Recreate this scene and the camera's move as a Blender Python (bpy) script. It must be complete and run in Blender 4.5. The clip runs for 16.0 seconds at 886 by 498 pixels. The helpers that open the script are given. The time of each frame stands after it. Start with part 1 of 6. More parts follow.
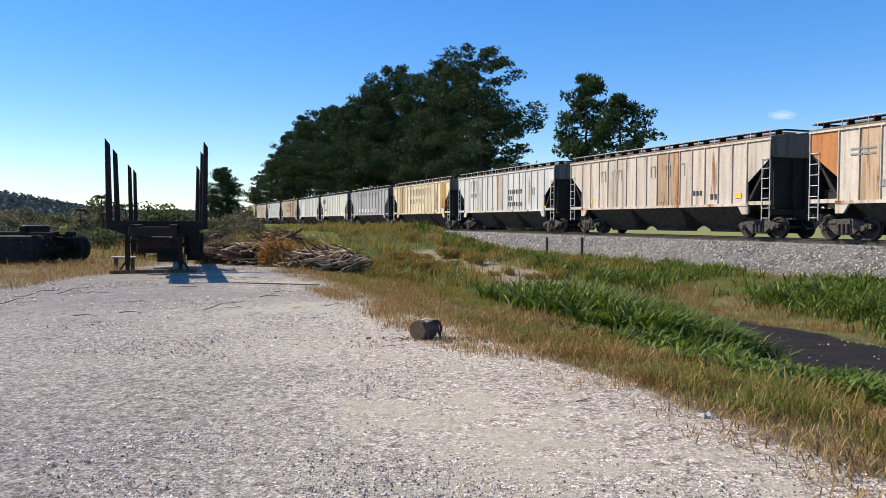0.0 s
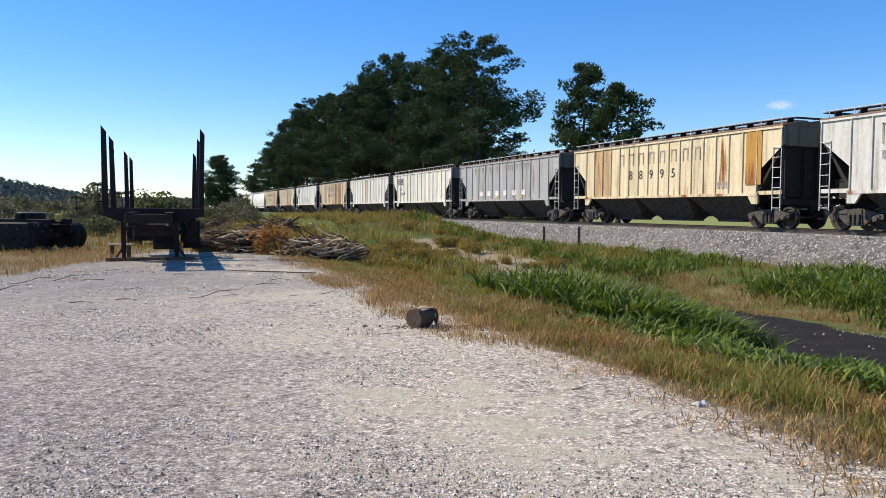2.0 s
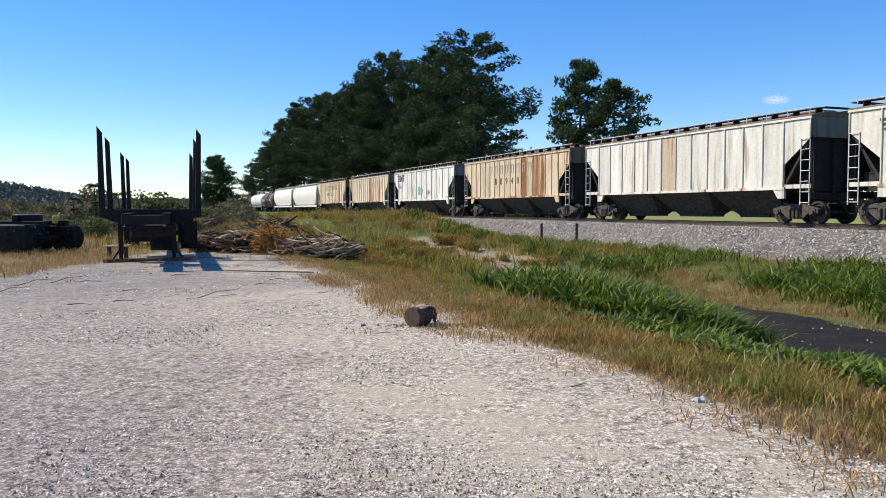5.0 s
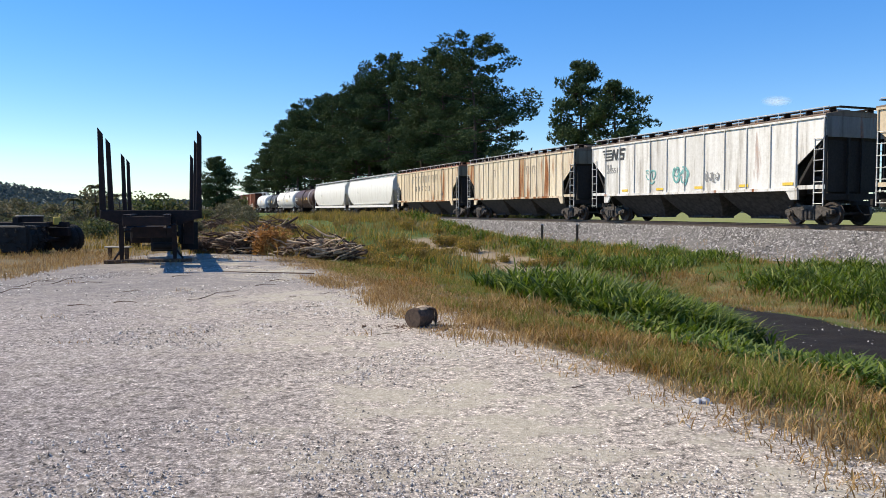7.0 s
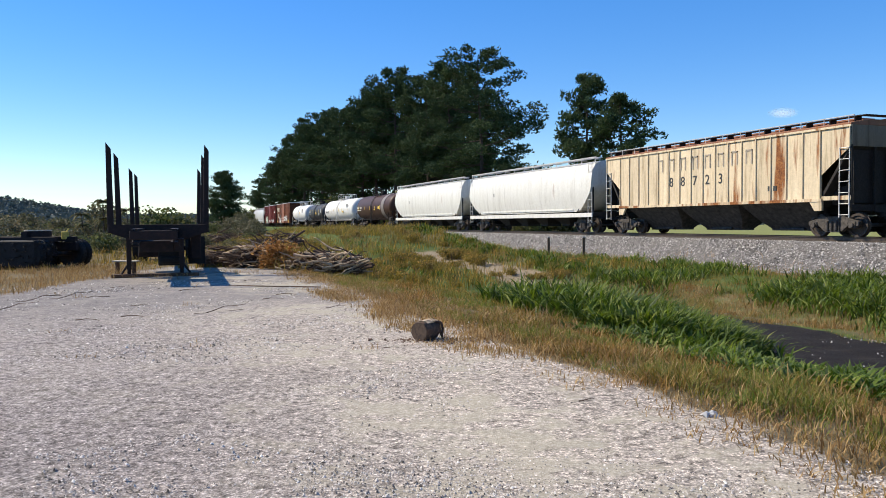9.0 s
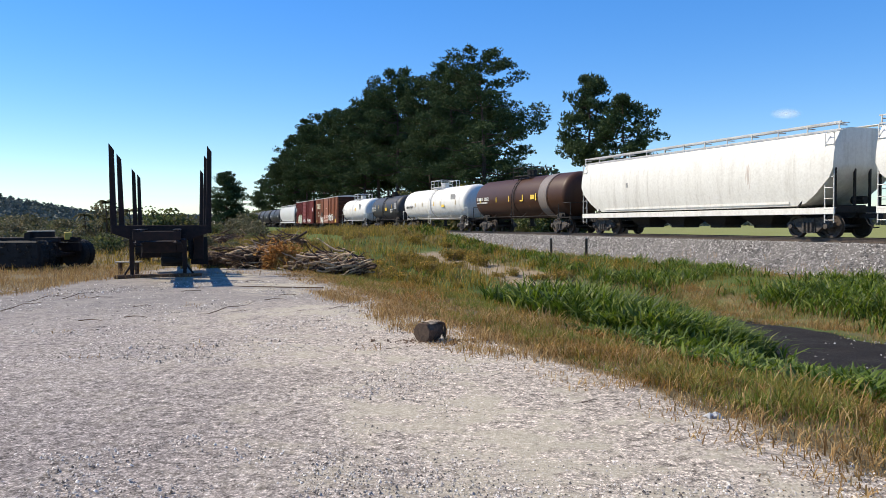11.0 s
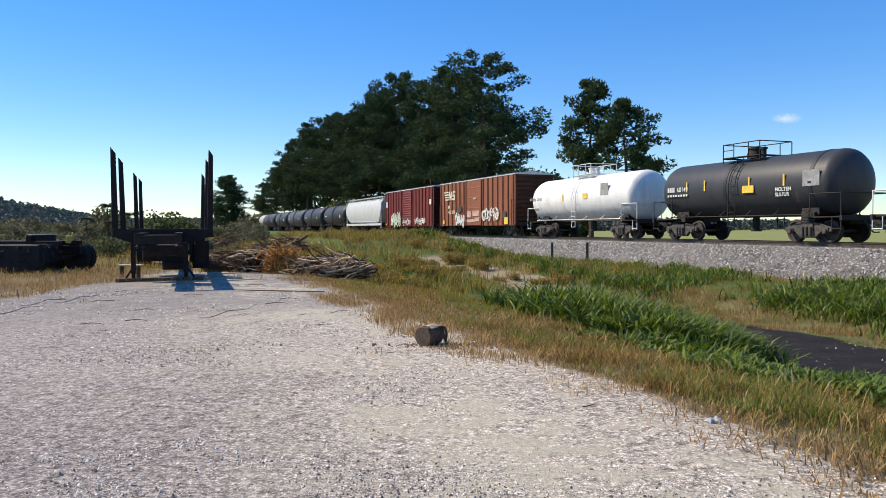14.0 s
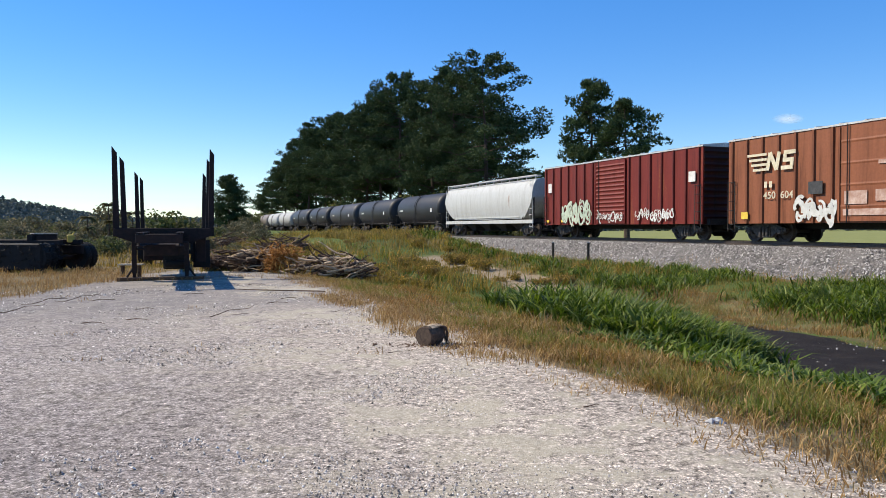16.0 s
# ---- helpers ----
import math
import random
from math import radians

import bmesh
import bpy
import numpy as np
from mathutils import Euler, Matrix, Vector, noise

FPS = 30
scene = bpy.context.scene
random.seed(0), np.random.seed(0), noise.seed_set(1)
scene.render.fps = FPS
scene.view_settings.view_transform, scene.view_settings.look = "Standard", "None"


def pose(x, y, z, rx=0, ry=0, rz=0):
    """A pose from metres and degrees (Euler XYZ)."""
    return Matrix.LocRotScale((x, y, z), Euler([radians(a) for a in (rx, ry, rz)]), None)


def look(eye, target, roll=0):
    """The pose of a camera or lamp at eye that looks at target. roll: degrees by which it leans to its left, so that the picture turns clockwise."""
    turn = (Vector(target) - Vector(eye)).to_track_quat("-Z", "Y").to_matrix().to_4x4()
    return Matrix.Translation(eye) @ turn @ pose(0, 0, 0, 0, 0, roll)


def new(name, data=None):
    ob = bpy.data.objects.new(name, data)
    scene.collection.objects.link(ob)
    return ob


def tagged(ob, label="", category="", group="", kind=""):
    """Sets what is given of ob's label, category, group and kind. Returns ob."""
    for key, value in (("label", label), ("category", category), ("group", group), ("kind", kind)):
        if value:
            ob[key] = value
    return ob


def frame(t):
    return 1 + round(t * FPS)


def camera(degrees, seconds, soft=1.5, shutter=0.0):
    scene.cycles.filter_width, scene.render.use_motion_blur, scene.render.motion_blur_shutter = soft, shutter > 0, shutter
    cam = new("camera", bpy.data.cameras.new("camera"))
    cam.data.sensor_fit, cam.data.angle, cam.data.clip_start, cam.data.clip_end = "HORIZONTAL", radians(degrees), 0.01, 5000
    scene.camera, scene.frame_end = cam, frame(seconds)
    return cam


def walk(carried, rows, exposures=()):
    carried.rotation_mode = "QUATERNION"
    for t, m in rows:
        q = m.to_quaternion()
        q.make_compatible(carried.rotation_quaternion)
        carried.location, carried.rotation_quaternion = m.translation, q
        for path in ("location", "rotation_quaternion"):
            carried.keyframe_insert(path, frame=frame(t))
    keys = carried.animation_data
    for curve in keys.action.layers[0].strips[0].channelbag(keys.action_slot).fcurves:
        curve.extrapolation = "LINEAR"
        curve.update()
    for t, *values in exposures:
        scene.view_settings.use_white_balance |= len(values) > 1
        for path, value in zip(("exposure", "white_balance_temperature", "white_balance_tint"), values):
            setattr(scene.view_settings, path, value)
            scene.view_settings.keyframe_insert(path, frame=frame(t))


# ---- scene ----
cam = camera(60.23, 16.0, soft=0.5)
# a hand-held phone that stands in one spot and sways a little
walk(cam, [
    (0.0, pose(-0.003, -0.007, 1.503, 87.955, -0.223, 0.008)),
    (0.5, pose(0.004, 0.007, 1.495, 87.872, -0.221, 0.032)),
    (1.0, pose(0.005, -0.004, 1.498, 87.536, -0.340, -0.099)),
    (1.5, pose(-0.001, -0.002, 1.500, 87.282, -0.359, -0.038)),
    (2.0, pose(0.003, -0.001, 1.495, 87.124, -0.451, -0.204)),
    (2.5, pose(0.001, 0.001, 1.498, 86.871, -0.534, -0.381)),
    (3.0, pose(0.006, 0.005, 1.488, 86.797, -0.652, -0.428)),
    (3.5, pose(0.000, 0.010, 1.496, 86.725, -0.673, -0.680)),
    (4.0, pose(0.002, 0.009, 1.499, 86.919, -0.214, -0.767)),
    (6.5, pose(0.006, 0.007, 1.495, 87.004, 0.139, -0.231)),
    (7.0, pose(0.000, 0.006, 1.497, 87.059, 0.103, -0.364)),
    (7.5, pose(-0.005, -0.005, 1.504, 87.216, -0.050, -0.192)),
    (8.0, pose(-0.008, -0.009, 1.501, 87.525, -0.110, 0.019)),
    (8.5, pose(-0.005, 0.005, 1.503, 87.780, 0.299, 0.239)),
    (9.0, pose(0.008, 0.010, 1.497, 88.044, 0.336, 0.126)),
    (11.5, pose(-0.001, 0.003, 1.502, 88.143, 0.297, 0.321)),
    (12.0, pose(-0.004, -0.002, 1.505, 88.398, 0.276, 0.021)),
    (12.5, pose(-0.004, -0.005, 1.503, 88.523, 0.228, 0.073)),
    (13.0, pose(0.000, -0.014, 1.509, 88.516, 0.227, 0.128)),
    (13.5, pose(-0.008, -0.013, 1.506, 88.386, 0.141, 0.205)),
    (14.0, pose(-0.002, -0.006, 1.503, 88.403, 0.205, 0.370)),
    (14.5, pose(-0.004, 0.004, 1.498, 88.301, 0.171, 0.380)),
    (15.0, pose(-0.008, -0.006, 1.504, 88.218, 0.153, 0.408)),
    (15.5, pose(-0.003, -0.008, 1.503, 88.317, 0.068, 0.372)),
    (16.0, pose(-0.003, -0.001, 1.502, 88.394, 0.088, 0.442)),
])

# ---- light: clear autumn day, sun ahead of the viewer and to the side ----
SUN_AZ, SUN_EL = -73.0, 43.0
world = bpy.data.worlds.new("world")
scene.world = world
world.use_nodes = True
wn = world.node_tree.nodes
sky = wn.new("ShaderNodeTexSky")
sky.sky_type, sky.sun_disc = "NISHITA", False
sky.sun_elevation, sky.sun_rotation = radians(SUN_EL), radians(SUN_AZ)
sky.altitude, sky.air_density, sky.dust_density, sky.ozone_density = 100, 1.05, 0.0, 3.6
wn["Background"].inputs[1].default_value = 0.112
vivid = wn.new("ShaderNodeHueSaturation")
vivid.inputs["Hue"].default_value, vivid.inputs["Saturation"].default_value = 0.516, 1.40
world.node_tree.links.new(sky.outputs[0], vivid.inputs["Color"])
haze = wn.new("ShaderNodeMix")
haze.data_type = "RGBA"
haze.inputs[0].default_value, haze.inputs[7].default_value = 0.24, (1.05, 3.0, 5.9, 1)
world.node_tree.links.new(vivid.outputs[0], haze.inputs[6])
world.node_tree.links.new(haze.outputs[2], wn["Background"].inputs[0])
sun_dir = Vector((math.sin(radians(SUN_AZ)) * math.cos(radians(SUN_EL)), math.cos(radians(SUN_AZ)) * math.cos(radians(SUN_EL)), math.sin(radians(SUN_EL))))
sun = new("sun", bpy.data.lights.new("sun", "SUN"))
sun.data.energy, sun.data.angle, sun.data.color = 4.5, radians(0.53), (1.0, 0.885, 0.70)
sun.matrix_world = look(sun_dir * 50, (0, 0, 0))
scene.view_settings.exposure = 0.60

# ---- plan: the track runs along DIR, OUT points from the viewer across it ----
TH = 0.3699
CT, ST = math.cos(TH), math.sin(TH)
RAIL_N, RAIL_Z, SPEED = 26.07, 0.86, 18.59


def at(s, n, z=0.0):
    """A place s metres along the track and n metres across."""
    return Vector((n * CT - s * ST, n * ST + s * CT, z))


def sn(x, y):
    return -ST * x + CT * y, CT * x + ST * y


# ---- mesh building ----
class Geo:
    def __init__(self):
        self.v, self.f = [], []

    def add(self, verts, faces):
        k = len(self.v)
        self.v += [tuple(p) for p in verts]
        self.f += [tuple(i + k for i in q) for q in faces]
        return self

    def box(self, c, size, turn=None, taper=1.0):
        a, b, h = size[0] / 2, size[1] / 2, size[2] / 2
        pts = [Vector((x * (taper if z > 0 else 1), y * (taper if z > 0 else 1), z)) for z in (-h, h) for x, y in ((-a, -b), (a, -b), (a, b), (-a, b))]
        if turn:
            pts = [turn @ p for p in pts]
        c = Vector(c)
        return self.add([p + c for p in pts], [(3, 2, 1, 0), (4, 5, 6, 7), (0, 1, 5, 4), (1, 2, 6, 5), (2, 3, 7, 6), (3, 0, 4, 7)])

    def rod(self, a, b, r, r2=None, n=8):
        a, b = Vector(a), Vector(b)
        r2 = r if r2 is None else r2
        q = (b - a).to_track_quat("Z", "Y").to_matrix()
        ring = [q @ Vector((math.cos(2 * math.pi * i / n), math.sin(2 * math.pi * i / n), 0)) for i in range(n)]
        self.add([a + p * r for p in ring] + [b + p * r2 for p in ring],
                 [(i, (i + 1) % n, n + (i + 1) % n, n + i) for i in range(n)] + [tuple(range(n - 1, -1, -1)), tuple(range(n, 2 * n))])
        return self

    def path(self, pts, r, n=6):
        for a, b in zip(pts, pts[1:]):
            self.rod(a, b, r, n=n)
        return self

    def loft(self, rings, caps=True):
        n = len(rings[0])
        self_v = [p for ring in rings for p in ring]
        faces = [(k * n + i, k * n + (i + 1) % n, (k + 1) * n + (i + 1) % n, (k + 1) * n + i) for k in range(len(rings) - 1) for i in range(n)]
        if caps:
            faces += [tuple(range(n - 1, -1, -1)), tuple(range((len(rings) - 1) * n, len(rings) * n))]
        return self.add(self_v, faces)

    def prism(self, outline, axis, lo, hi):
        """An outline in the two other axes, drawn out along axis from lo to hi."""
        def put(p, w):
            q = list(p)
            q.insert(axis, w)
            return tuple(q)
        n = len(outline)
        return self.add([put(p, lo) for p in outline] + [put(p, hi) for p in outline],
                        [(i, (i + 1) % n, n + (i + 1) % n, n + i) for i in range(n)] + [tuple(range(n - 1, -1, -1)), tuple(range(n, 2 * n))])

    def mesh(self, name, mat, smooth=False, bevel=0.0):
        me = bpy.data.meshes.new(name)
        bm = bmesh.new()
        vs = [bm.verts.new(p) for p in self.v]
        for q in self.f:
            try:
                bm.faces.new([vs[i] for i in q])
            except ValueError:
                pass
        bmesh.ops.recalc_face_normals(bm, faces=bm.faces)
        if bevel:
            bmesh.ops.bevel(bm, geom=bm.edges[:], offset=bevel, segments=1, affect="EDGES", clamp_overlap=True)
        bm.to_mesh(me)
        bm.free()
        if smooth:
            for p in me.polygons:
                p.use_smooth = True
            me.set_sharp_from_angle(angle=radians(40))
        me.materials.append(mat)
        return me


def part(name, data, parent, label="", color=None):
    """Links a mesh as one part under a thing or a part."""
    ob = new(name, data)
    ob.parent = parent
    if label:
        tagged(ob, label)
    if color:
        ob.color = color
    return ob


def raw_mesh(name, verts, faces, mat, smooth=False):
    """A mesh straight from arrays of points and of equal-sized faces."""
    me = bpy.data.meshes.new(name)
    verts, faces = np.asarray(verts, dtype=np.float32), np.asarray(faces, dtype=np.int32)
    k = faces.shape[1]
    me.vertices.add(len(verts))
    me.vertices.foreach_set("co", verts.ravel())
    me.loops.add(faces.size)
    me.loops.foreach_set("vertex_index", faces.ravel())
    me.polygons.add(len(faces))
    me.polygons.foreach_set("loop_start", np.arange(0, faces.size, k, dtype=np.int32))
    if smooth:
        me.polygons.foreach_set("use_smooth", np.ones(len(faces), dtype=bool))
    me.update(calc_edges=True)
    me.materials.append(mat)
    return me


# ---- materials ----
def material(name, rough=0.8, metal=0.0):
    m = bpy.data.materials.new(name)
    m.use_nodes = True
    nt = m.node_tree
    bs = nt.nodes["Principled BSDF"]
    bs.inputs["Roughness"].default_value, bs.inputs["Metallic"].default_value = rough, metal
    return m, nt, bs


def noise_tex(nt, scale, detail=4.0, rough=0.6, stretch=None, coord="Object"):
    tc = nt.nodes.new("ShaderNodeTexCoord")
    tex = nt.nodes.new("ShaderNodeTexNoise")
    tex.inputs["Scale"].default_value, tex.inputs["Detail"].default_value, tex.inputs["Roughness"].default_value = scale, detail, rough
    out = tc.outputs[coord]
    if stretch:
        mp = nt.nodes.new("ShaderNodeMapping")
        mp.inputs["Scale"].default_value = stretch
        nt.links.new(out, mp.inputs[0])
        out = mp.outputs[0]
    nt.links.new(out, tex.inputs["Vector"])
    return tex.outputs["Fac"]


def ramp(nt, fac, stops):
    r = nt.nodes.new("ShaderNodeValToRGB")
    el = r.color_ramp.elements
    while len(el) < len(stops):
        el.new(0.5)
    for e, (p, c) in zip(el, stops):
        e.position = p
        e.color = (*c, 1) if len(c) == 3 else c
    nt.links.new(fac, r.inputs[0])
    return r.outputs[0]


def mix(nt, fac, a, b, mode="MIX"):
    m = nt.nodes.new("ShaderNodeMix")
    m.data_type, m.blend_type = "RGBA", mode
    for sock, val in ((m.inputs[0], fac), (m.inputs[6], a), (m.inputs[7], b)):
        if isinstance(val, (int, float)):
            sock.default_value = val
        elif isinstance(val, tuple):
            sock.default_value = (*val, 1)
        else:
            nt.links.new(val, sock)
    return m.outputs[2]


def calc(nt, op, a, b=0.0, c=0.0):
    m = nt.nodes.new("ShaderNodeMath")
    m.operation = op
    for sock, val in zip(m.inputs, (a, b, c)):
        if isinstance(val, (int, float)):
            sock.default_value = val
        else:
            nt.links.new(val, sock)
    return m.outputs[0]


def bump(nt, bs, height, strength=0.3, dist=0.02):
    b = nt.nodes.new("ShaderNodeBump")
    b.inputs["Strength"].default_value, b.inputs["Distance"].default_value = strength, dist
    nt.links.new(height, b.inputs["Height"])
    nt.links.new(b.outputs[0], bs.inputs["Normal"])


def speckled(name, c1, c2, scale, rough=0.85, metal=0.0, bump_size=0.0, c3=None, big=0.4):
    """A surface mottled at two scales."""
    m, nt, bs = material(name, rough, metal)
    fine = noise_tex(nt, scale, 6, 0.7)
    wide = noise_tex(nt, scale * 0.12, 3, 0.6)
    col = ramp(nt, fine, [(0.32, c1), (0.68, c2)])
    if c3:
        col = mix(nt, ramp(nt, wide, [(0.42, (0, 0, 0)), (0.66, (1, 1, 1))]), col, c3)
    else:
        col = mix(nt, big, col, ramp(nt, wide, [(0.3, (0.55, 0.55, 0.55)), (0.7, (1.25, 1.25, 1.25))]), "MULTIPLY")
    nt.links.new(col, bs.inputs["Base Color"])
    if bump_size:
        bump(nt, bs, fine, 0.5, bump_size)
    return m


def stretch01(nt, fac, lo, hi):
    r = nt.nodes.new("ShaderNodeMapRange")
    r.inputs[1].default_value, r.inputs[2].default_value = lo, hi
    nt.links.new(fac, r.inputs[0])
    return r.outputs[0]


def paint_material(name, rough=0.55, grime=0.8):
    """Weathered paint: the object's colour, with rust to the amount of its alpha."""
    m, nt, bs = material(name, rough)
    info = nt.nodes.new("ShaderNodeObjectInfo")
    streak = stretch01(nt, noise_tex(nt, 1.0, 6, 0.65, (2.6, 2.6, 0.20)), 0.33, 0.67)
    fine = noise_tex(nt, 9.0, 5, 0.7)
    wide = stretch01(nt, noise_tex(nt, 0.33, 3, 0.6, (1.0, 1.0, 0.35)), 0.33, 0.67)
    bs.inputs["Specular IOR Level"].default_value = 0.25
    col = mix(nt, grime, info.outputs["Color"], ramp(nt, streak, [(0.05, (0.42, 0.37, 0.31)), (0.35, (0.86, 0.84, 0.80)), (0.8, (1.06, 1.06, 1.05))]), "MULTIPLY")
    col = mix(nt, 0.35, col, ramp(nt, fine, [(0.3, (0.6, 0.58, 0.55)), (0.6, (1.05, 1.05, 1.05))]), "MULTIPLY")
    amount = calc(nt, "MULTIPLY_ADD", streak, 0.56, calc(nt, "MULTIPLY", wide, 0.36))
    amount = calc(nt, "ADD", amount, calc(nt, "MULTIPLY", fine, 0.12))
    edge = calc(nt, "SUBTRACT", 0.98, calc(nt, "MULTIPLY", info.outputs["Alpha"], 0.72))
    mask = nt.nodes.new("ShaderNodeMapRange")
    nt.links.new(amount, mask.inputs[0])
    nt.links.new(calc(nt, "SUBTRACT", edge, 0.08), mask.inputs[1])
    nt.links.new(calc(nt, "ADD", edge, 0.10), mask.inputs[2])
    rust = ramp(nt, fine, [(0.3, (0.10, 0.035, 0.015)), (0.52, (0.24, 0.09, 0.03)), (0.7, (0.36, 0.17, 0.06))])
    col = mix(nt, mask.outputs[0], col, rust)
    nt.links.new(col, bs.inputs["Base Color"])
    nt.links.new(calc(nt, "MULTIPLY_ADD", mask.outputs[0], 0.3, rough), bs.inputs["Roughness"])
    bump(nt, bs, fine, 0.15, 0.01)
    return m


PAINT = paint_material("weathered_paint")
TANK_PAINT = paint_material("tank_paint", 0.5, 0.3)
GRIME = speckled("grimy_steel", (0.008, 0.007, 0.006), (0.032, 0.026, 0.022), 14, 0.85, 0.0, 0.005)
BAY = speckled("sooty_bay_paint", (0.016, 0.014, 0.013), (0.085, 0.075, 0.068), 5, 0.8, 0.0, 0.004)
TRUCK = speckled("truck_steel", (0.014, 0.012, 0.010), (0.11, 0.092, 0.078), 9, 0.7, 0.1, 0.005)
WHEEL = speckled("wheel_steel", (0.035, 0.028, 0.024), (0.11, 0.085, 0.07), 18, 0.6, 0.5)
GALV = speckled("galvanised_steel", (0.38, 0.38, 0.37), (0.66, 0.65, 0.62), 10, 0.5, 0.1)
RAIL = speckled("rail_steel", (0.055, 0.042, 0.034), (0.13, 0.10, 0.08), 12, 0.5, 0.6)
TIE = speckled("creosoted_wood", (0.03, 0.022, 0.016), (0.10, 0.078, 0.06), 9, 0.9, 0, 0.01)
RUSTY = speckled("rusty_dark_steel", (0.006, 0.004, 0.004), (0.028, 0.013, 0.010), 8, 0.8, 0.2, 0.006)
RUBBER = speckled("worn_rubber", (0.004, 0.004, 0.004), (0.014, 0.013, 0.012), 10, 0.85)
WHITE_MARK = speckled("white_lettering", (0.55, 0.54, 0.5), (0.8, 0.79, 0.75), 6, 0.6)
CREAM_MARK = speckled("cream_lettering", (0.50, 0.44, 0.30), (0.72, 0.65, 0.48), 6, 0.6)
BLACK_MARK = speckled("black_lettering", (0.015, 0.015, 0.017), (0.06, 0.06, 0.06), 6, 0.6)
GREY_MARK = speckled("faded_lettering", (0.16, 0.16, 0.16), (0.36, 0.36, 0.35), 4, 0.7)
FAINT_MARK = speckled("worn_tan_lettering", (0.22, 0.185, 0.145), (0.44, 0.38, 0.30), 3, 0.7)
YELLOW_MARK = speckled("yellow_reflector", (0.62, 0.40, 0.03), (0.85, 0.60, 0.08), 8, 0.5)

# ---- ground ----
PROFILE = [(-3000, 1.0), (-120, 0.3), (-30, 0.05), (4.0, 0.0), (5.0, -0.03), (7.4, -0.38), (8.6, -0.62), (9.6, -0.90), (10.3, -0.99), (14.6, -0.99), (15.7, -0.68), (18, -0.52),
           (21.4, -0.42), (22.2, -0.36), (23.75, 0.64), (28.4, 0.64), (30.2, -0.25), (45, -0.3), (200, -0.2), (3000, 2.0)]
PN, PZ = [p[0] for p in PROFILE], [p[1] for p in PROFILE]


def step01(x, a, b):
    t = np.clip((np.asarray(x, dtype=float) - a) / (b - a), 0, 1)
    return t * t * (3 - 2 * t)


def rough_noise(s, n, size, seed=0.0):
    return np.array([noise.fractal(Vector((a / size + seed, b / size, seed)), 0.8, 2.1, 4) for a, b in zip(np.ravel(s), np.ravel(n))]).reshape(np.shape(s))


def height(s, n):
    s, n = np.asarray(s, dtype=float), np.asarray(n, dtype=float)
    wiggle = 0.35 * np.sin(s * 0.31) + 0.2 * np.sin(s * 0.83 + 1)
    off_track = step01(abs(n - RAIL_N), 2.6, 4.5)
    z = np.interp(n + wiggle * step01(n, 3, 7) * step01(22 - n, 0, 3), PN, PZ)
    ditch_fill = (0.36 * step01(s, 17, 30) + 0.55 * step01(s, 31, 45)) * step01(n, 8.5, 10.5) * step01(17.5 - n, 0, 2)
    mound = (0.42 * step01(s, 23, 36) + 0.50 * step01(s, 31, 46)) * step01(n, 2.5, 7.5) * step01(20.5 - n, 0, 5)
    back = 0.5 * step01(s, 30, 60) * step01(4 - n, 0, 12)
    return z + off_track * (ditch_fill + mound + back)


def path_line(s):
    """The worn sandy track slants across the ditch."""
    return 13.3 + 0.3 * np.sin(np.asarray(s) * 0.5)


def spaced(lo, fine_lo, fine_hi, hi, step):
    mid = list(np.arange(fine_lo, fine_hi, step))
    up, d = [fine_hi], step
    while up[-1] < hi:
        d *= 1.22
        up.append(up[-1] + d)
    down, d = [fine_lo], step
    while down[-1] > lo:
        d *= 1.22
        down.append(down[-1] - d)
    return np.array(down[::-1][:-1] + mid + up)


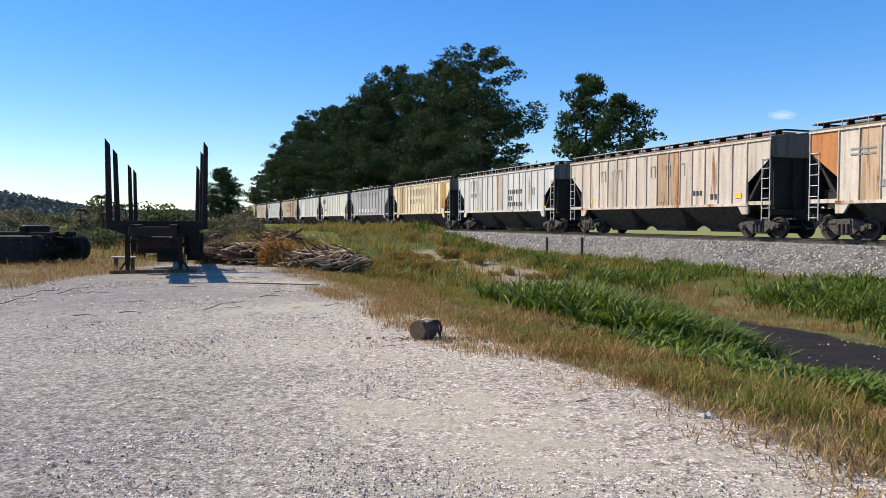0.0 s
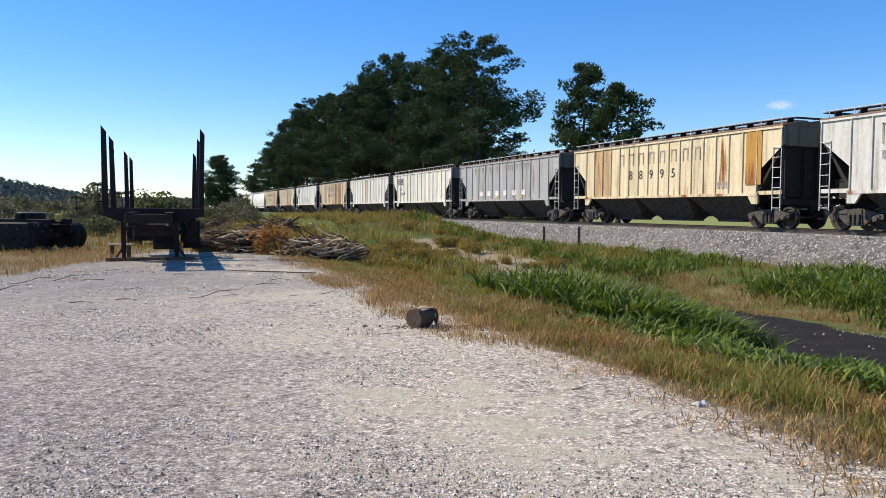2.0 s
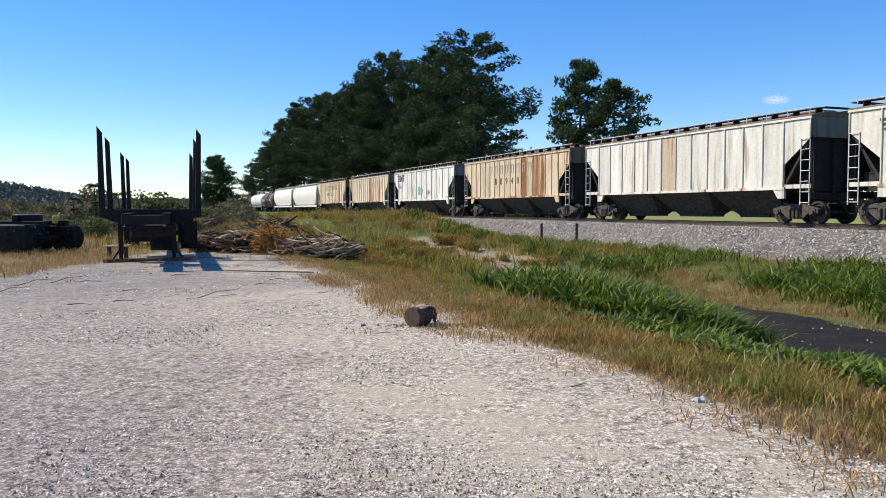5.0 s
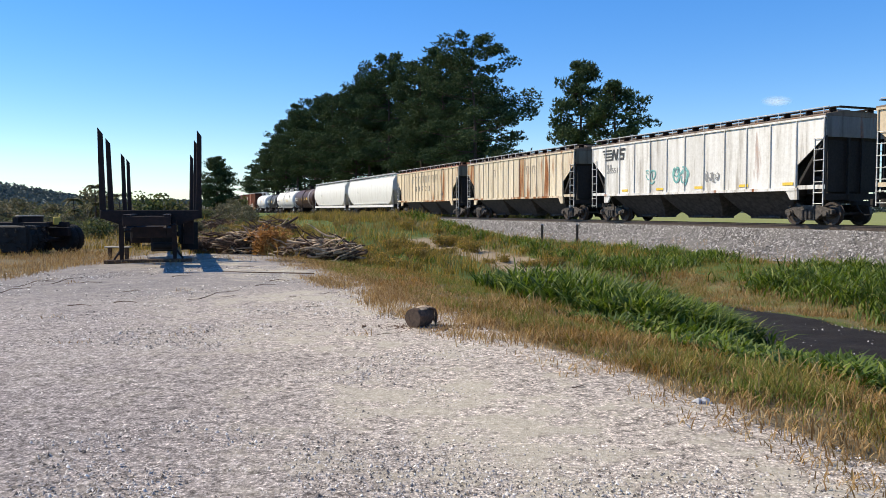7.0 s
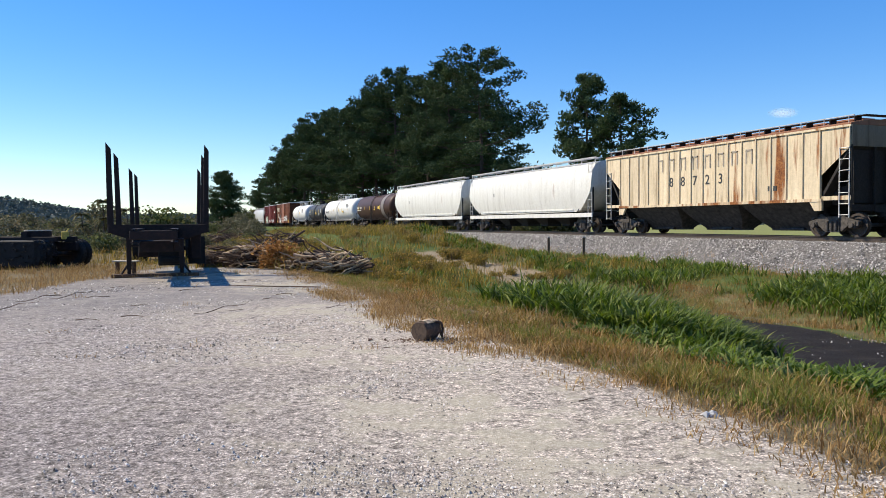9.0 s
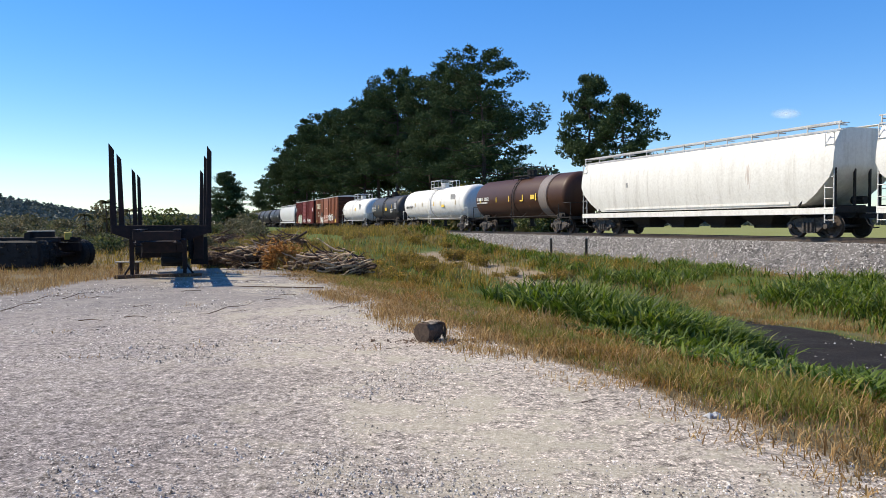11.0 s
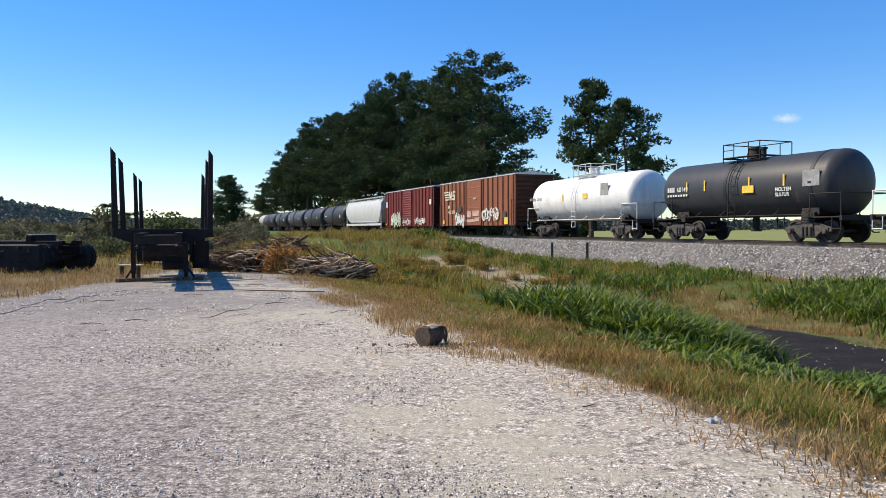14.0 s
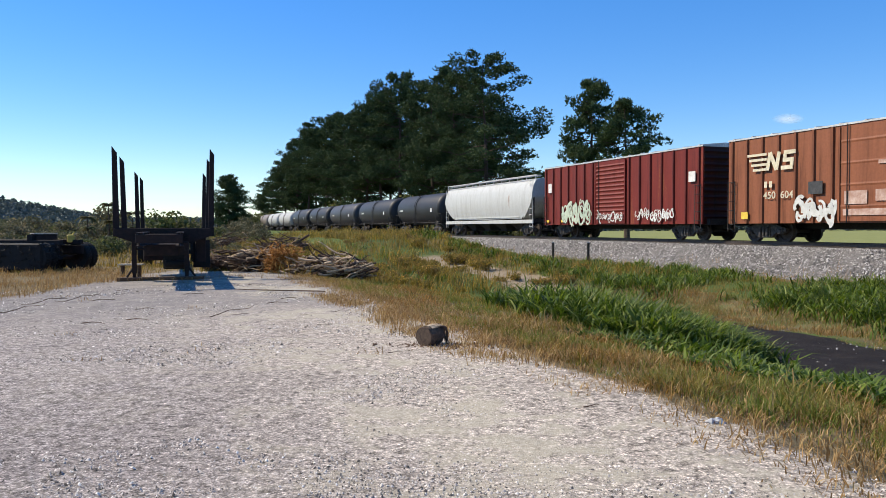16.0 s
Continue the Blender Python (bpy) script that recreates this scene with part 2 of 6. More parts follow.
def make_ground():
    m, nt, bs = material("ground_cover", 0.93)
    bs.inputs["Specular IOR Level"].default_value = 0.15
    def attr(k):
        a = nt.nodes.new("ShaderNodeAttribute")
        a.attribute_name = k
        return a.outputs["Fac"]
    fine = noise_tex(nt, 34, 5, 0.75)
    pebble = nt.nodes.new("ShaderNodeTexVoronoi")
    pebble.inputs["Scale"].default_value = 58
    tc = nt.nodes.new("ShaderNodeTexCoord")
    nt.links.new(tc.outputs["Object"], pebble.inputs["Vector"])
    mid = noise_tex(nt, 2.2, 5, 0.65)
    wide = noise_tex(nt, 0.30, 4, 0.6)
    gravel = ramp(nt, fine, [(0.30, (0.13, 0.12, 0.12)), (0.5, (0.33, 0.315, 0.31)), (0.68, (0.62, 0.60, 0.59))])
    tone = nt.nodes.new("ShaderNodeSeparateColor")
    nt.links.new(pebble.outputs["Color"], tone.inputs[0])
    gravel = mix(nt, 0.62, gravel, ramp(nt, tone.outputs[0], [(0.0, (0.42, 0.41, 0.41)), (0.6, (1.0, 0.99, 0.98)), (1.0, (1.6, 1.58, 1.55))]), "MULTIPLY")
    gravel = mix(nt, 0.55, gravel, ramp(nt, pebble.outputs["Distance"], [(0.25, (1.15, 1.15, 1.15)), (0.55, (0.45, 0.44, 0.43))]), "MULTIPLY")
    gravel = mix(nt, 1.0, gravel, mix(nt, attr("sandy"), (0.98, 0.915, 0.89), (1.66, 1.53, 1.31)), "MULTIPLY")
    gravel = mix(nt, 0.6, gravel, ramp(nt, wide, [(0.35, (0.72, 0.71, 0.71)), (0.65, (1.15, 1.15, 1.14))]), "MULTIPLY")
    clump = noise_tex(nt, 11, 5, 0.8)
    gravel = mix(nt, 1.0, gravel, ramp(nt, clump, [(0.36, (0.36, 0.35, 0.34)), (0.5, (1.0, 1.0, 1.0)), (0.64, (1.4, 1.4, 1.4))]), "MULTIPLY")
    packed = ramp(nt, mix(nt, 0.5, fine, mid), [(0.3, (0.12, 0.110, 0.103)), (0.5, (0.21, 0.193, 0.18)), (0.7, (0.32, 0.295, 0.27))])
    gravel = mix(nt, calc(nt, "MULTIPLY", attr("packed"), 0.75), gravel, packed)
    dust = ramp(nt, fine, [(0.3, (0.34, 0.30, 0.22)), (0.7, (0.50, 0.45, 0.35))])
    worn = ramp(nt, mix(nt, 0.5, mid, wide), [(0.49, (0, 0, 0)), (0.55, (1, 1, 1))])
    gravel = mix(nt, calc(nt, "MULTIPLY", worn, calc(nt, "MULTIPLY_ADD", attr("sandy"), 0.8, 0.0)), gravel, dust)
    soil = ramp(nt, mix(nt, 0.4, fine, mid), [(0.3, (0.075, 0.058, 0.032)), (0.5, (0.15, 0.115, 0.06)), (0.7, (0.26, 0.20, 0.11))])
    turf = ramp(nt, mix(nt, 0.5, fine, mid), [(0.3, (0.035, 0.055, 0.014)), (0.55, (0.085, 0.115, 0.028)), (0.75, (0.16, 0.16, 0.05))])
    field = ramp(nt, mix(nt, 0.5, fine, wide), [(0.3, (0.15, 0.17, 0.05)), (0.7, (0.26, 0.26, 0.09))])
    stone = ramp(nt, fine, [(0.3, (0.05, 0.046, 0.042)), (0.5, (0.13, 0.12, 0.112)), (0.7, (0.30, 0.285, 0.27))])
    mud = ramp(nt, mix(nt, 0.5, fine, mid), [(0.35, (0.008, 0.007, 0.006)), (0.58, (0.022, 0.018, 0.015)), (0.68, (0.10, 0.085, 0.07))])
    sand = ramp(nt, mix(nt, 0.5, fine, mid), [(0.3, (0.15, 0.115, 0.065)), (0.7, (0.36, 0.29, 0.20))])
    ragged = calc(nt, "MULTIPLY_ADD", fine, 0.5, calc(nt, "MULTIPLY_ADD", mid, 0.9, -0.7))
    def mask(k):
        r = nt.nodes.new("ShaderNodeMapRange")
        r.inputs[1].default_value, r.inputs[2].default_value = 0.35, 0.65
        nt.links.new(calc(nt, "ADD", attr(k), ragged), r.inputs[0])
        return r.outputs[0]
    col = soil
    for k, c in (("turf", turf), ("field", field), ("sand", sand), ("mud", mud), ("gravel", gravel)):
        col = mix(nt, mask(k), col, c)
    col = mix(nt, attr("stone"), col, stone)
    nt.links.new(col, bs.inputs["Base Color"])
    nt.links.new(calc(nt, "MULTIPLY_ADD", attr("mud"), -0.18, 0.93), bs.inputs["Roughness"])
    grit = noise_tex(nt, 75, 4, 0.8)
    bump(nt, bs, mix(nt, 0.45, grit, mix(nt, 0.3, fine, pebble.outputs["Distance"])), 0.9, 0.016)

    S = spaced(-400, -6, 62, 2600, 0.3)
    N = spaced(-1800, -14, 32, 1800, 0.25)
    ss, nn = np.meshgrid(S, N, indexing="ij")
    near = step01(70 - abs(ss - 20), 0, 20)
    z = height(ss, nn) + near * (0.030 * rough_noise(ss, nn, 3.1, 3) + step01(nn, 4, 6) * 0.05 * rough_noise(ss, nn, 1.1, 9))
    x, y = nn * CT - ss * ST, nn * ST + ss * CT
    a, b = ss.shape
    idx = np.arange(a * b).reshape(a, b)
    faces = np.stack([idx[:-1, :-1], idx[1:, :-1], idx[1:, 1:], idx[:-1, 1:]], -1).reshape(-1, 4)[:, ::-1]
    me = raw_mesh("ground", np.stack([x, y, z], -1).reshape(-1, 3), faces, m, True)
    e = 0.28 * rough_noise(ss, nn, 1.7, 5) * near
    edge = e + 0.55 * rough_noise(ss, nn, 4.5, 8) * near
    lot = step01(3.95 + 0.02 * ss - nn + edge, -0.35, 0.35) * step01(29.0 - ss + 2 * e - 0.45 * np.maximum(nn, 0), -1.5, 1.5) * step01(nn + 6.6 - np.maximum(0, ss - 9) * 0.36 + e, -0.8, 0.8)
    lot = np.maximum(lot, step01(9 - ss + nn * 0, 0, 2) * step01(4.2 - nn + edge, -0.35, 0.35))
    bed = step01(nn + 0.6 * e, 10.0, 10.5) * step01(14.0 + 0.12 * np.maximum(ss - 12, 0) - nn + 0.6 * e, 0, 0.4)
    masks = {
        "gravel": lot, "packed": step01(ss + 2.5 * e, 10.5, 17.0), "sandy": np.clip(0.15 + 0.85 * step01(nn, -0.8, 2.6), 0, 1),
        "stone": step01(nn + 0.8 * e, 21.9, 22.3) * step01(30.0 - nn, 0, 0.5),
        "mud": bed * step01(21 - ss, 0, 3) * near, "sand": step01(1.5 - abs(nn - path_line(ss)) + 0.8 * e, 0, 0.7) * step01(ss, 20, 22) * step01(38 - ss, 0, 4) * (0.85 + 0.5 * e),
        "turf": step01(nn + e, 6.0, 7.5) * step01(21.5 - nn, 0, 1) * 0.85 * (1 - 0.45 * step01(nn, 13.5, 14.5) * step01(17.2 - nn + e, 0, 0.8)) + step01(ss, 40, 70) * step01(22 - nn, 0, 2) * 0.6,
        "field": step01(nn, 29.6, 30.6),
    }
    for k, v in masks.items():
        me.attributes.new(k, "FLOAT", "POINT").data.foreach_set("value", v.astype(np.float32).ravel())
    return tagged(new("ground", me), "pale gravel lot with a grassy ditch bank and field", "ground", kind="structure")


make_ground()

# ---- loose stones, joined ----
OCTA = np.array([[1, 0, -0.5], [-1, 0, -0.5], [0, 1, -0.5], [0, -1, -0.5], [0.25, 0.1, 1], [-0.2, -0.25, 0.9]], dtype=float)
OCTA_F = np.array([[0, 2, 4], [2, 5, 4], [2, 1, 5], [1, 3, 5], [3, 4, 5], [3, 0, 4]])
rng = np.random.default_rng(7)


def stones(s, n, size, lift=0.3):
    k = len(s)
    base = np.stack([n * CT - s * ST, n * ST + s * CT, height(s, n)], -1)
    pts = OCTA[None] * rng.uniform(0.6, 1.3, (k, 6, 1)) * size[:, None, None] * np.stack([np.ones(k), rng.uniform(0.6, 1, k), rng.uniform(0.4, 0.8, k)], -1)[:, None]
    a = rng.uniform(0, 6.28, k)
    c, d = np.cos(a)[:, None], np.sin(a)[:, None]
    tilt = rng.uniform(-0.5, 0.5, (k, 1))
    x, y, z = pts[..., 0] * c - pts[..., 1] * d, pts[..., 0] * d + pts[..., 1] * c, pts[..., 2] + pts[..., 0] * tilt
    v = np.stack([x, y, z], -1) + base[:, None] + np.array([0, 0, 1]) * (size * lift)[:, None, None]
    f = (OCTA_F[None] + 6 * np.arange(k)[:, None, None]).reshape(-1, 3)
    return v.reshape(-1, 3), f


def island_material(name, stops, rough=0.9, glow=0.0, patch=None):
    """Each joined piece takes its own shade; glow lets leaves pass light."""
    m, nt, bs = material(name, rough)
    g = nt.nodes.new("ShaderNodeNewGeometry")
    col = ramp(nt, g.outputs["Random Per Island"], stops)
    if patch:
        w = noise_tex(nt, patch[0], 3, 0.6)
        col = mix(nt, ramp(nt, w, [(0.42, (0, 0, 0)), (0.6, (1, 1, 1))]), col, mix(nt, 0.65, col, patch[1]))
    nt.links.new(col, bs.inputs["Base Color"])
    if glow:
        tr = nt.nodes.new("ShaderNodeBsdfTranslucent")
        nt.links.new(col, tr.inputs[0])
        ms = nt.nodes.new("ShaderNodeMixShader")
        ms.inputs[0].default_value = glow
        nt.links.new(bs.outputs[0], ms.inputs[1])
        nt.links.new(tr.outputs[0], ms.inputs[2])
        nt.links.new(ms.outputs[0], nt.nodes["Material Output"].inputs[0])
    return m


BALLAST = island_material("ballast_stone", [(0.0, (0.06, 0.056, 0.053)), (0.4, (0.17, 0.16, 0.152)), (0.8, (0.29, 0.275, 0.26)), (1.0, (0.50, 0.48, 0.455))])
PEBBLE = island_material("gravel_stone", [(0.0, (0.05, 0.043, 0.038)), (0.22, (0.12, 0.105, 0.095)), (0.4, (0.30, 0.27, 0.245)), (0.75, (0.48, 0.44, 0.40)), (1.0, (0.80, 0.75, 0.68))])


def make_stones():
    k = 62000
    s = 6 + 84 * rng.random(k) ** 1.35
    n = rng.uniform(21.6, 24.9, k)
    v, f = stones(s, n, rng.uniform(0.022, 0.052, k) * (1 + s / 80))
    tagged(new("ballast", raw_mesh("ballast", v, f, BALLAST)), "grey crushed-stone railway ballast on the embankment", "ballast", kind="stuff")
    k = 84000
    r = 3.2 + 18 * rng.random(k) ** 1.6
    a = rng.uniform(-0.62, 0.62, k)
    s, n = sn(r * np.sin(a), r * np.cos(a))
    s, n, r = np.append(s, rng.uniform(-7, 9, 15000)), np.append(n, rng.uniform(-7, 4.4, 15000)), np.append(r, np.full(15000, 6.0))
    ok = (n < 4.35 + 0.3 * np.sin(s * 1.3)) & (rough_noise(s, n, 1.3, 41) + 0.6 * rough_noise(s, n, 4.0, 47) + rng.normal(0, 0.16, len(s)) > -0.30)
    s, n, r = s[ok], n[ok], r[ok]
    v, f = stones(s, n, rng.uniform(0.003, 0.0075, len(s)) * rng.choice([1, 1, 1, 1, 1.4, 2.0], len(s)) * (0.7 + r / 13), 0.12)
    tagged(new("gravel", raw_mesh("gravel", v, f, PEBBLE)), "pale crushed limestone gravel scattered over the lot", "gravel", kind="stuff")

    k = 380
    s = rng.uniform(7.5, 18, k)
    n = np.where(rng.random(k) < 0.6, 13.9 + 0.12 * np.maximum(s - 12, 0) + rng.normal(0, 0.12, k), rng.uniform(11.2, 14.0, k))
    v, f = stones(s, n, rng.uniform(0.008, 0.03, k), 0.2)
    tagged(new("ditch_stones", raw_mesh("ditch_stones", v, f, BALLAST)), "small stones and scraps strewn over the dark ditch bed", "stones", kind="stuff")


make_stones()

# ---- railway track ----
track = tagged(new("railway_track"), "rusty steel rails on dark wooden ties in ballast", "railway track", kind="structure")


def make_track():
    g = Geo()
    prof = [(-0.075, -0.17), (0.075, -0.17), (0.075, -0.155), (0.012, -0.135), (0.012, -0.045), (0.036, -0.035), (0.036, -0.004), (-0.036, -0.004), (-0.036, -0.035), (-0.012, -0.045), (-0.012, -0.135), (-0.075, -0.155)]
    g.prism(prof, 0, -500, 500)
    me = g.mesh("rail", RAIL)
    for side in (-1, 1):
        r = part("rail", me, track)
        r.matrix_basis = Matrix.Translation(at(0, RAIL_N + side * 0.7525, RAIL_Z)) @ pose(0, 0, 0, 0, 0, math.degrees(TH) + 90)
    tie = Geo().box((0, 0, 0), (0.22, 2.6, 0.18)).mesh("tie", TIE, bevel=0.012)
    for i in range(180):
        s = -4 + i * 0.53
        t = part("tie", tie, track)
        t.matrix_basis = Matrix.Translation(at(s, RAIL_N + random.uniform(-0.03, 0.03), RAIL_Z - 0.265)) @ pose(0, 0, 0, 0, 0, math.degrees(TH) + 90 + random.uniform(-1, 1))


make_track()

# ---- the freight train ----
# in a car's space x points the way it runs, y away from the viewer, z up from the rail tops
HEADING = math.degrees(TH) - 90
MESHES = {}
CARS, WHEELSETS = [], []


def cached(key, build, *args):
    if key not in MESHES:
        MESHES[key] = build(*args)
    return MESHES[key]


def wheelset_mesh():
    g = Geo()
    for y in (-0.76, 0.76):
        k = 1 if y > 0 else -1
        prof = [(0.0, -0.09), (0.12, -0.09), (0.14, -0.03), (0.34, -0.02), (0.37, -0.07), (0.457, -0.07), (0.462, 0.05), (0.49, 0.06), (0.49, 0.085), (0.37, 0.085), (0.34, 0.03), (0.1, 0.05), (0.0, 0.05)]
        n = 24
        rings = [[(r * math.cos(2 * math.pi * i / n), y - k * w, r * math.sin(2 * math.pi * i / n)) for i in range(n)] for r, w in prof[1:-1]]
        g.loft(rings)
        for a in range(3):
            c, d = 0.24 * math.cos(a * 2.09), 0.24 * math.sin(a * 2.09)
            g.box((c, y + k * 0.03, d), (0.05, 0.03, 0.05))
    g.rod((0, -1.0, 0), (0, 1.0, 0), 0.075, n=10)
    return g.mesh("wheelset", WHEEL, True)


def side_frame_mesh():
    g = Geo()
    top = [(-1.18, 0.44), (-1.18, 0.60), (-0.95, 0.66), (-0.5, 0.80), (0.5, 0.80), (0.95, 0.66), (1.18, 0.60), (1.18, 0.44), (0.98, 0.40), (0.72, 0.46), (0.42, 0.22), (-0.42, 0.22), (-0.72, 0.46), (-0.98, 0.40)]
    g.prism(top, 1, -0.09, 0.09)
    g.prism([(-0.30, 0.80), (0.30, 0.80), (0.34, 0.18), (-0.34, 0.18)], 1, -0.14, 0.14)
    for x in (-0.89, 0.89):
        g.box((x, 0, 0.47), (0.30, 0.26, 0.26))
        g.rod((x, -0.20, 0.457), (x, 0.1, 0.457), 0.11, n=10)
    for x in (-0.2, 0.0, 0.2):
        g.rod((x, -0.16, 0.26), (x, -0.16, 0.62), 0.075, n=8)
    return g.mesh("side_frame", TRUCK, bevel=0.012)


def bolster_mesh():
    g = Geo().box((0, 0, 0.66), (0.42, 2.2, 0.24)).rod((0, 0, 0.6), (0, 0, 0.95), 0.2, n=12)
    for x in (-0.45, 0.45):
        g.box((x, 0, 0.4), (0.09, 1.7, 0.12))
    return g.mesh("bolster", GRIME, bevel=0.015)


def add_truck(car, x):
    t = new("truck")
    t.parent = car
    t.location = (x, 0, 0)
    part("bolster", cached("bolster", bolster_mesh), t)
    for y, k in ((-1.0, 0), (1.0, 180)):
        f = part("side_frame", cached("frame", side_frame_mesh), t)
        f.matrix_basis = pose(0, y, 0, 0, 0, k)
    for x in (-0.89, 0.89):
        w = part("wheelset", cached("wheelset", wheelset_mesh), t)
        w.location = (x, 0, 0.457)
        WHEELSETS.append((w, x))


def coupler_mesh():
    g = Geo().box((-0.45, 0, 0.86), (0.95, 0.16, 0.18))
    g.prism([(-0.05, -0.16), (0.14, -0.17), (0.20, -0.08), (0.10, -0.02), (0.10, 0.06), (0.18, 0.14), (0.02, 0.18), (-0.12, 0.1)], 2, 0.70, 1.02)
    return g.mesh("coupler", GRIME, bevel=0.015)


def add_couplers(car, half):
    for k in (0, 180):
        c = part("coupler", cached("coupler", coupler_mesh), car)
        c.matrix_basis = pose(half - 0.12 if not k else 0.12 - half, 0, 0, 0, 0, k)
        h = part("air_hose", cached("hose", hose_mesh), car)
        h.matrix_basis = c.matrix_basis


def hose_mesh():
    return Geo().path([(-0.4, -0.35, 0.8), (-0.25, -0.34, 0.55), (-0.05, -0.3, 0.40), (0.1, -0.2, 0.42)], 0.028).mesh("air_hose", RUBBER)


def ladder_mesh(name, z0, z1, w, mat=GALV, step=0.42):
    g = Geo().box((0, 0, (z0 + z1) / 2), (0.035, 0.03, z1 - z0)).box((w, 0, (z0 + z1) / 2), (0.035, 0.03, z1 - z0))
    z = z0 + 0.1
    while z < z1:
        g.rod((0, -0.03, z), (w, -0.03, z), 0.016, n=6)
        z += step
    return g.mesh(name, mat)


def words(text, size, mat, x, y, z, parent, label, squeeze=1.0, bold=0.004):
    """Lettering on the viewer's side of a car, its left end at x when read."""
    c = bpy.data.curves.new("lettering", "FONT")
    c.body, c.size, c.extrude, c.offset = text, size * 1.4, 0.003, bold
    tmp = bpy.data.objects.new("lettering", c)
    scene.collection.objects.link(tmp)
    bpy.context.view_layer.update()
    me = bpy.data.meshes.new_from_object(tmp.evaluated_get(bpy.context.evaluated_depsgraph_get()))
    bpy.data.objects.remove(tmp)
    me.materials.clear()
    me.materials.append(mat)
    ob = part("lettering", me, parent, label)
    ob.matrix_basis = Matrix.Translation((x, y, z)) @ pose(0, 0, 0, 90, 0, 0) @ Matrix.Diagonal((squeeze, 1, 1, 1))
    return ob


def plate(name, mat, x, z, w, h, y, parent, label="", color=None):
    g = cached(("plate", round(w, 3), round(h, 3), mat.name), lambda: Geo().box((0, 0, 0), (w, 0.012, h)).mesh(name, mat))
    ob = part(name, g, parent, label, color)
    ob.location = (x, y, z)
    return ob


def pair(name, data, car, color=None):
    """The same part on both sides of a car."""
    for k in (0, 180):
        part(name, data, car, color=color).matrix_basis = pose(0, 0, 0, 0, 0, k)


def new_car(name, label, category):
    car = tagged(new(name), label, category, "cars of the freight train")
    CARS.append(car)
    return car


# -- ribbed covered hopper --
HB, Y0, SILL, EAVE = 8.15, 1.60, 1.46, 4.22


INSET, CUT_TOP, CUT_LOW = 1.35, 3.45, 2.40


def rib_places(ribs):
    """End posts, then evenly spaced ribs between the end bays."""
    inner = ribs - 2
    return [-HB] + [(2 * i / (inner - 1) - 1) * (HB - 1.40) for i in range(inner)] + [HB]


def side_panel(x0, x1):
    """One sheet of the side between two ribs, cut away at the slanting ends."""
    def low(x):
        inset = HB - abs(x)
        return SILL if inset > INSET else CUT_TOP - inset / INSET * (CUT_TOP - CUT_LOW)
    out = [(x0, EAVE), (x1, EAVE), (x1, low(x1))]
    if x0 < -(HB - INSET) < x1:
        out += [(-(HB - INSET), SILL), (-(HB - INSET), CUT_LOW)]
    if x0 < HB - INSET < x1:
        out += [(HB - INSET, CUT_LOW), (HB - INSET, SILL)]
    out.append((x0, low(x0)))
    return Geo().prism(out, 1, -Y0, -Y0 + 0.04).mesh("side_panel", PAINT)


def hopper_rib(lo):
    return Geo().prism([(-0.028, 0), (-0.020, -0.05), (0.020, -0.05), (0.028, 0)], 2, lo, EAVE - 0.03).mesh("rib", PAINT)


def hopper_roof():
    g = Geo()
    prof = [(-Y0 - 0.05, EAVE), (-Y0 - 0.05, EAVE + 0.07), (-1.1, EAVE + 0.17), (-0.45, EAVE + 0.23), (0.45, EAVE + 0.23), (1.1, EAVE + 0.17), (Y0 + 0.05, EAVE + 0.07), (Y0 + 0.05, EAVE)]
    g.prism(prof, 0, -HB - 0.02, HB + 0.02)
    return g.mesh("roof", PAINT, bevel=0.01)


def roof_walk():
    g = Geo()
    for y in (-1.0, 1.0):
        g.box((0, y, EAVE + 0.36), (2 * HB, 0.34, 0.03))
        for i in range(15):
            g.box((-HB + 0.25 + i * (2 * HB - 0.5) / 14, y, EAVE + 0.25), (0.05, 0.34, 0.22))
    for x in (-HB - 0.1, HB + 0.1):
        g.box((x, 0, EAVE + 0.345), (0.35, 2.4, 0.03))
    return g.mesh("running_board", RUSTY)


def roof_rail():
    g = Geo().rod((-HB, -1.46, EAVE + 0.36), (HB, -1.46, EAVE + 0.36), 0.02, n=5)
    for i in range(15):
        x = -HB + 0.25 + i * (2 * HB - 0.5) / 14
        g.rod((x, -1.46, EAVE + 0.05), (x, -1.46, EAVE + 0.36), 0.018, n=5)
    return g.mesh("roof_rail", GALV)


def trough_mesh():
    return Geo().box((0, 0, EAVE + 0.26), (15.2, 0.8, 0.1)).mesh("hatch_trough", PAINT, bevel=0.012)


def hatch_mesh():
    return Geo().box((0, 0, EAVE + 0.345), (1.2, 0.86, 0.07)).mesh("hatch_cover", PAINT, bevel=0.012)


def slope_sheet():
    inner = HB - INSET
    g = Geo().prism([(inner - 0.3, SILL - 0.2), (inner - 0.2, SILL - 0.25), (HB - 0.05, 3.42), (HB - 0.05, EAVE), (HB - 0.12, EAVE), (HB - 0.12, 3.5)], 1, -Y0 + 0.06, Y0 - 0.06)
    return g.mesh("slope_sheet", GRIME)


def bolster_web():
    return Geo().prism([(HB - 1.6, 1.25), (HB - 0.2, 1.25), (HB - 0.2, 3.1)], 1, -0.06, 0.06).box((HB - 0.8, 0, 1.6), (1.0, 2.2, 0.7)).mesh("bolster_web", GRIME)


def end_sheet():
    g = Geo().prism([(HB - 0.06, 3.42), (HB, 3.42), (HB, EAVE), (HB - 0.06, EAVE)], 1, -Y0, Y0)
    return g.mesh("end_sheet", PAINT)


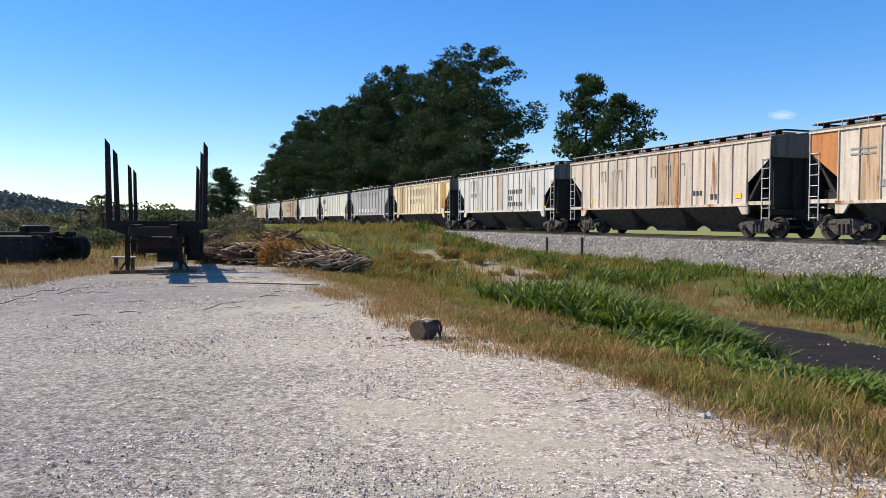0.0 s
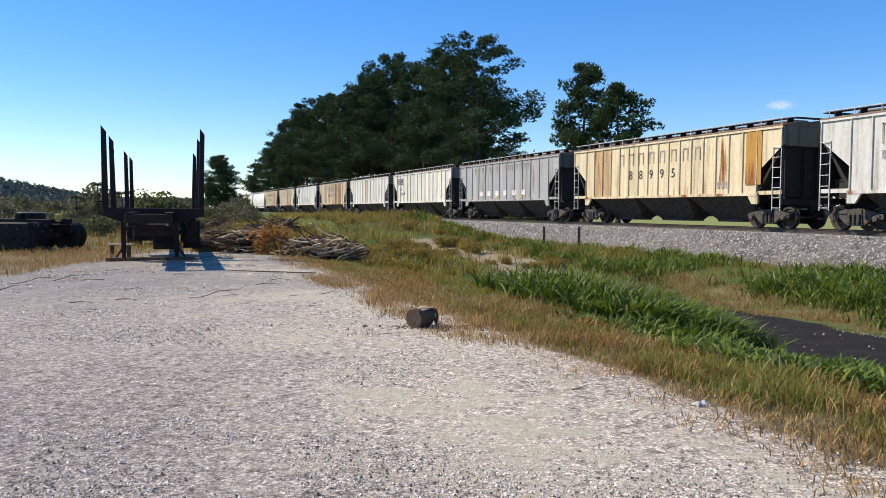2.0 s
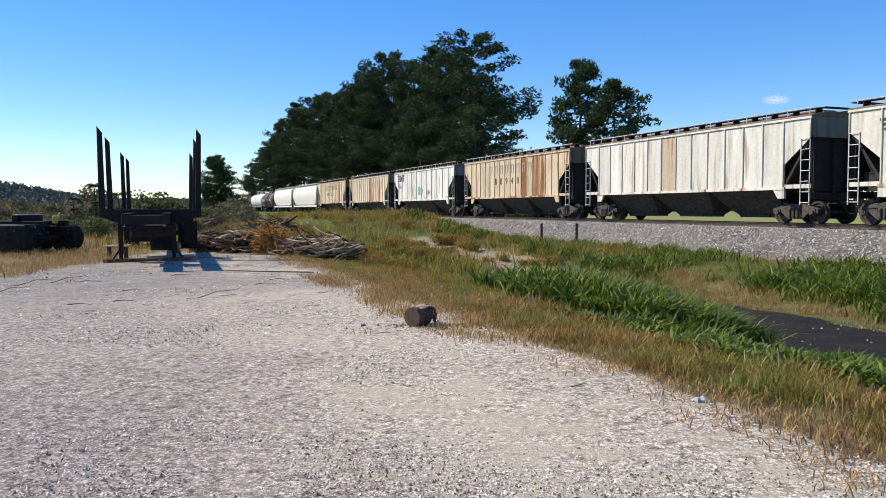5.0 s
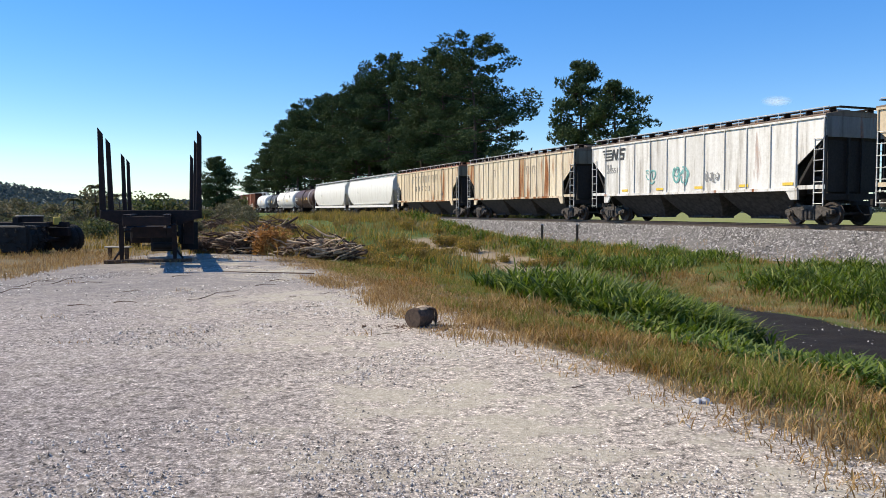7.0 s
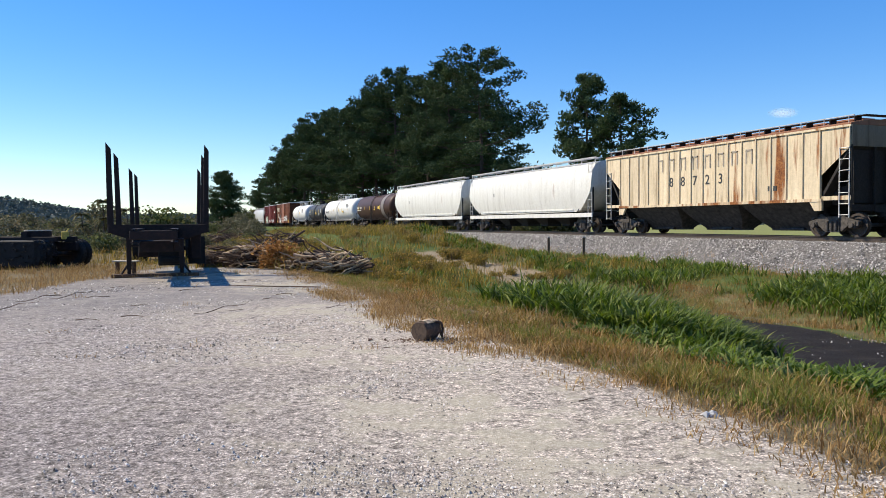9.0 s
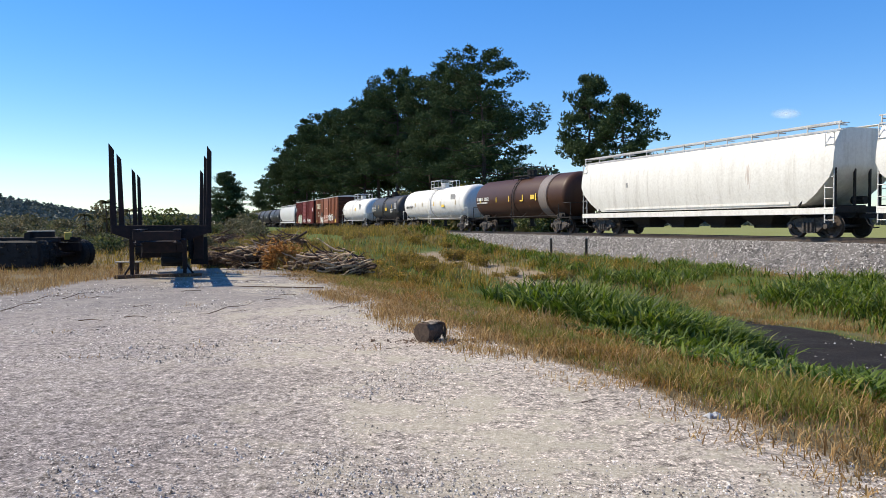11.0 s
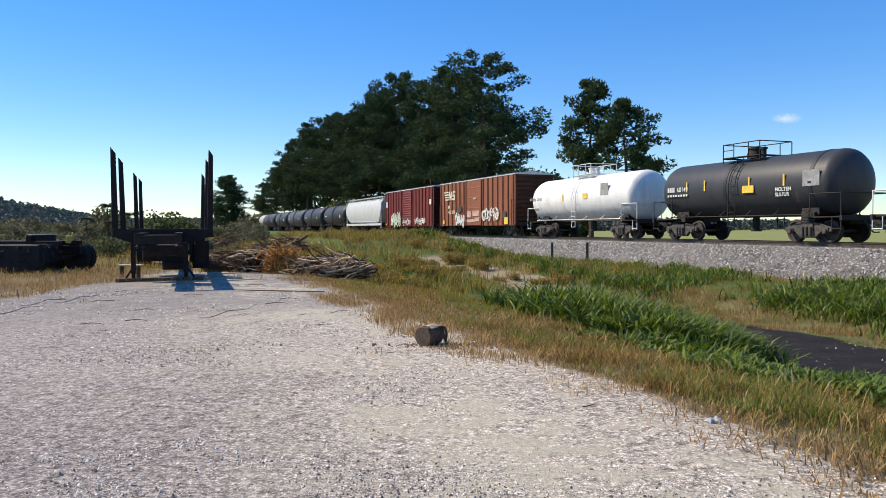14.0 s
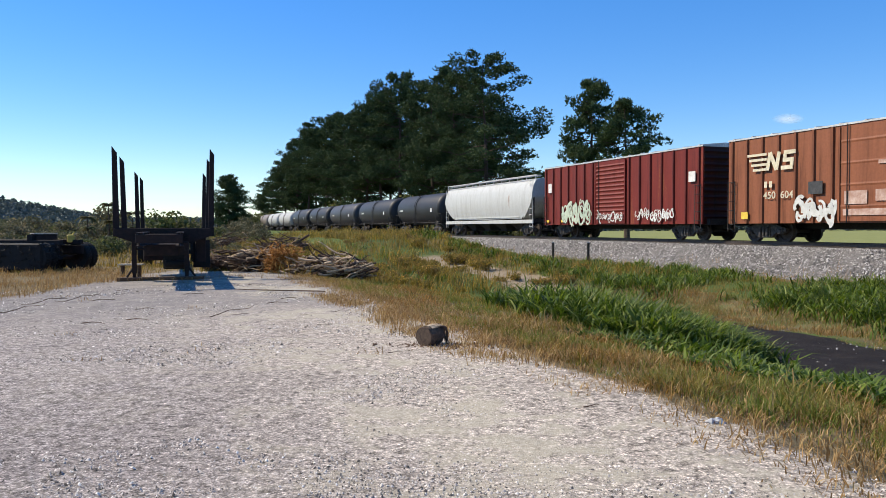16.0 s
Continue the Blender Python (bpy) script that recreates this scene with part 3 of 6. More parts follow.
def end_frame():
    g = Geo()
    g.box((HB - 1.1, 0, 1.08), (2.3, 0.8, 0.28)).box((HB - 0.05, 0, 1.12), (0.14, 3.1, 0.24))
    for k in (-1, 1):
        g.box((HB - 0.04, k * (Y0 - 0.05), 2.3), (0.09, 0.08, 2.35))
        g.box((HB - 0.04, k * 0.35, 2.2), (0.08, 0.08, 2.4))
        g.rod((HB - 0.9, k * 0.9, 1.2), (HB - 0.2, k * 1.3, 3.1), 0.05, n=6)
    # added plate blocks the view through, standing for the dark shade inside the end
    g.box((HB - 0.13, 0, 2.3), (0.04, 2.7, 2.0))
    g.rod((HB - 0.9, -0.7, 1.42), (HB - 0.3, -0.7, 1.42), 0.16, n=10)
    return g.mesh("end_frame", GRIME)


def end_sill():
    return Geo().box((HB - 0.68, -Y0 + 0.04, 1.50), (1.36, 0.08, 0.16)).prism([(HB - 1.95, 1.46), (HB - 1.3, 1.46), (HB - 1.3, 1.02), (HB - 1.65, 1.02)], 1, -Y0 - 0.03, -Y0 + 0.07).mesh("end_sill", PAINT)


def end_sill_far():
    return Geo().box((HB - 0.68, Y0 - 0.04, 1.50), (1.36, 0.08, 0.16)).prism([(HB - 1.95, 1.46), (HB - 1.3, 1.46), (HB - 1.3, 1.02), (HB - 1.65, 1.02)], 1, Y0 - 0.07, Y0 + 0.03).mesh("end_sill", PAINT)


def outlet_mesh():
    g = Geo()
    y1, y2, y3 = Y0 - 0.12, 0.78, 0.36
    def ring(w, y, z):
        return [(-w, -y, z), (w, -y, z), (w, y, z), (-w, y, z)]
    g.loft([ring(2.12, y1, SILL), ring(1.66, y2, 0.74), ring(1.22, y3, 0.30), ring(1.22, y3, 0.22)])
    return g.box((0, -y3 - 0.06, 0.30), (1.3, 0.12, 0.10)).box((0, y3 + 0.06, 0.30), (1.3, 0.12, 0.10)).mesh("outlet", BAY, bevel=0.012)


def side_sill():
    g = Geo()
    g.box((0, -Y0 - 0.01, SILL - 0.02), (2 * (HB - 1.3), 0.09, 0.12))
    return g.mesh("side_sill", PAINT)


def top_chord():
    return Geo().box((0, -Y0 - 0.01, EAVE - 0.03), (2 * HB, 0.09, 0.08)).mesh("top_chord", PAINT)


def ribbed_hopper(label, color, rust, ribs=18, sill=None, roof=None):
    car = new_car("covered_hopper_car", label, "hopper car")
    paint = (*color, rust)
    dull = (*[c * 0.93 for c in color], rust + 0.1)
    roof_paint = (*(roof or (0.20, 0.155, 0.12)), 0.3)
    pair("top_chord", cached("tc", top_chord), car, paint)
    xs = rib_places(ribs)
    pick = random.Random(len(CARS) * 7 + ribs)
    for i, (x0, x1) in enumerate(zip(xs, xs[1:])):
        stain = pick.random() < rust * 0.45
        tint = pick.uniform(0.88, 1.04)
        shade = (*[c * tint * (k if stain else 1) for c, k in zip(color, (0.80, 0.66, 0.52))], rust + (0.28 if stain else pick.uniform(-0.04, 0.04)))
        pair("side_panel", cached(("panel", ribs, i), side_panel, x0, x1), car, shade)
    for x in xs:
        inset = max(0.06, HB - abs(x))
        lo = SILL if inset > INSET else CUT_TOP - inset / INSET * (CUT_TOP - CUT_LOW)
        x = math.copysign(HB - inset, x)
        for k in (-1, 1):
            r = part("rib", cached(("rib", round(lo, 2)), hopper_rib, lo), car, color=dull)
            r.matrix_basis = pose(x, k * Y0, 0, 0, 0, 0 if k < 0 else 180)
    part("roof", cached("hr", hopper_roof), car, color=roof_paint)
    part("running_board", cached("rw", roof_walk), car)
    pair("roof_rail", cached("rr", roof_rail), car)
    part("hatch_trough", cached("ht", trough_mesh), car, color=roof_paint)
    for i in range(10):
        part("hatch_cover", cached("hh", hatch_mesh), car, color=roof_paint).location = (-6.9 + i * 1.53, 0, 0)
    pair("side_sill", cached("ss", side_sill), car, (*(sill or color), rust + 0.25))
    part("center_sill", cached("cs", lambda: Geo().box((0, 0, 1.05), (15.8, 0.5, 0.4)).mesh("center_sill", GRIME)), car)
    for k in (0, 180):
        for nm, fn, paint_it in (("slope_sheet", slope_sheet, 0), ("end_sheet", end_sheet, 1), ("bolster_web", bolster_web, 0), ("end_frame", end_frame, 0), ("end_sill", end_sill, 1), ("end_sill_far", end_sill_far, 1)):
            # end sheets at 0.3 of the body colour: their shade is put into the paint
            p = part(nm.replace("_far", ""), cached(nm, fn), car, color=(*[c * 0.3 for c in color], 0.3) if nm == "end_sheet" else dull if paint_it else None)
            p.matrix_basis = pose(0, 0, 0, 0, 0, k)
        for y in (-Y0 - 0.02, Y0 + 0.02):
            l = part("ladder", cached("hl", ladder_mesh, "ladder", 0.75, 3.4, 0.44), car)
            l.matrix_basis = pose((HB - 0.5 if not k else -HB + 0.06) if y < 0 else (HB - 0.06 if not k else -HB + 0.5), y, 0, 0, 0, 0 if y < 0 else 180)
    for x in (-4.25, 0.0, 4.25):
        o = part("outlet", cached("outlet", outlet_mesh), car)
        o.location = (x, 0, 0)
    for x in (-HB + 1.25, HB - 1.25):
        add_truck(car, x)
    add_couplers(car, 9.05)
    return car


GAPS = [23.95, 42.35, 60.50, 78.65, 96.65, 114.90, 132.55, 151.05, 169.50, 187.50, 205.75, 225.45, 246.10, 262.75, 281.50, 294.70, 309.15, 326.30, 343.80, 362.35,
        377.70, 394.20, 411.30, 427.20, 444.60, 461.60, 477.4, 494.1, 510.9, 527.9, 544.9, 561.9, 578.9]
GAPS.insert(0, GAPS[0] - 18.1)


# -- smooth-sided covered hopper --
def barrel_shell(hb, top):
    g = Geo()
    rings = []
    stations = [(-hb, 2.75), (-hb + 0.2, 2.35), (-hb + 0.9, 1.75), (-hb + 1.5, 1.38), (-hb + 2.0, 1.28), (0, 1.26), (hb - 2.0, 1.28), (hb - 1.5, 1.38), (hb - 0.9, 1.75), (hb - 0.2, 2.35), (hb, 2.75)]
    for x, lo in stations:
        half = []
        for i in range(9):
            u = i / 8
            z = lo + (top - lo) * u
            v = (z - 1.38) / (top - 1.38)
            y = 1.30 + 0.30 * math.sin(math.pi * min(1, 0.12 + 0.80 * v)) - 0.12 * max(0, v - 0.85) / 0.15
            half.append((y, z))
        ring = [(x, -y, z) for y, z in half] + [(x, -0.7, top + 0.15), (x, 0.7, top + 0.15)] + [(x, y, z) for y, z in half[::-1]]
        rings.append(ring)
    g.loft(rings)
    return g.mesh("shell", TANK_PAINT, True)


def barrel_sill(hb):
    g = Geo()
    g.prism([(-1.54, 0.93), (-1.46, 0.93), (-1.46, 1.16), (-1.37, 1.16), (-1.37, 1.19), (-1.54, 1.19)], 0, -hb, hb)
    return g.mesh("side_sill", TANK_PAINT, bevel=0.01)


def barrel_walk(hb, top):
    g = Geo()
    g.box((0, -0.95, top + 0.32), (2 * hb, 0.36, 0.03)).box((0, 0.95, top + 0.32), (2 * hb, 0.36, 0.03))
    for k in (-1, 1):
        for z in (top + 0.34, top + 0.05):
            g.box((0, k * 1.30, z), (2 * hb + 0.2, 0.035, 0.05))
        n = 13
        for i in range(n):
            x = -hb + i * 2 * hb / (n - 1)
            g.box((x, k * 1.30, top + 0.17), (0.05, 0.04, 0.34)).box((x, k * 1.1, top + 0.22), (0.04, 0.4, 0.04))
    return g.mesh("running_board", GALV)


def barrel_outlet():
    g = Geo()
    g.loft([[(-1.6, -1.25, 1.4), (1.6, -1.25, 1.4), (1.6, 1.25, 1.4), (-1.6, 1.25, 1.4)], [(-0.5, -0.5, 0.5), (0.5, -0.5, 0.5), (0.5, 0.5, 0.5), (-0.5, 0.5, 0.5)], [(-0.5, -0.5, 0.38), (0.5, -0.5, 0.38), (0.5, 0.5, 0.38), (-0.5, 0.5, 0.38)]])
    return g.mesh("outlet", GRIME, bevel=0.012)


def barrel_end(hb):
    g = Geo()
    for k in (-1, 1):
        g.box((hb - 0.05, k * 1.42, 2.35), (0.08, 0.08, 2.4)).rod((hb - 1.9, k * 1.4, 1.2), (hb - 0.2, k * 1.35, 3.0), 0.045, n=6)
        g.box((hb - 0.06, k * 0.4, 2.1), (0.08, 0.08, 2.0))
    g.box((hb - 0.06, 0, 1.12), (0.12, 2.9, 0.24)).box((hb - 1.3, 0, 1.1), (2.4, 0.5, 0.4)).rod((hb - 0.9, 0.5, 1.5), (hb - 0.3, 0.5, 1.5), 0.17, n=10)
    return g.mesh("end_frame", GRIME)


def smooth_hopper(label, color, rust, length, top=4.15):
    hb = round((length - 1.8) / 2, 2)
    car = new_car("covered_hopper_car", label, "hopper car")
    paint = (*color, rust)
    part("shell", cached(("bs", hb, top), barrel_shell, hb, top), car, color=paint)
    pair("side_sill", cached(("bl", hb), barrel_sill, hb), car, paint)
    pair("stiffener", cached(("bf", hb), lambda: Geo().box((0, -1.42, 1.42), (2 * hb - 4.6, 0.06, 0.10)).mesh("stiffener", TANK_PAINT)), car, paint)
    part("running_board", cached(("bw", hb, top), barrel_walk, hb, top), car)
    part("center_sill", cached(("bc", hb), lambda: Geo().box((0, 0, 1.0), (2 * hb - 0.4, 0.45, 0.4)).mesh("center_sill", GRIME)), car)
    for x in (-4.4, -1.5, 1.5, 4.4):
        part("outlet", cached("bo", barrel_outlet), car).location = (x, 0, 0)
    for k in (0, 180):
        part("end_frame", cached(("be", hb), barrel_end, hb), car).matrix_basis = pose(0, 0, 0, 0, 0, k)
        for y in (-1.5, 1.5):
            part("ladder", cached(("bld", top), ladder_mesh, "ladder", 0.6, top, 0.42), car).matrix_basis = pose((hb - 0.46 if not k else -hb + 0.04) if y < 0 else (hb - 0.04 if not k else -hb + 0.46), y, 0, 0, 0, 0 if y < 0 else 180)
        add_truck(car, (hb - 1.6) * (1 if k else -1))
    add_couplers(car, length / 2)
    return car


# -- tank car --
def tank_shell(half, r, zc):
    g = Geo()
    n, rings = 40, []
    head = 0.62
    for i in range(8):
        a = i / 7 * math.pi / 2
        rings.append((-half + head - head * math.cos(a), max(0.02, r * math.sin(a))))
    rings += [(-x, q) for x, q in rings[::-1]]
    g.loft([[(x, q * math.cos(2 * math.pi * j / n), zc + q * math.sin(2 * math.pi * j / n)) for j in range(n)] for x, q in rings])
    return g.mesh("shell", TANK_PAINT, True)


def band_mesh(r, zc, w=0.09):
    n = 40
    prof = [(-w, r), (-w, r + 0.02), (w, r + 0.02), (w, r)]
    g = Geo().loft([[(x, q * math.cos(2 * math.pi * j / n), zc + q * math.sin(2 * math.pi * j / n)) for j in range(n)] for x, q in prof], False)
    return g.mesh("band", TANK_PAINT, True)


def tank_platform(r, zc, mat, w):
    g = Geo()
    z = zc + r + 0.06
    for y in (-0.72, 0.72):
        g.box((0, y, z), (w, 0.42, 0.04))
    for x in (-w / 2, w / 2):
        g.box((x, 0, z - 0.02), (0.06, 1.8, 0.07))
        for y in (-0.92, 0.92):
            g.rod((x, y, z - 0.25), (x, y, z + 0.62), 0.024, n=6)
        g.rod((x, -0.92, z + 0.62), (x, 0.92, z + 0.62), 0.024, n=6)
    for y in (-0.92, 0.92):
        g.rod((-w / 2, y, z + 0.62), (w / 2, y, z + 0.62), 0.024, n=6).rod((-w / 2, y, z + 0.34), (-w / 5, y, z + 0.34), 0.02, n=6)
        g.rod((-w / 5, y, z), (-w / 5, y, z + 0.62), 0.022, n=6).rod((w / 5, y, z), (w / 5, y, z + 0.62), 0.022, n=6)
    return g.mesh("platform", mat)


def tank_fittings(r, zc, mat):
    z = zc + r
    g = Geo().rod((0, 0, z - 0.1), (0, 0, z + 0.42), 0.34, n=16).rod((0, 0, z + 0.42), (0, 0, z + 0.50), 0.39, n=16)
    g.rod((-0.65, 0.2, z - 0.1), (-0.65, 0.2, z + 0.3), 0.13, n=10).rod((0.65, -0.2, z - 0.1), (0.65, -0.2, z + 0.36), 0.11, n=10).rod((0.65, -0.2, z + 0.36), (0.65, -0.2, z + 0.44), 0.16, n=10)
    return g.mesh("manway", mat, True)


def side_ladder(r, zc, mat):
    g = Geo()
    for x in (-0.21, 0.21):
        pts = [(x, -0.95, zc + r + 0.02)]
        pts += [(x, -(r + 0.09) * math.cos(a), zc + (r + 0.09) * math.sin(a)) for a in (0.85, 0.6, 0.35, 0.1)] + [(x, -(r + 0.1), 0.62)]
        g.path(pts, 0.022)
    for i in range(11):
        z = 0.66 + i * 0.32
        h = z - zc
        y = -(r + 0.1) if h < 0 else -math.sqrt(max(0.3, (r + 0.09) ** 2 - h * h))
        g.rod((-0.21, y, z), (0.21, y, z), 0.016, n=5)
    return g.mesh("ladder", mat)


def tank_end(half, r, zc, mat):
    g = Geo()
    x1 = half + 0.32
    g.box((half - 0.6, 0, 1.02), (1.9, 2.6, 0.05)).box((half - 0.9, 0, 0.9), (2.6, 0.5, 0.36)).box((x1, 0, 0.98), (0.1, 2.8, 0.2))
    return g.mesh("end_sill", mat)


def tank_handrail(half, mat):
    g = Geo()
    x1 = half + 0.3
    for k in (-1, 1):
        g.path([(x1 - 1.5, k * 1.36, 1.0), (x1 - 1.5, k * 1.36, 1.95), (x1, k * 1.36, 1.95), (x1, k * 1.36, 0.5)], 0.024)
        g.rod((x1 - 0.42, k * 1.36, 0.5), (x1 - 0.42, k * 1.36, 1.0), 0.02, n=5).rod((x1 - 0.42, k * 1.36, 0.55), (x1, k * 1.36, 0.55), 0.02, n=5)
    g.path([(x1, -1.36, 1.95), (x1, 1.36, 1.95)], 0.024)
    return g.mesh("handrail", mat)


def tank_saddle(half, r, zc):
    g = Geo().box((half - 1.55, 0, 1.05), (0.7, 2.2, 0.36)).box((half - 1.55, 0, 1.25), (0.9, 1.9, 0.3))
    return g.mesh("saddle", GRIME, bevel=0.02)


def tank_rail(half, mat):
    g = Geo().rod((-half + 1.2, -1.42, 1.12), (half - 1.2, -1.42, 1.12), 0.025, n=6).rod((-half + 1.2, 1.42, 1.12), (half - 1.2, 1.42, 1.12), 0.025, n=6)
    for i in range(6):
        x = -half + 1.4 + i * (2 * half - 2.8) / 5
        for k in (-1, 1):
            g.rod((x, k * 1.42, 1.12), (x, k * 1.1, 1.35), 0.02, n=5)
    return g.mesh("grab_rail", mat)


RAILING_WHITE = speckled("white_railing_paint", (0.55, 0.54, 0.5), (0.78, 0.77, 0.73), 8, 0.5)


def tank_car(label, color, rust, length, r=1.5, zc=2.5, white=False, fittings=True, width=2.4, bands=(0.0,)):
    half = round((length - 2.1) / 2, 2)
    car = new_car("tank_car", label, "tank car")
    mat = RAILING_WHITE if white else GRIME
    dark = (*[c * 0.6 for c in color], rust)
    part("shell", cached(("ts", half, r), tank_shell, half, r, zc), car, color=(*color, rust))
    for x in bands:
        part("band", cached(("tb", r), band_mesh, r, zc), car, color=dark).location = (x * half, 0, 0)
    if fittings:
        part("platform", cached(("tp", r, white, width), tank_platform, r, zc, mat, width), car)
        part("manway", cached(("tm", r, white), tank_fittings, r, zc, mat), car)
    for k in (0, 180):
        part("ladder", cached(("tl", r, white), side_ladder, r, zc, mat), car).matrix_basis = pose(0, 0, 0, 0, 0, k)
        for nm, me in (("end_sill", cached(("te", half, white), tank_end, half, r, zc, GRIME)), ("handrail", cached(("th", half, white), tank_handrail, half, mat)), ("saddle", cached(("tq", half), tank_saddle, half, r, zc))):
            part(nm, me, car).matrix_basis = pose(0, 0, 0, 0, 0, k)
        add_truck(car, (half - 1.55) * (1 if k else -1))
    part("grab_rail", cached(("tg", half, white), tank_rail, half, mat), car)
    part("outlet_valve", cached("tv", lambda: Geo().rod((0, 0, 0.55), (0, 0, 1.1), 0.16, n=10).rod((0, 0, 0.42), (0, 0, 0.55), 0.24, n=10).mesh("outlet_valve", GRIME)), car)
    add_couplers(car, length / 2)
    return car


# -- boxcar --
def box_side(hb, lo, top):
    g = Geo()
    g.box((0, -1.52, (lo + top) / 2), (2 * hb, 0.05, top - lo))
    return g.mesh("side_sheet", PAINT)


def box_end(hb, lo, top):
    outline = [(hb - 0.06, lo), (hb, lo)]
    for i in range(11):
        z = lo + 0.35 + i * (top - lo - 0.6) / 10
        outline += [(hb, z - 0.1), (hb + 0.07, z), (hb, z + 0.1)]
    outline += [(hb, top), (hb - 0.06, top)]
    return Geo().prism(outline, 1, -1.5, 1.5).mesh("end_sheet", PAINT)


def box_roof(hb, top):
    g = Geo().prism([(-1.58, top - 0.02), (-1.58, top + 0.05), (0, top + 0.2), (1.58, top + 0.05), (1.58, top - 0.02)], 0, -hb - 0.03, hb + 0.03)
    for i in range(14):
        x = -hb + 0.3 + i * (2 * hb - 0.6) / 13
        g.prism([(-1.56, top + 0.055), (-1.56, top + 0.09), (0, top + 0.24), (1.56, top + 0.09), (1.56, top + 0.055), (0, top + 0.2)], 0, x - 0.04, x + 0.04)
    return g.mesh("roof", GALV)


def box_door(w, lo, top, seams, deep):
    g = Geo().box((0, 0, (lo + top) / 2), (w, 0.05, top - lo))
    for i in range(seams):
        z = lo + 0.15 + (i + 0.5) * (top - lo - 0.3) / seams
        g.prism([(-0.02 - deep, z), (-0.02, z - 0.09), (-0.02, z + 0.09)], 0, -w / 2 + 0.06, w / 2 - 0.06)
    for x in (-w / 2, w / 2):
        g.box((x, -0.03, (lo + top) / 2), (0.08, 0.07, top - lo))
    return g.mesh("door", PAINT)


def boxcar(label, color, rust, length, lo=0.80, top=4.52, door_w=3.1, seams=4, deep=0.02, ribs=7):
    hb = round((length - 1.75) / 2, 2)
    car = new_car("boxcar", label, "boxcar")
    paint, dull = (*color, rust), (*[c * 0.8 for c in color], rust + 0.1)
    pair("side_sheet", cached(("xs", hb, lo, top), box_side, hb, lo, top), car, paint)
    part("roof", cached(("xr", hb, top), box_roof, hb, top), car)
    part("floor_frame", cached(("xf", hb, lo), lambda: Geo().box((0, 0, lo + 0.06), (2 * hb - 0.2, 2.9, 0.12)).box((0, 0, lo - 0.05), (2 * hb - 0.2, 0.5, 0.4)).mesh("floor_frame", GRIME)), car)
    rib = cached(("xb", lo, top), lambda: Geo().prism([(-0.07, 0), (-0.045, -0.075), (0.045, -0.075), (0.07, 0)], 2, lo + 0.02, top - 0.02).mesh("post", PAINT))
    for k in (-1, 1):
        d = part("door", cached(("xd", door_w, seams, lo, top), box_door, door_w, lo + 0.06, top - 0.08, seams, deep), car, color=paint)
        d.matrix_basis = pose(0, k * 1.57, 0, 0, 0, 0 if k < 0 else 180)
        part("door_rod", cached(("xo", lo, top), lambda: Geo().rod((0, -0.09, lo), (0, -0.09, top), 0.02, n=6).mesh("door_rod", GRIME)), d).location = (-door_w / 2 + 0.4, 0, 0)
        for side in (-1, 1):
            span = hb - door_w / 2
            for i in range(ribs):
                x = side * (door_w / 2 + 0.12 + (i + 0.25) * (span - 0.2) / (ribs - 0.55))
                if abs(x) < hb:
                    part("post", rib, car, color=dull).matrix_basis = pose(x, k * 1.545, 0, 0, 0, 0 if k < 0 else 180)
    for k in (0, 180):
        # ends coloured at 0.22 of the sides to carry the shade falling on them
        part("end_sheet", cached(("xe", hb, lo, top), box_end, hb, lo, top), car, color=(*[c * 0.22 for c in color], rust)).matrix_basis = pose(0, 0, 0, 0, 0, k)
        for y, x in ((-1.62, hb - 0.48), (1.62, -hb + 0.48)):
            part("ladder", cached(("xl", lo), ladder_mesh, "ladder", lo - 0.35, 2.7, 0.42, GRIME), car).matrix_basis = pose(x if not k else -x - 0.42 * (1 if y < 0 else -1), y, 0, 0, 0, 0 if y < 0 else 180)
        add_truck(car, (hb - 1.75) * (1 if k else -1))
        part("end_sill", cached(("xi", hb), lambda: Geo().box((hb + 0.05, 0, 0.9), (0.3, 2.6, 0.3)).mesh("end_sill", GRIME)), car).matrix_basis = pose(0, 0, 0, 0, 0, k)
    add_couplers(car, length / 2)
    return car, hb


def gondola(label, color, length):
    hb = (length - 1.7) / 2
    car = new_car("gondola_car", label, "gondola car")
    g = Geo()
    g.box((0, -1.5, 1.9), (2 * hb, 0.06, 1.8))
    pair("side_sheet", g.mesh("side_sheet", PAINT), car, (*color, 0.2))
    rib = cached("gr", lambda: Geo().box((0, 0, 1.9), (0.12, 0.12, 1.7)).mesh("post", PAINT))
    for i in range(12):
        for k in (-1, 1):
            part("post", rib, car, color=(*color, 0.3)).location = (-hb + 0.2 + i * (2 * hb - 0.4) / 11, k * 1.56, 0)
    part("floor_frame", Geo().box((0, 0, 1.0), (2 * hb, 2.9, 0.2)).mesh("floor_frame", GRIME), car)
    for k in (0, 180):
        part("end_sheet", Geo().box((hb - 0.05, 0, 1.9), (0.1, 3.0, 1.8)).mesh("end_sheet", PAINT), car, color=(*color, 0.2)).matrix_basis = pose(0, 0, 0, 0, 0, k)
        add_truck(car, (hb - 1.6) * (1 if k else -1))
    add_couplers(car, length / 2)
    return car


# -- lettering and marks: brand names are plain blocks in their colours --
def blocks(parent, mat, x0, x1, z, h, count, y=-1.615, fill=0.6):
    w = (x1 - x0) / count
    for i in range(count):
        plate("mark", mat, x0 + (i + 0.5) * w, z, w * fill, h, y, parent)


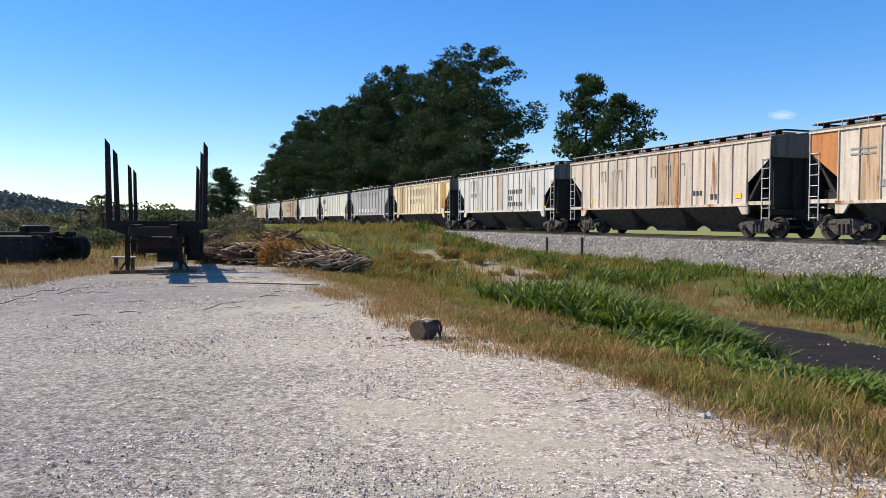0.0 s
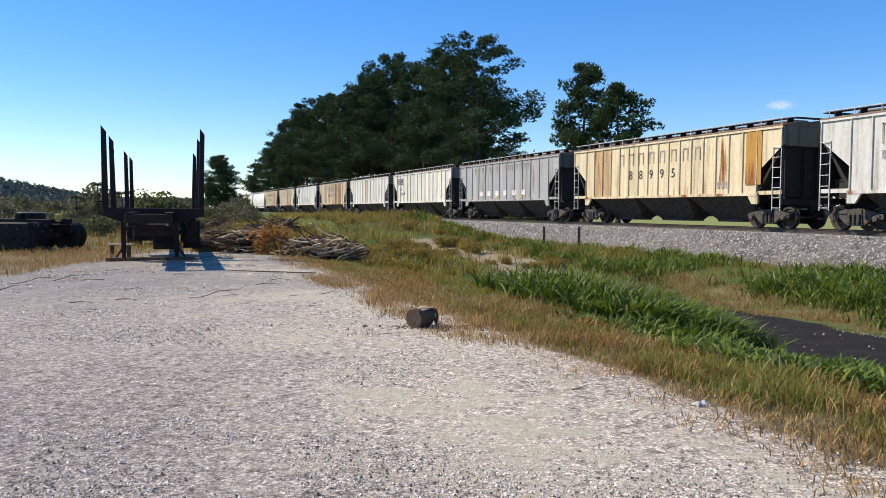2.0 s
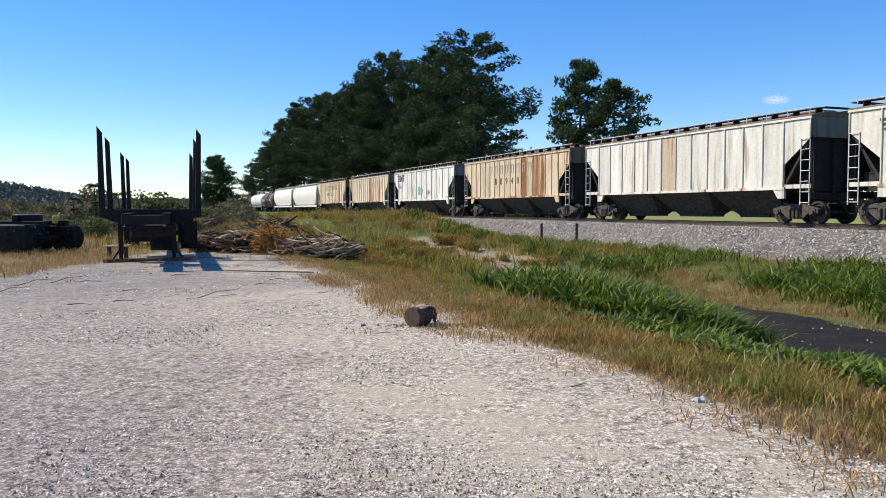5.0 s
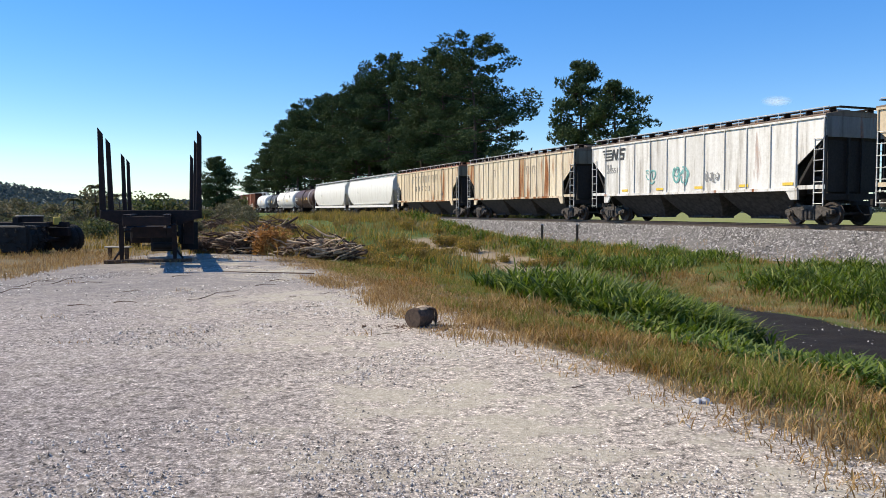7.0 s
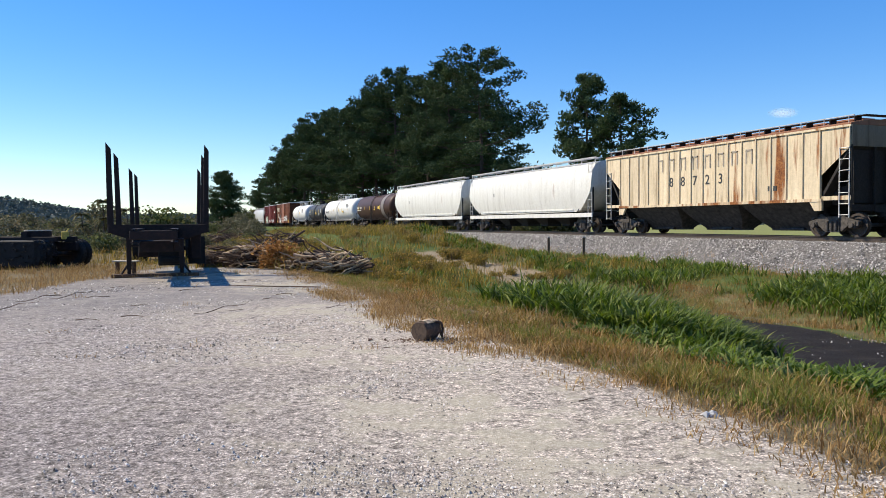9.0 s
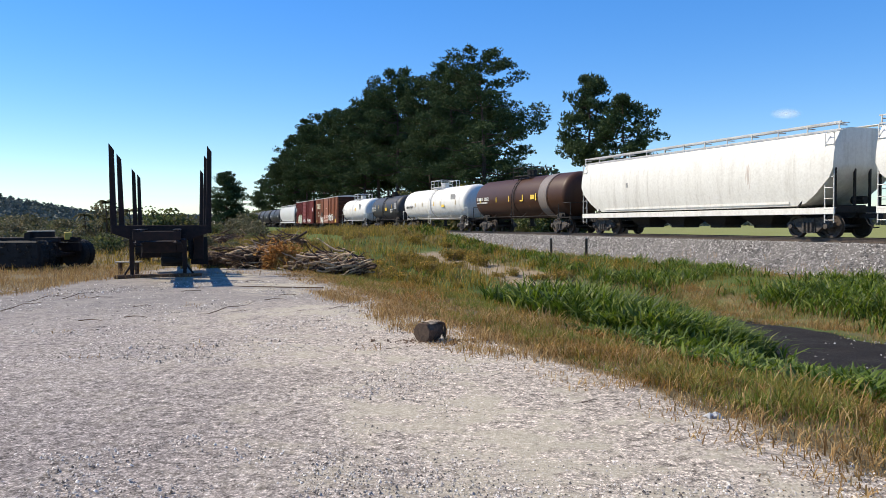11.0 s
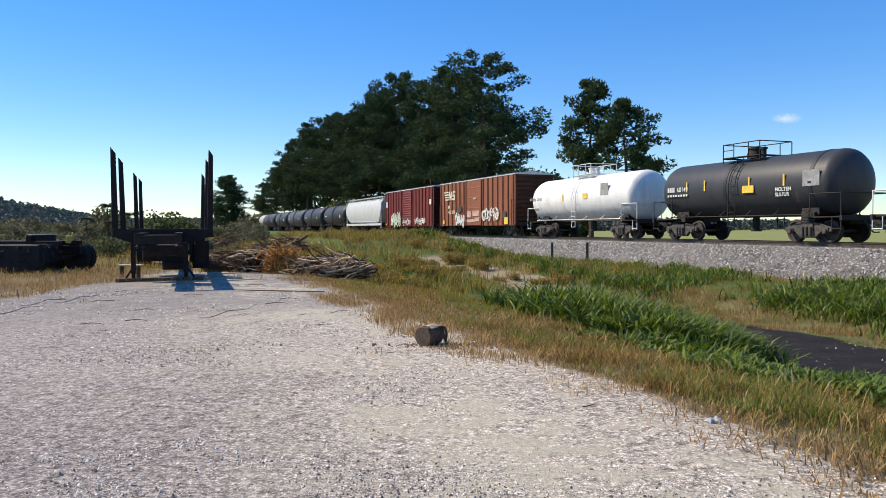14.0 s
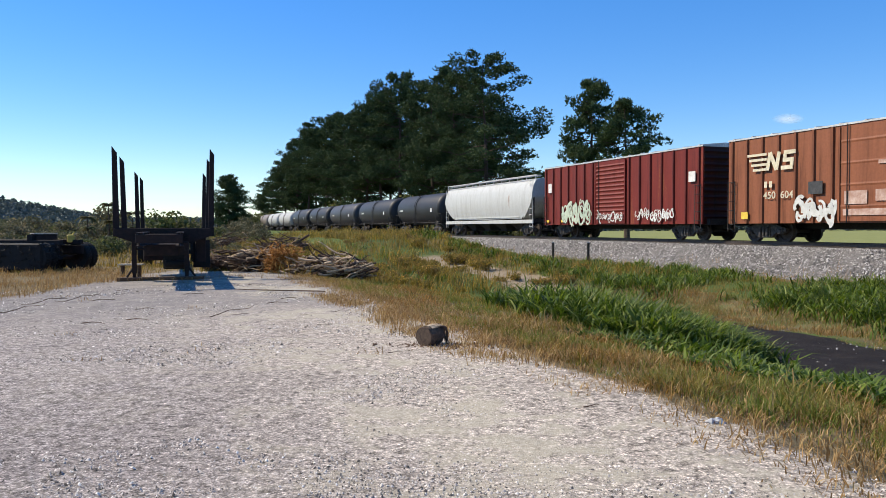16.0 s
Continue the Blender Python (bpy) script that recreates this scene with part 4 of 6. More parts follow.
def wide_blocks(parent, mat, xs, z, h, w=0.42, y=-1.615):
    """Hollow upright blocks of worn paint, one to a panel."""
    me = cached(("wb", mat.name, h, w), lambda: Geo().box((-w / 2 + 0.035, 0, 0), (0.07, 0.012, h)).box((w / 2 - 0.035, 0, 0), (0.07, 0.012, h)).box((0, 0, h / 2 - 0.035), (w, 0.012, 0.07)).mesh("mark", mat))
    for x in xs:
        part("mark", me, parent).location = (x, y, z)


def stripe_logo(parent, mat, x, z, k=1.0, y=-1.615):
    """Four stripes running into two slanted blocks."""
    for i in range(4):
        plate("mark", mat, x + k * (0.45 + 0.05 * i), z + k * 0.62 * (0.42 - i / 3.6), k * (0.9 - 0.08 * i), k * 0.085, y, parent)
    letter = cached(("nl", mat.name), lambda: Geo().box((-0.2, 0, 0), (0.15, 0.012, 0.6), Matrix.Rotation(0.2, 3, "Y")).box((0.2, 0, 0), (0.15, 0.012, 0.6), Matrix.Rotation(0.2, 3, "Y")).box((0, -0.0005, 0), (0.15, 0.012, 0.66), Matrix.Rotation(-0.45, 3, "Y")).mesh("mark", mat))
    swirl = cached(("sl", mat.name), lambda: Geo().box((0.06, 0, 0.25), (0.5, 0.012, 0.13)).box((-0.14, 0, 0.13), (0.14, 0.012, 0.14)).box((0, 0, 0), (0.46, 0.012, 0.13)).box((0.15, 0, -0.13), (0.14, 0.012, 0.14)).box((-0.06, 0, -0.25), (0.5, 0.012, 0.13)).mesh("mark", mat))
    for mesh, dx in ((letter, 1.2), (swirl, 1.85)):
        ob = part("mark", mesh, parent)
        ob.location, ob.scale = (x + k * dx, y, z), (k, 1, k)


def graffiti(parent, mat, x0, x1, z0, z1, count, seed, y, label, thick=0.045):
    """Rounded thick strokes of spray paint, side by side and overlapping."""
    r = random.Random(seed)
    g = Geo()
    tall = z1 - z0
    letters = max(2, round((x1 - x0) / (tall * 0.55)))
    w = (x1 - x0) / letters
    lift = 0
    for i in range(letters):
        xc, zc = x0 + (i + 0.5) * w, (z0 + z1) / 2 + r.uniform(-0.1, 0.1) * tall
        for j in range(max(3, count // 3)):
            a0, turn = r.uniform(0, 6.28), r.choice((-1, 1)) * r.uniform(1.6, 4.6)
            rx, rz = w * r.uniform(0.22, 0.52), tall * r.uniform(0.2, 0.46)
            ox, oz, lean = r.uniform(-0.2, 0.2) * w, r.uniform(-0.22, 0.22) * tall, r.uniform(-0.3, 0.3)
            pts = [Vector((xc + ox + rx * math.cos(a0 + turn * u / 9) + lean * rz * math.sin(a0 + turn * u / 9), zc + oz + rz * math.sin(a0 + turn * u / 9))) for u in range(10)]
            th = tall * thick * r.uniform(0.7, 1.3)
            left, right = [], []
            for k, q in enumerate(pts):
                d = (pts[min(k + 1, 9)] - pts[max(k - 1, 0)]).normalized()
                left.append(q + Vector((-d.y, d.x)) * th)
                right.append(q - Vector((-d.y, d.x)) * th)
            lift += 1
            y1 = -0.003 - 0.0005 * lift
            g.add([(q.x, y1, q.y) for q in left + right], [(k, k + 1, 11 + k, 10 + k) for k in range(9)])
    part("graffiti", g.mesh("graffiti", mat), parent, label).location = (0, y, 0)


TEAL_MARK = speckled("teal_spray_paint", (0.08, 0.28, 0.27), (0.25, 0.50, 0.45), 6, 0.6)
SPRAY_WHITE = speckled("white_spray_paint", (0.45, 0.46, 0.42), (0.75, 0.74, 0.70), 3, 0.6)
SPRAY_PINK = speckled("faded_pink_paint", (0.30, 0.13, 0.085), (0.60, 0.46, 0.38), 3, 0.7)
SPRAY_GREEN = speckled("pale_green_spray_paint", (0.30, 0.38, 0.28), (0.62, 0.66, 0.52), 3, 0.6)


def yellow_row(car, xs, z, y=-1.615, w=0.38, h=0.22):
    for x in xs:
        plate("reflector", YELLOW_MARK, x, z, w, h, y, car, "yellow reflective patch")


def consist():
    """The cars in the order in which they pass."""
    c = ribbed_hopper("dusty cream covered hopper car with an orange end panel", (0.66, 0.58, 0.50), 0.12)
    part("end_panel", side_panel(-HB + 0.07, -HB + 1.36), c, "orange repainted panel", (0.52, 0.21, 0.08, 0.1)).location = (0, -0.006, 0)
    blocks(c, GREY_MARK, -HB + 1.9, -HB + 3.0, 3.4, 0.07, 2, fill=0.9)
    blocks(c, GREY_MARK, -HB + 1.9, -HB + 3.0, 3.2, 0.07, 2, fill=0.9)
    blocks(c, GREY_MARK, -5.2, -3.8, 2.1, 0.25, 2)
    c = ribbed_hopper("dusty cream ribbed covered hopper car with faded letters", (0.64, 0.55, 0.47), 0.10)
    wide_blocks(c, FAINT_MARK, [-4.5, -3.4, -2.9, 0.1, 1.3, 2.4], 3.25, 0.6)
    blocks(c, BLACK_MARK, 3.2, 3.9, 2.05, 0.22, 3)
    blocks(c, BLACK_MARK, 4.4, 4.95, 1.85, 0.25, 2)
    blocks(c, GREY_MARK, 0.4, 1.0, 1.68, 0.08, 4)
    yellow_row(c, (-HB + 2.35, HB - 1.9), 1.85)
    c = ribbed_hopper("dirty white ribbed covered hopper car with dark lettering", (0.64, 0.63, 0.60), 0.06)
    wide_blocks(c, FAINT_MARK, [-5.2, -4.55], 3.5, 0.75, 0.55)
    blocks(c, GREY_MARK, -5.5, -4.2, 2.75, 0.3, 5)
    blocks(c, BLACK_MARK, 1.2, 3.6, 2.80, 0.3, 7)
    blocks(c, BLACK_MARK, 1.2, 2.1, 2.35, 0.3, 3)
    blocks(c, BLACK_MARK, 1.2, 3.6, 1.92, 0.3, 7)
    blocks(c, GREY_MARK, 5.0, 5.5, 2.75, 0.5, 2)
    yellow_row(c, (-4.2, -1.4, 2.4, HB - 1.4), 1.66, w=0.5, h=0.12)
    c = ribbed_hopper("yellowed cream covered hopper car with rust at one end", (0.72, 0.61, 0.41), 0.16, 19)
    wide_blocks(c, FAINT_MARK, [-3.2 + 0.88 * j for j in range(8)], 3.45, 0.62, 0.40)
    for i, d in enumerate("88995"):
        words(d, 0.46, BLACK_MARK, -2.5 + i * 0.88, -1.61, 2.38, c, "large dark digit", 1.0)
    plate("end_panel", PAINT, HB - 1.6, 3.0, 0.9, 2.3, -1.622, c, "rust-orange panel", (0.50, 0.27, 0.06, 0.5))
    blocks(c, GREY_MARK, 4.3, 5.1, 1.9, 0.3, 3)
    c = ribbed_hopper("plain grey ribbed covered hopper car with faded letters", (0.40, 0.40, 0.405), 0.06, 14)
    wide_blocks(c, FAINT_MARK, [-4.9, -4.3, -3.6, -3.0, -2.3, -1.7, -1.1, 0.4, 1.0, 1.6, 2.2, 2.8, 3.4, 4.0], 3.75, 0.42, 0.32)
    blocks(c, WHITE_MARK, -4.5, 3.9, 1.95, 0.36, 6, fill=0.42)
    yellow_row(c, (-5.4, -1.2, 2.9), 1.66, w=0.5, h=0.12)
    c = ribbed_hopper("white ribbed covered hopper car with a dark striped logo", (0.72, 0.70, 0.63), 0.02, 16)
    stripe_logo(c, BLACK_MARK, -HB + 1.3, 3.5)
    blocks(c, GREY_MARK, -HB + 2.35, -HB + 2.8, 2.75, 0.26, 2)
    words("25 42 01", 0.30, BLACK_MARK, -HB + 2.35, -1.61, 2.15, c, "black car number", 1.1)
    yellow_row(c, (HB - 2.4,), 1.9)
    ribbed_hopper("white ribbed covered hopper car, lightly soiled", (0.70, 0.69, 0.64), 0.05, 15)
    c = ribbed_hopper("tan ribbed covered hopper car streaked with rust", (0.64, 0.53, 0.38), 0.30, 19)
    wide_blocks(c, FAINT_MARK, [-3.2 + 0.88 * j for j in range(8)], 3.45, 0.62, 0.40)
    for i, d in enumerate("88948"):
        words(d, 0.46, BLACK_MARK, -2.5 + i * 0.88, -1.61, 2.38, c, "large dark digit", 1.0)
    c = ribbed_hopper("white covered hopper car with striped logo and teal graffiti", (0.72, 0.71, 0.68), 0.02, 13)
    stripe_logo(c, BLACK_MARK, -HB + 1.1, 3.65)
    words("285511", 0.30, GREY_MARK, -HB + 1.5, -1.61, 2.65, c, "faded grey car number", 1.1)
    blocks(c, GREY_MARK, -HB + 1.5, -HB + 2.0, 3.0, 0.26, 2)
    graffiti(c, TEAL_MARK, -3.1, -2.2, 2.0, 2.7, 9, 1, -1.62, "teal scrawl of spray paint")
    graffiti(c, TEAL_MARK, -1.0, 0.2, 1.8, 2.7, 12, 2, -1.62, "teal scrawl of spray paint")
    graffiti(c, GREY_MARK, 1.4, 2.4, 1.9, 2.4, 7, 3, -1.62, "grey scrawl of spray paint")
    yellow_row(c, (-4.9, -1.9, 1.0, 3.9, HB - 1.8), 1.66, w=0.55, h=0.12)
    c = ribbed_hopper("rust-streaked cream covered hopper car", (0.70, 0.61, 0.46), 0.30, 19)
    wide_blocks(c, FAINT_MARK, [-3.2, 2.1, 2.95], 3.3, 0.55, 0.38)
    c = ribbed_hopper("rusty yellowed covered hopper car with numbers on its side", (0.72, 0.60, 0.42), 0.30, 19, roof=(0.30, 0.14, 0.08))
    wide_blocks(c, FAINT_MARK, [-3.2 + 0.88 * j for j in range(8)], 3.45, 0.62, 0.40)
    for i, d in enumerate("88723"):
        words(d, 0.46, BLACK_MARK, -2.5 + i * 0.88, -1.61, 2.38, c, "large dark digit", 1.0)
    blocks(c, BLACK_MARK, 4.0, 4.6, 2.0, 0.2, 2)
    for k in (0, 1):
        c = smooth_hopper("clean white smooth-sided covered hopper car", (0.70, 0.69, 0.645), 0.0, 20.15)
        words("1037", 0.22, BLACK_MARK, -6.3, -1.555, 2.35, c, "small black car number", 1.0)
        blocks(c, BLACK_MARK, -6.3, -5.6, 2.78, 0.2, 4, -1.585)
        blocks(c, GREY_MARK, -4.6, -4.3, 2.7, 0.25, 1, -1.60)
    c = tank_car("rust-brown tank car with white lettering and yellow marks", (0.055, 0.023, 0.013), 0.03, 17.0, 1.5, bands=(-0.02, 0.55, 0.66))
    part("wrap", cached("wrap", band_mesh, 1.502, 2.5, 0.55), c, "pale patched section of shell", (0.20, 0.17, 0.155, 0.1)).location = (4.25, 0, 0)
    blocks(c, WHITE_MARK, -6.6, -5.5, 2.55, 0.26, 4, -1.525)
    words("28852", 0.26, WHITE_MARK, -5.3, -1.525, 2.42, c, "white car number")
    blocks(c, WHITE_MARK, -6.6, -4.6, 2.25, 0.1, 9, -1.525)
    for x, w, h in ((-5.9, 0.1, 0.4), (-3.0, 0.1, 0.42), (-0.8, 0.1, 0.42), (1.2, 0.45, 0.1), (1.4, 0.1, 0.42), (3.4, 0.12, 0.5), (2.9, 0.6, 0.3)):
        plate("mark", YELLOW_MARK, x, 2.45 if h > 0.2 else 2.25, w, h, -1.525, c, "yellow mark")
    c = tank_car("large white tank car with railed top platform", (0.72, 0.71, 0.68), 0.0, 19.0, 1.5, white=True, width=2.7, bands=(0.0,))
    plate("panel", GREY_MARK, 5.6, 2.95, 1.0, 0.55, -1.47, c, "panel of small print")
    blocks(c, BLACK_MARK, -7.2, -6.4, 2.30, 0.22, 4, -1.515)
    words("630095", 0.24, BLACK_MARK, -6.25, -1.515, 2.19, c, "black car number", 1.15)
    for x in (-4.4, -2.3, 0.9, 2.6, 6.3):
        plate("mark", YELLOW_MARK, x, 2.5, 0.09, 0.4, -1.525, c, "yellow mark")
    plate("mark", YELLOW_MARK, 3.3, 2.25, 0.75, 0.22, -1.525, c, "yellow mark")
    c = tank_car("dark grey tank car with yellow marks", (0.042, 0.044, 0.049), 0.02, 13.2, 1.36, 2.42, width=2.3, bands=(-0.1, 0.78))
    words("MOLTEN", 0.16, WHITE_MARK, 2.5, -1.36, 2.14, c, "white lettering")
    words("SULFUR", 0.16, WHITE_MARK, 2.5, -1.35, 1.92, c, "white lettering")
    blocks(c, WHITE_MARK, -4.7, -4.1, 2.50, 0.24, 4, -1.39)
    words("60149", 0.24, WHITE_MARK, -3.95, -1.39, 2.38, c, "white car number")
    blocks(c, WHITE_MARK, -4.7, -3.1, 2.2, 0.1, 8, -1.39)
    plate("panel", GREY_MARK, 4.4, 2.6, 0.85, 0.65, -1.37, c, "panel of small print")
    for x in (-3.2, -1.9, 1.0, 3.0):
        plate("mark", YELLOW_MARK, x, 2.6, 0.09, 0.5, -1.38, c, "yellow mark")
    plate("mark", YELLOW_MARK, 0.95, 2.3, 0.7, 0.32, -1.39, c, "yellow mark")
    c = tank_car("white tank car with tall white railings", (0.74, 0.73, 0.71), 0.0, 14.45, 1.42, 2.45, white=True, width=2.1, bands=())
    plate("panel", GREY_MARK, 3.3, 2.85, 0.8, 0.75, -1.41, c, "panel of small print")
    plate("mark", YELLOW_MARK, 1.2, 2.55, 0.5, 0.32, -1.445, c, "yellow mark")
    words("21113", 0.2, GREY_MARK, -5.0, -1.44, 2.45, c, "small grey car number")
    blocks(c, GREY_MARK, -6.0, -5.2, 2.55, 0.18, 4, -1.445)
    plate("mark", YELLOW_MARK, -1.5, 2.55, 0.09, 0.4, -1.445, c, "yellow mark")
    c, hb = boxcar("brown boxcar with white striped logo and graffiti", (0.25, 0.088, 0.042), 0.08, 17.15, door_w=3.3)
    stripe_logo(c, CREAM_MARK, -hb + 1.25, 3.42, 1.25, y=-1.635)
    words("450  604", 0.30, CREAM_MARK, -hb + 2.2, -1.63, 1.85, c, "white car number", 1.1)
    blocks(c, CREAM_MARK, -hb + 2.2, -hb + 2.75, 2.45, 0.26, 2, -1.635)
    graffiti(c, SPRAY_WHITE, -3.7, -1.8, 0.85, 1.8, 20, 11, -1.635, "white block letters of spray paint", 0.07)
    for px, pz, pw, ph in ((-0.9, 1.75, 1.0, 0.5), (0.6, 1.8, 1.3, 0.42), (-0.5, 1.2, 1.9, 0.24), (0.9, 1.3, 0.9, 0.3), (0.4, 3.0, 0.7, 0.14)):
        plate("paint_patch", SPRAY_PINK, px, pz, pw, ph, -1.625, c, "faded pinkish smear of paint")
    graffiti(c, SPRAY_WHITE, 2.0, 5.0, 1.25, 2.2, 16, 13, -1.635, "white scrawl of spray paint")
    plate("panel", BLACK_MARK, -2.75, 2.2, 0.7, 0.5, -1.63, c, "black data panel")
    plate("panel", BLACK_MARK, 6.0, 1.6, 0.55, 0.5, -1.63, c, "black data panel")
    plate("panel", YELLOW_MARK, hb - 1.4, 1.15, 0.6, 0.5, -1.63, c, "yellow square")
    plate("panel", YELLOW_MARK, -hb + 1.1, 1.15, 0.4, 0.3, -1.63, c, "yellow square")
    c, hb = boxcar("dark red boxcar with a ribbed door and graffiti", (0.165, 0.022, 0.015), 0.12, 17.50, door_w=3.0, seams=14, deep=0.05)
    graffiti(c, SPRAY_GREEN, -5.4, -2.0, 0.9, 2.2, 24, 21, -1.635, "pale green scrawl of spray paint")
    graffiti(c, SPRAY_WHITE, -1.4, 1.3, 0.9, 1.5, 11, 22, -1.66, "smeared white spray paint")
    graffiti(c, SPRAY_WHITE, 2.6, 5.8, 0.95, 1.55, 13, 23, -1.635, "white scrawl of spray paint")
    plate("panel", WHITE_MARK, -hb + 0.9, 3.2, 0.45, 0.6, -1.63, c, "white notice")
    plate("panel", WHITE_MARK, hb - 0.7, 3.1, 0.5, 0.5, -1.63, c, "white notice")
    for i in range(3):
        plate("mark", YELLOW_MARK, -hb + 0.6 + 1.9 * i, 1.05, 0.3, 0.16, -1.63, c, "yellow mark")
    smooth_hopper("pale grey smooth-sided covered hopper car", (0.50, 0.51, 0.50), 0.03, 18.55, 3.95)
    black = (0.030, 0.031, 0.034)
    for i, L in enumerate((15.42, 16.52, 17.2, 16.0, 17.42)):
        c = tank_car("black tank car with small white marks", black if i != 2 else (0.05, 0.052, 0.058), 0.03, L, 1.5, 2.45, width=2.4, bands=(0.0,) if i < 4 else (), fittings=False)
        plate("mark", WHITE_MARK, 4.6, 2.3, 0.35, 0.35, -1.53, c, "white mark")
        blocks(c, WHITE_MARK, -5.2, -4.0, 2.4, 0.16, 4, -1.53)
    for L in (17.0, 15.8):
        tank_car("soiled pale grey tank car", (0.42, 0.42, 0.40), 0.15, L, 1.45, 2.4, fittings=False)
    tank_car("grey-brown tank car with dull sides", (0.20, 0.175, 0.15), 0.2, 16.7, 1.45, 2.4, fittings=False)
    gondola("dark open gondola car", (0.05, 0.042, 0.036), 16.8)
    gondola("dark open gondola car", (0.045, 0.04, 0.036), 17.0)
    boxcar("dusty white boxcar near the end", (0.62, 0.58, 0.5), 0.05, 17.0)
    ribbed_hopper("weathered tan covered hopper car", (0.55, 0.45, 0.32), 0.25)
    ribbed_hopper("weathered grey covered hopper car", (0.45, 0.44, 0.42), 0.12)


consist()

# ---- plants ----
NEEDLES = island_material("pine_needles", [(0.0, (0.024, 0.048, 0.018)), (0.5, (0.042, 0.074, 0.025)), (1.0, (0.064, 0.104, 0.034))], 0.95, 0.10, (0.22, (0.058, 0.080, 0.025)))
BARK = speckled("pine_bark", (0.03, 0.021, 0.016), (0.11, 0.078, 0.058), 6, 0.95, 0, 0.03)
LEAF_GREEN = island_material("shrub_leaves", [(0.0, (0.04, 0.06, 0.018)), (0.5, (0.085, 0.115, 0.034)), (0.85, (0.15, 0.17, 0.05)), (1.0, (0.22, 0.20, 0.07))], 0.75, 0.35, (0.35, (0.11, 0.085, 0.04)))
LEAF_DRAB = island_material("drab_leaves", [(0.0, (0.07, 0.068, 0.036)), (0.5, (0.135, 0.125, 0.065)), (0.85, (0.20, 0.17, 0.095)), (1.0, (0.27, 0.215, 0.13))], 0.8, 0.3, (0.25, (0.06, 0.075, 0.025)))
TALL_GRASS = island_material("tall_grass_blades", [(0.0, (0.023, 0.052, 0.004)), (0.5, (0.079, 0.132, 0.008)), (0.85, (0.160, 0.220, 0.013)), (1.0, (0.304, 0.327, 0.079))], 0.6, 0.42)
BANK_GRASS = island_material("bank_grass_blades", [(0.0, (0.053, 0.043, 0.006)), (0.35, (0.175, 0.120, 0.013)), (0.6, (0.281, 0.113, 0.021)), (0.8, (0.365, 0.189, 0.036)), (1.0, (0.531, 0.328, 0.101))], 0.75, 0.42, (0.55, (0.12, 0.21, 0.024)))
DRY_GRASS = island_material("dry_grass_blades", [(0.0, (0.202, 0.107, 0.034)), (0.5, (0.350, 0.215, 0.080)), (1.0, (0.497, 0.353, 0.160))], 0.85, 0.3)
WEEDS = island_material("weed_blades", [(0.0, (0.090, 0.085, 0.016)), (0.5, (0.229, 0.184, 0.018)), (0.85, (0.396, 0.264, 0.036)), (1.0, (0.637, 0.349, 0.088))], 0.75, 0.4, (0.45, (0.19, 0.13, 0.055)))

# distance haze is mixed into this leaf colour as pale blue-grey
HAZED_LEAF = island_material("hazed_far_leaves", [(0.0, (0.075, 0.10, 0.10)), (0.6, (0.10, 0.125, 0.115)), (1.0, (0.135, 0.15, 0.125))], 0.9, 0.1)


def rand_dirs(k):
    v = rng.normal(size=(k, 3))
    return v / np.linalg.norm(v, axis=1)[:, None]


def spikes(centres, radius, per, width, lift=0.25, flat=0.75):
    """Tufts of thin triangles round each centre."""
    k = len(centres) * per
    c = np.repeat(centres, per, 0)
    r = np.repeat(radius, per) * rng.uniform(0.5, 1.1, k)
    d = rand_dirs(k) * np.array([1, 1, flat])
    d[:, 2] += lift
    side = np.cross(d, rand_dirs(k))
    side /= np.linalg.norm(side, axis=1)[:, None] + 1e-6
    w = (np.repeat(radius, per) * width)[:, None]
    root = c + d * (r * 0.05)[:, None]
    tip = c + d * r[:, None]
    v = np.stack([root + side * w, tip, root - side * w], 1).reshape(-1, 3)
    f = np.arange(k * 3).reshape(-1, 3)
    return v, f


def leaves(points, size, droop=0.3):
    k = len(points)
    d = rand_dirs(k)
    d[:, 2] -= droop
    side = np.cross(d, rand_dirs(k))
    side /= np.linalg.norm(side, axis=1)[:, None] + 1e-6
    a = size[:, None]
    v = np.stack([points, points + d * a * 0.5 + side * a * 0.32, points + d * a, points + d * a * 0.5 - side * a * 0.32], 1).reshape(-1, 3)
    return v, np.arange(k * 4).reshape(-1, 4)


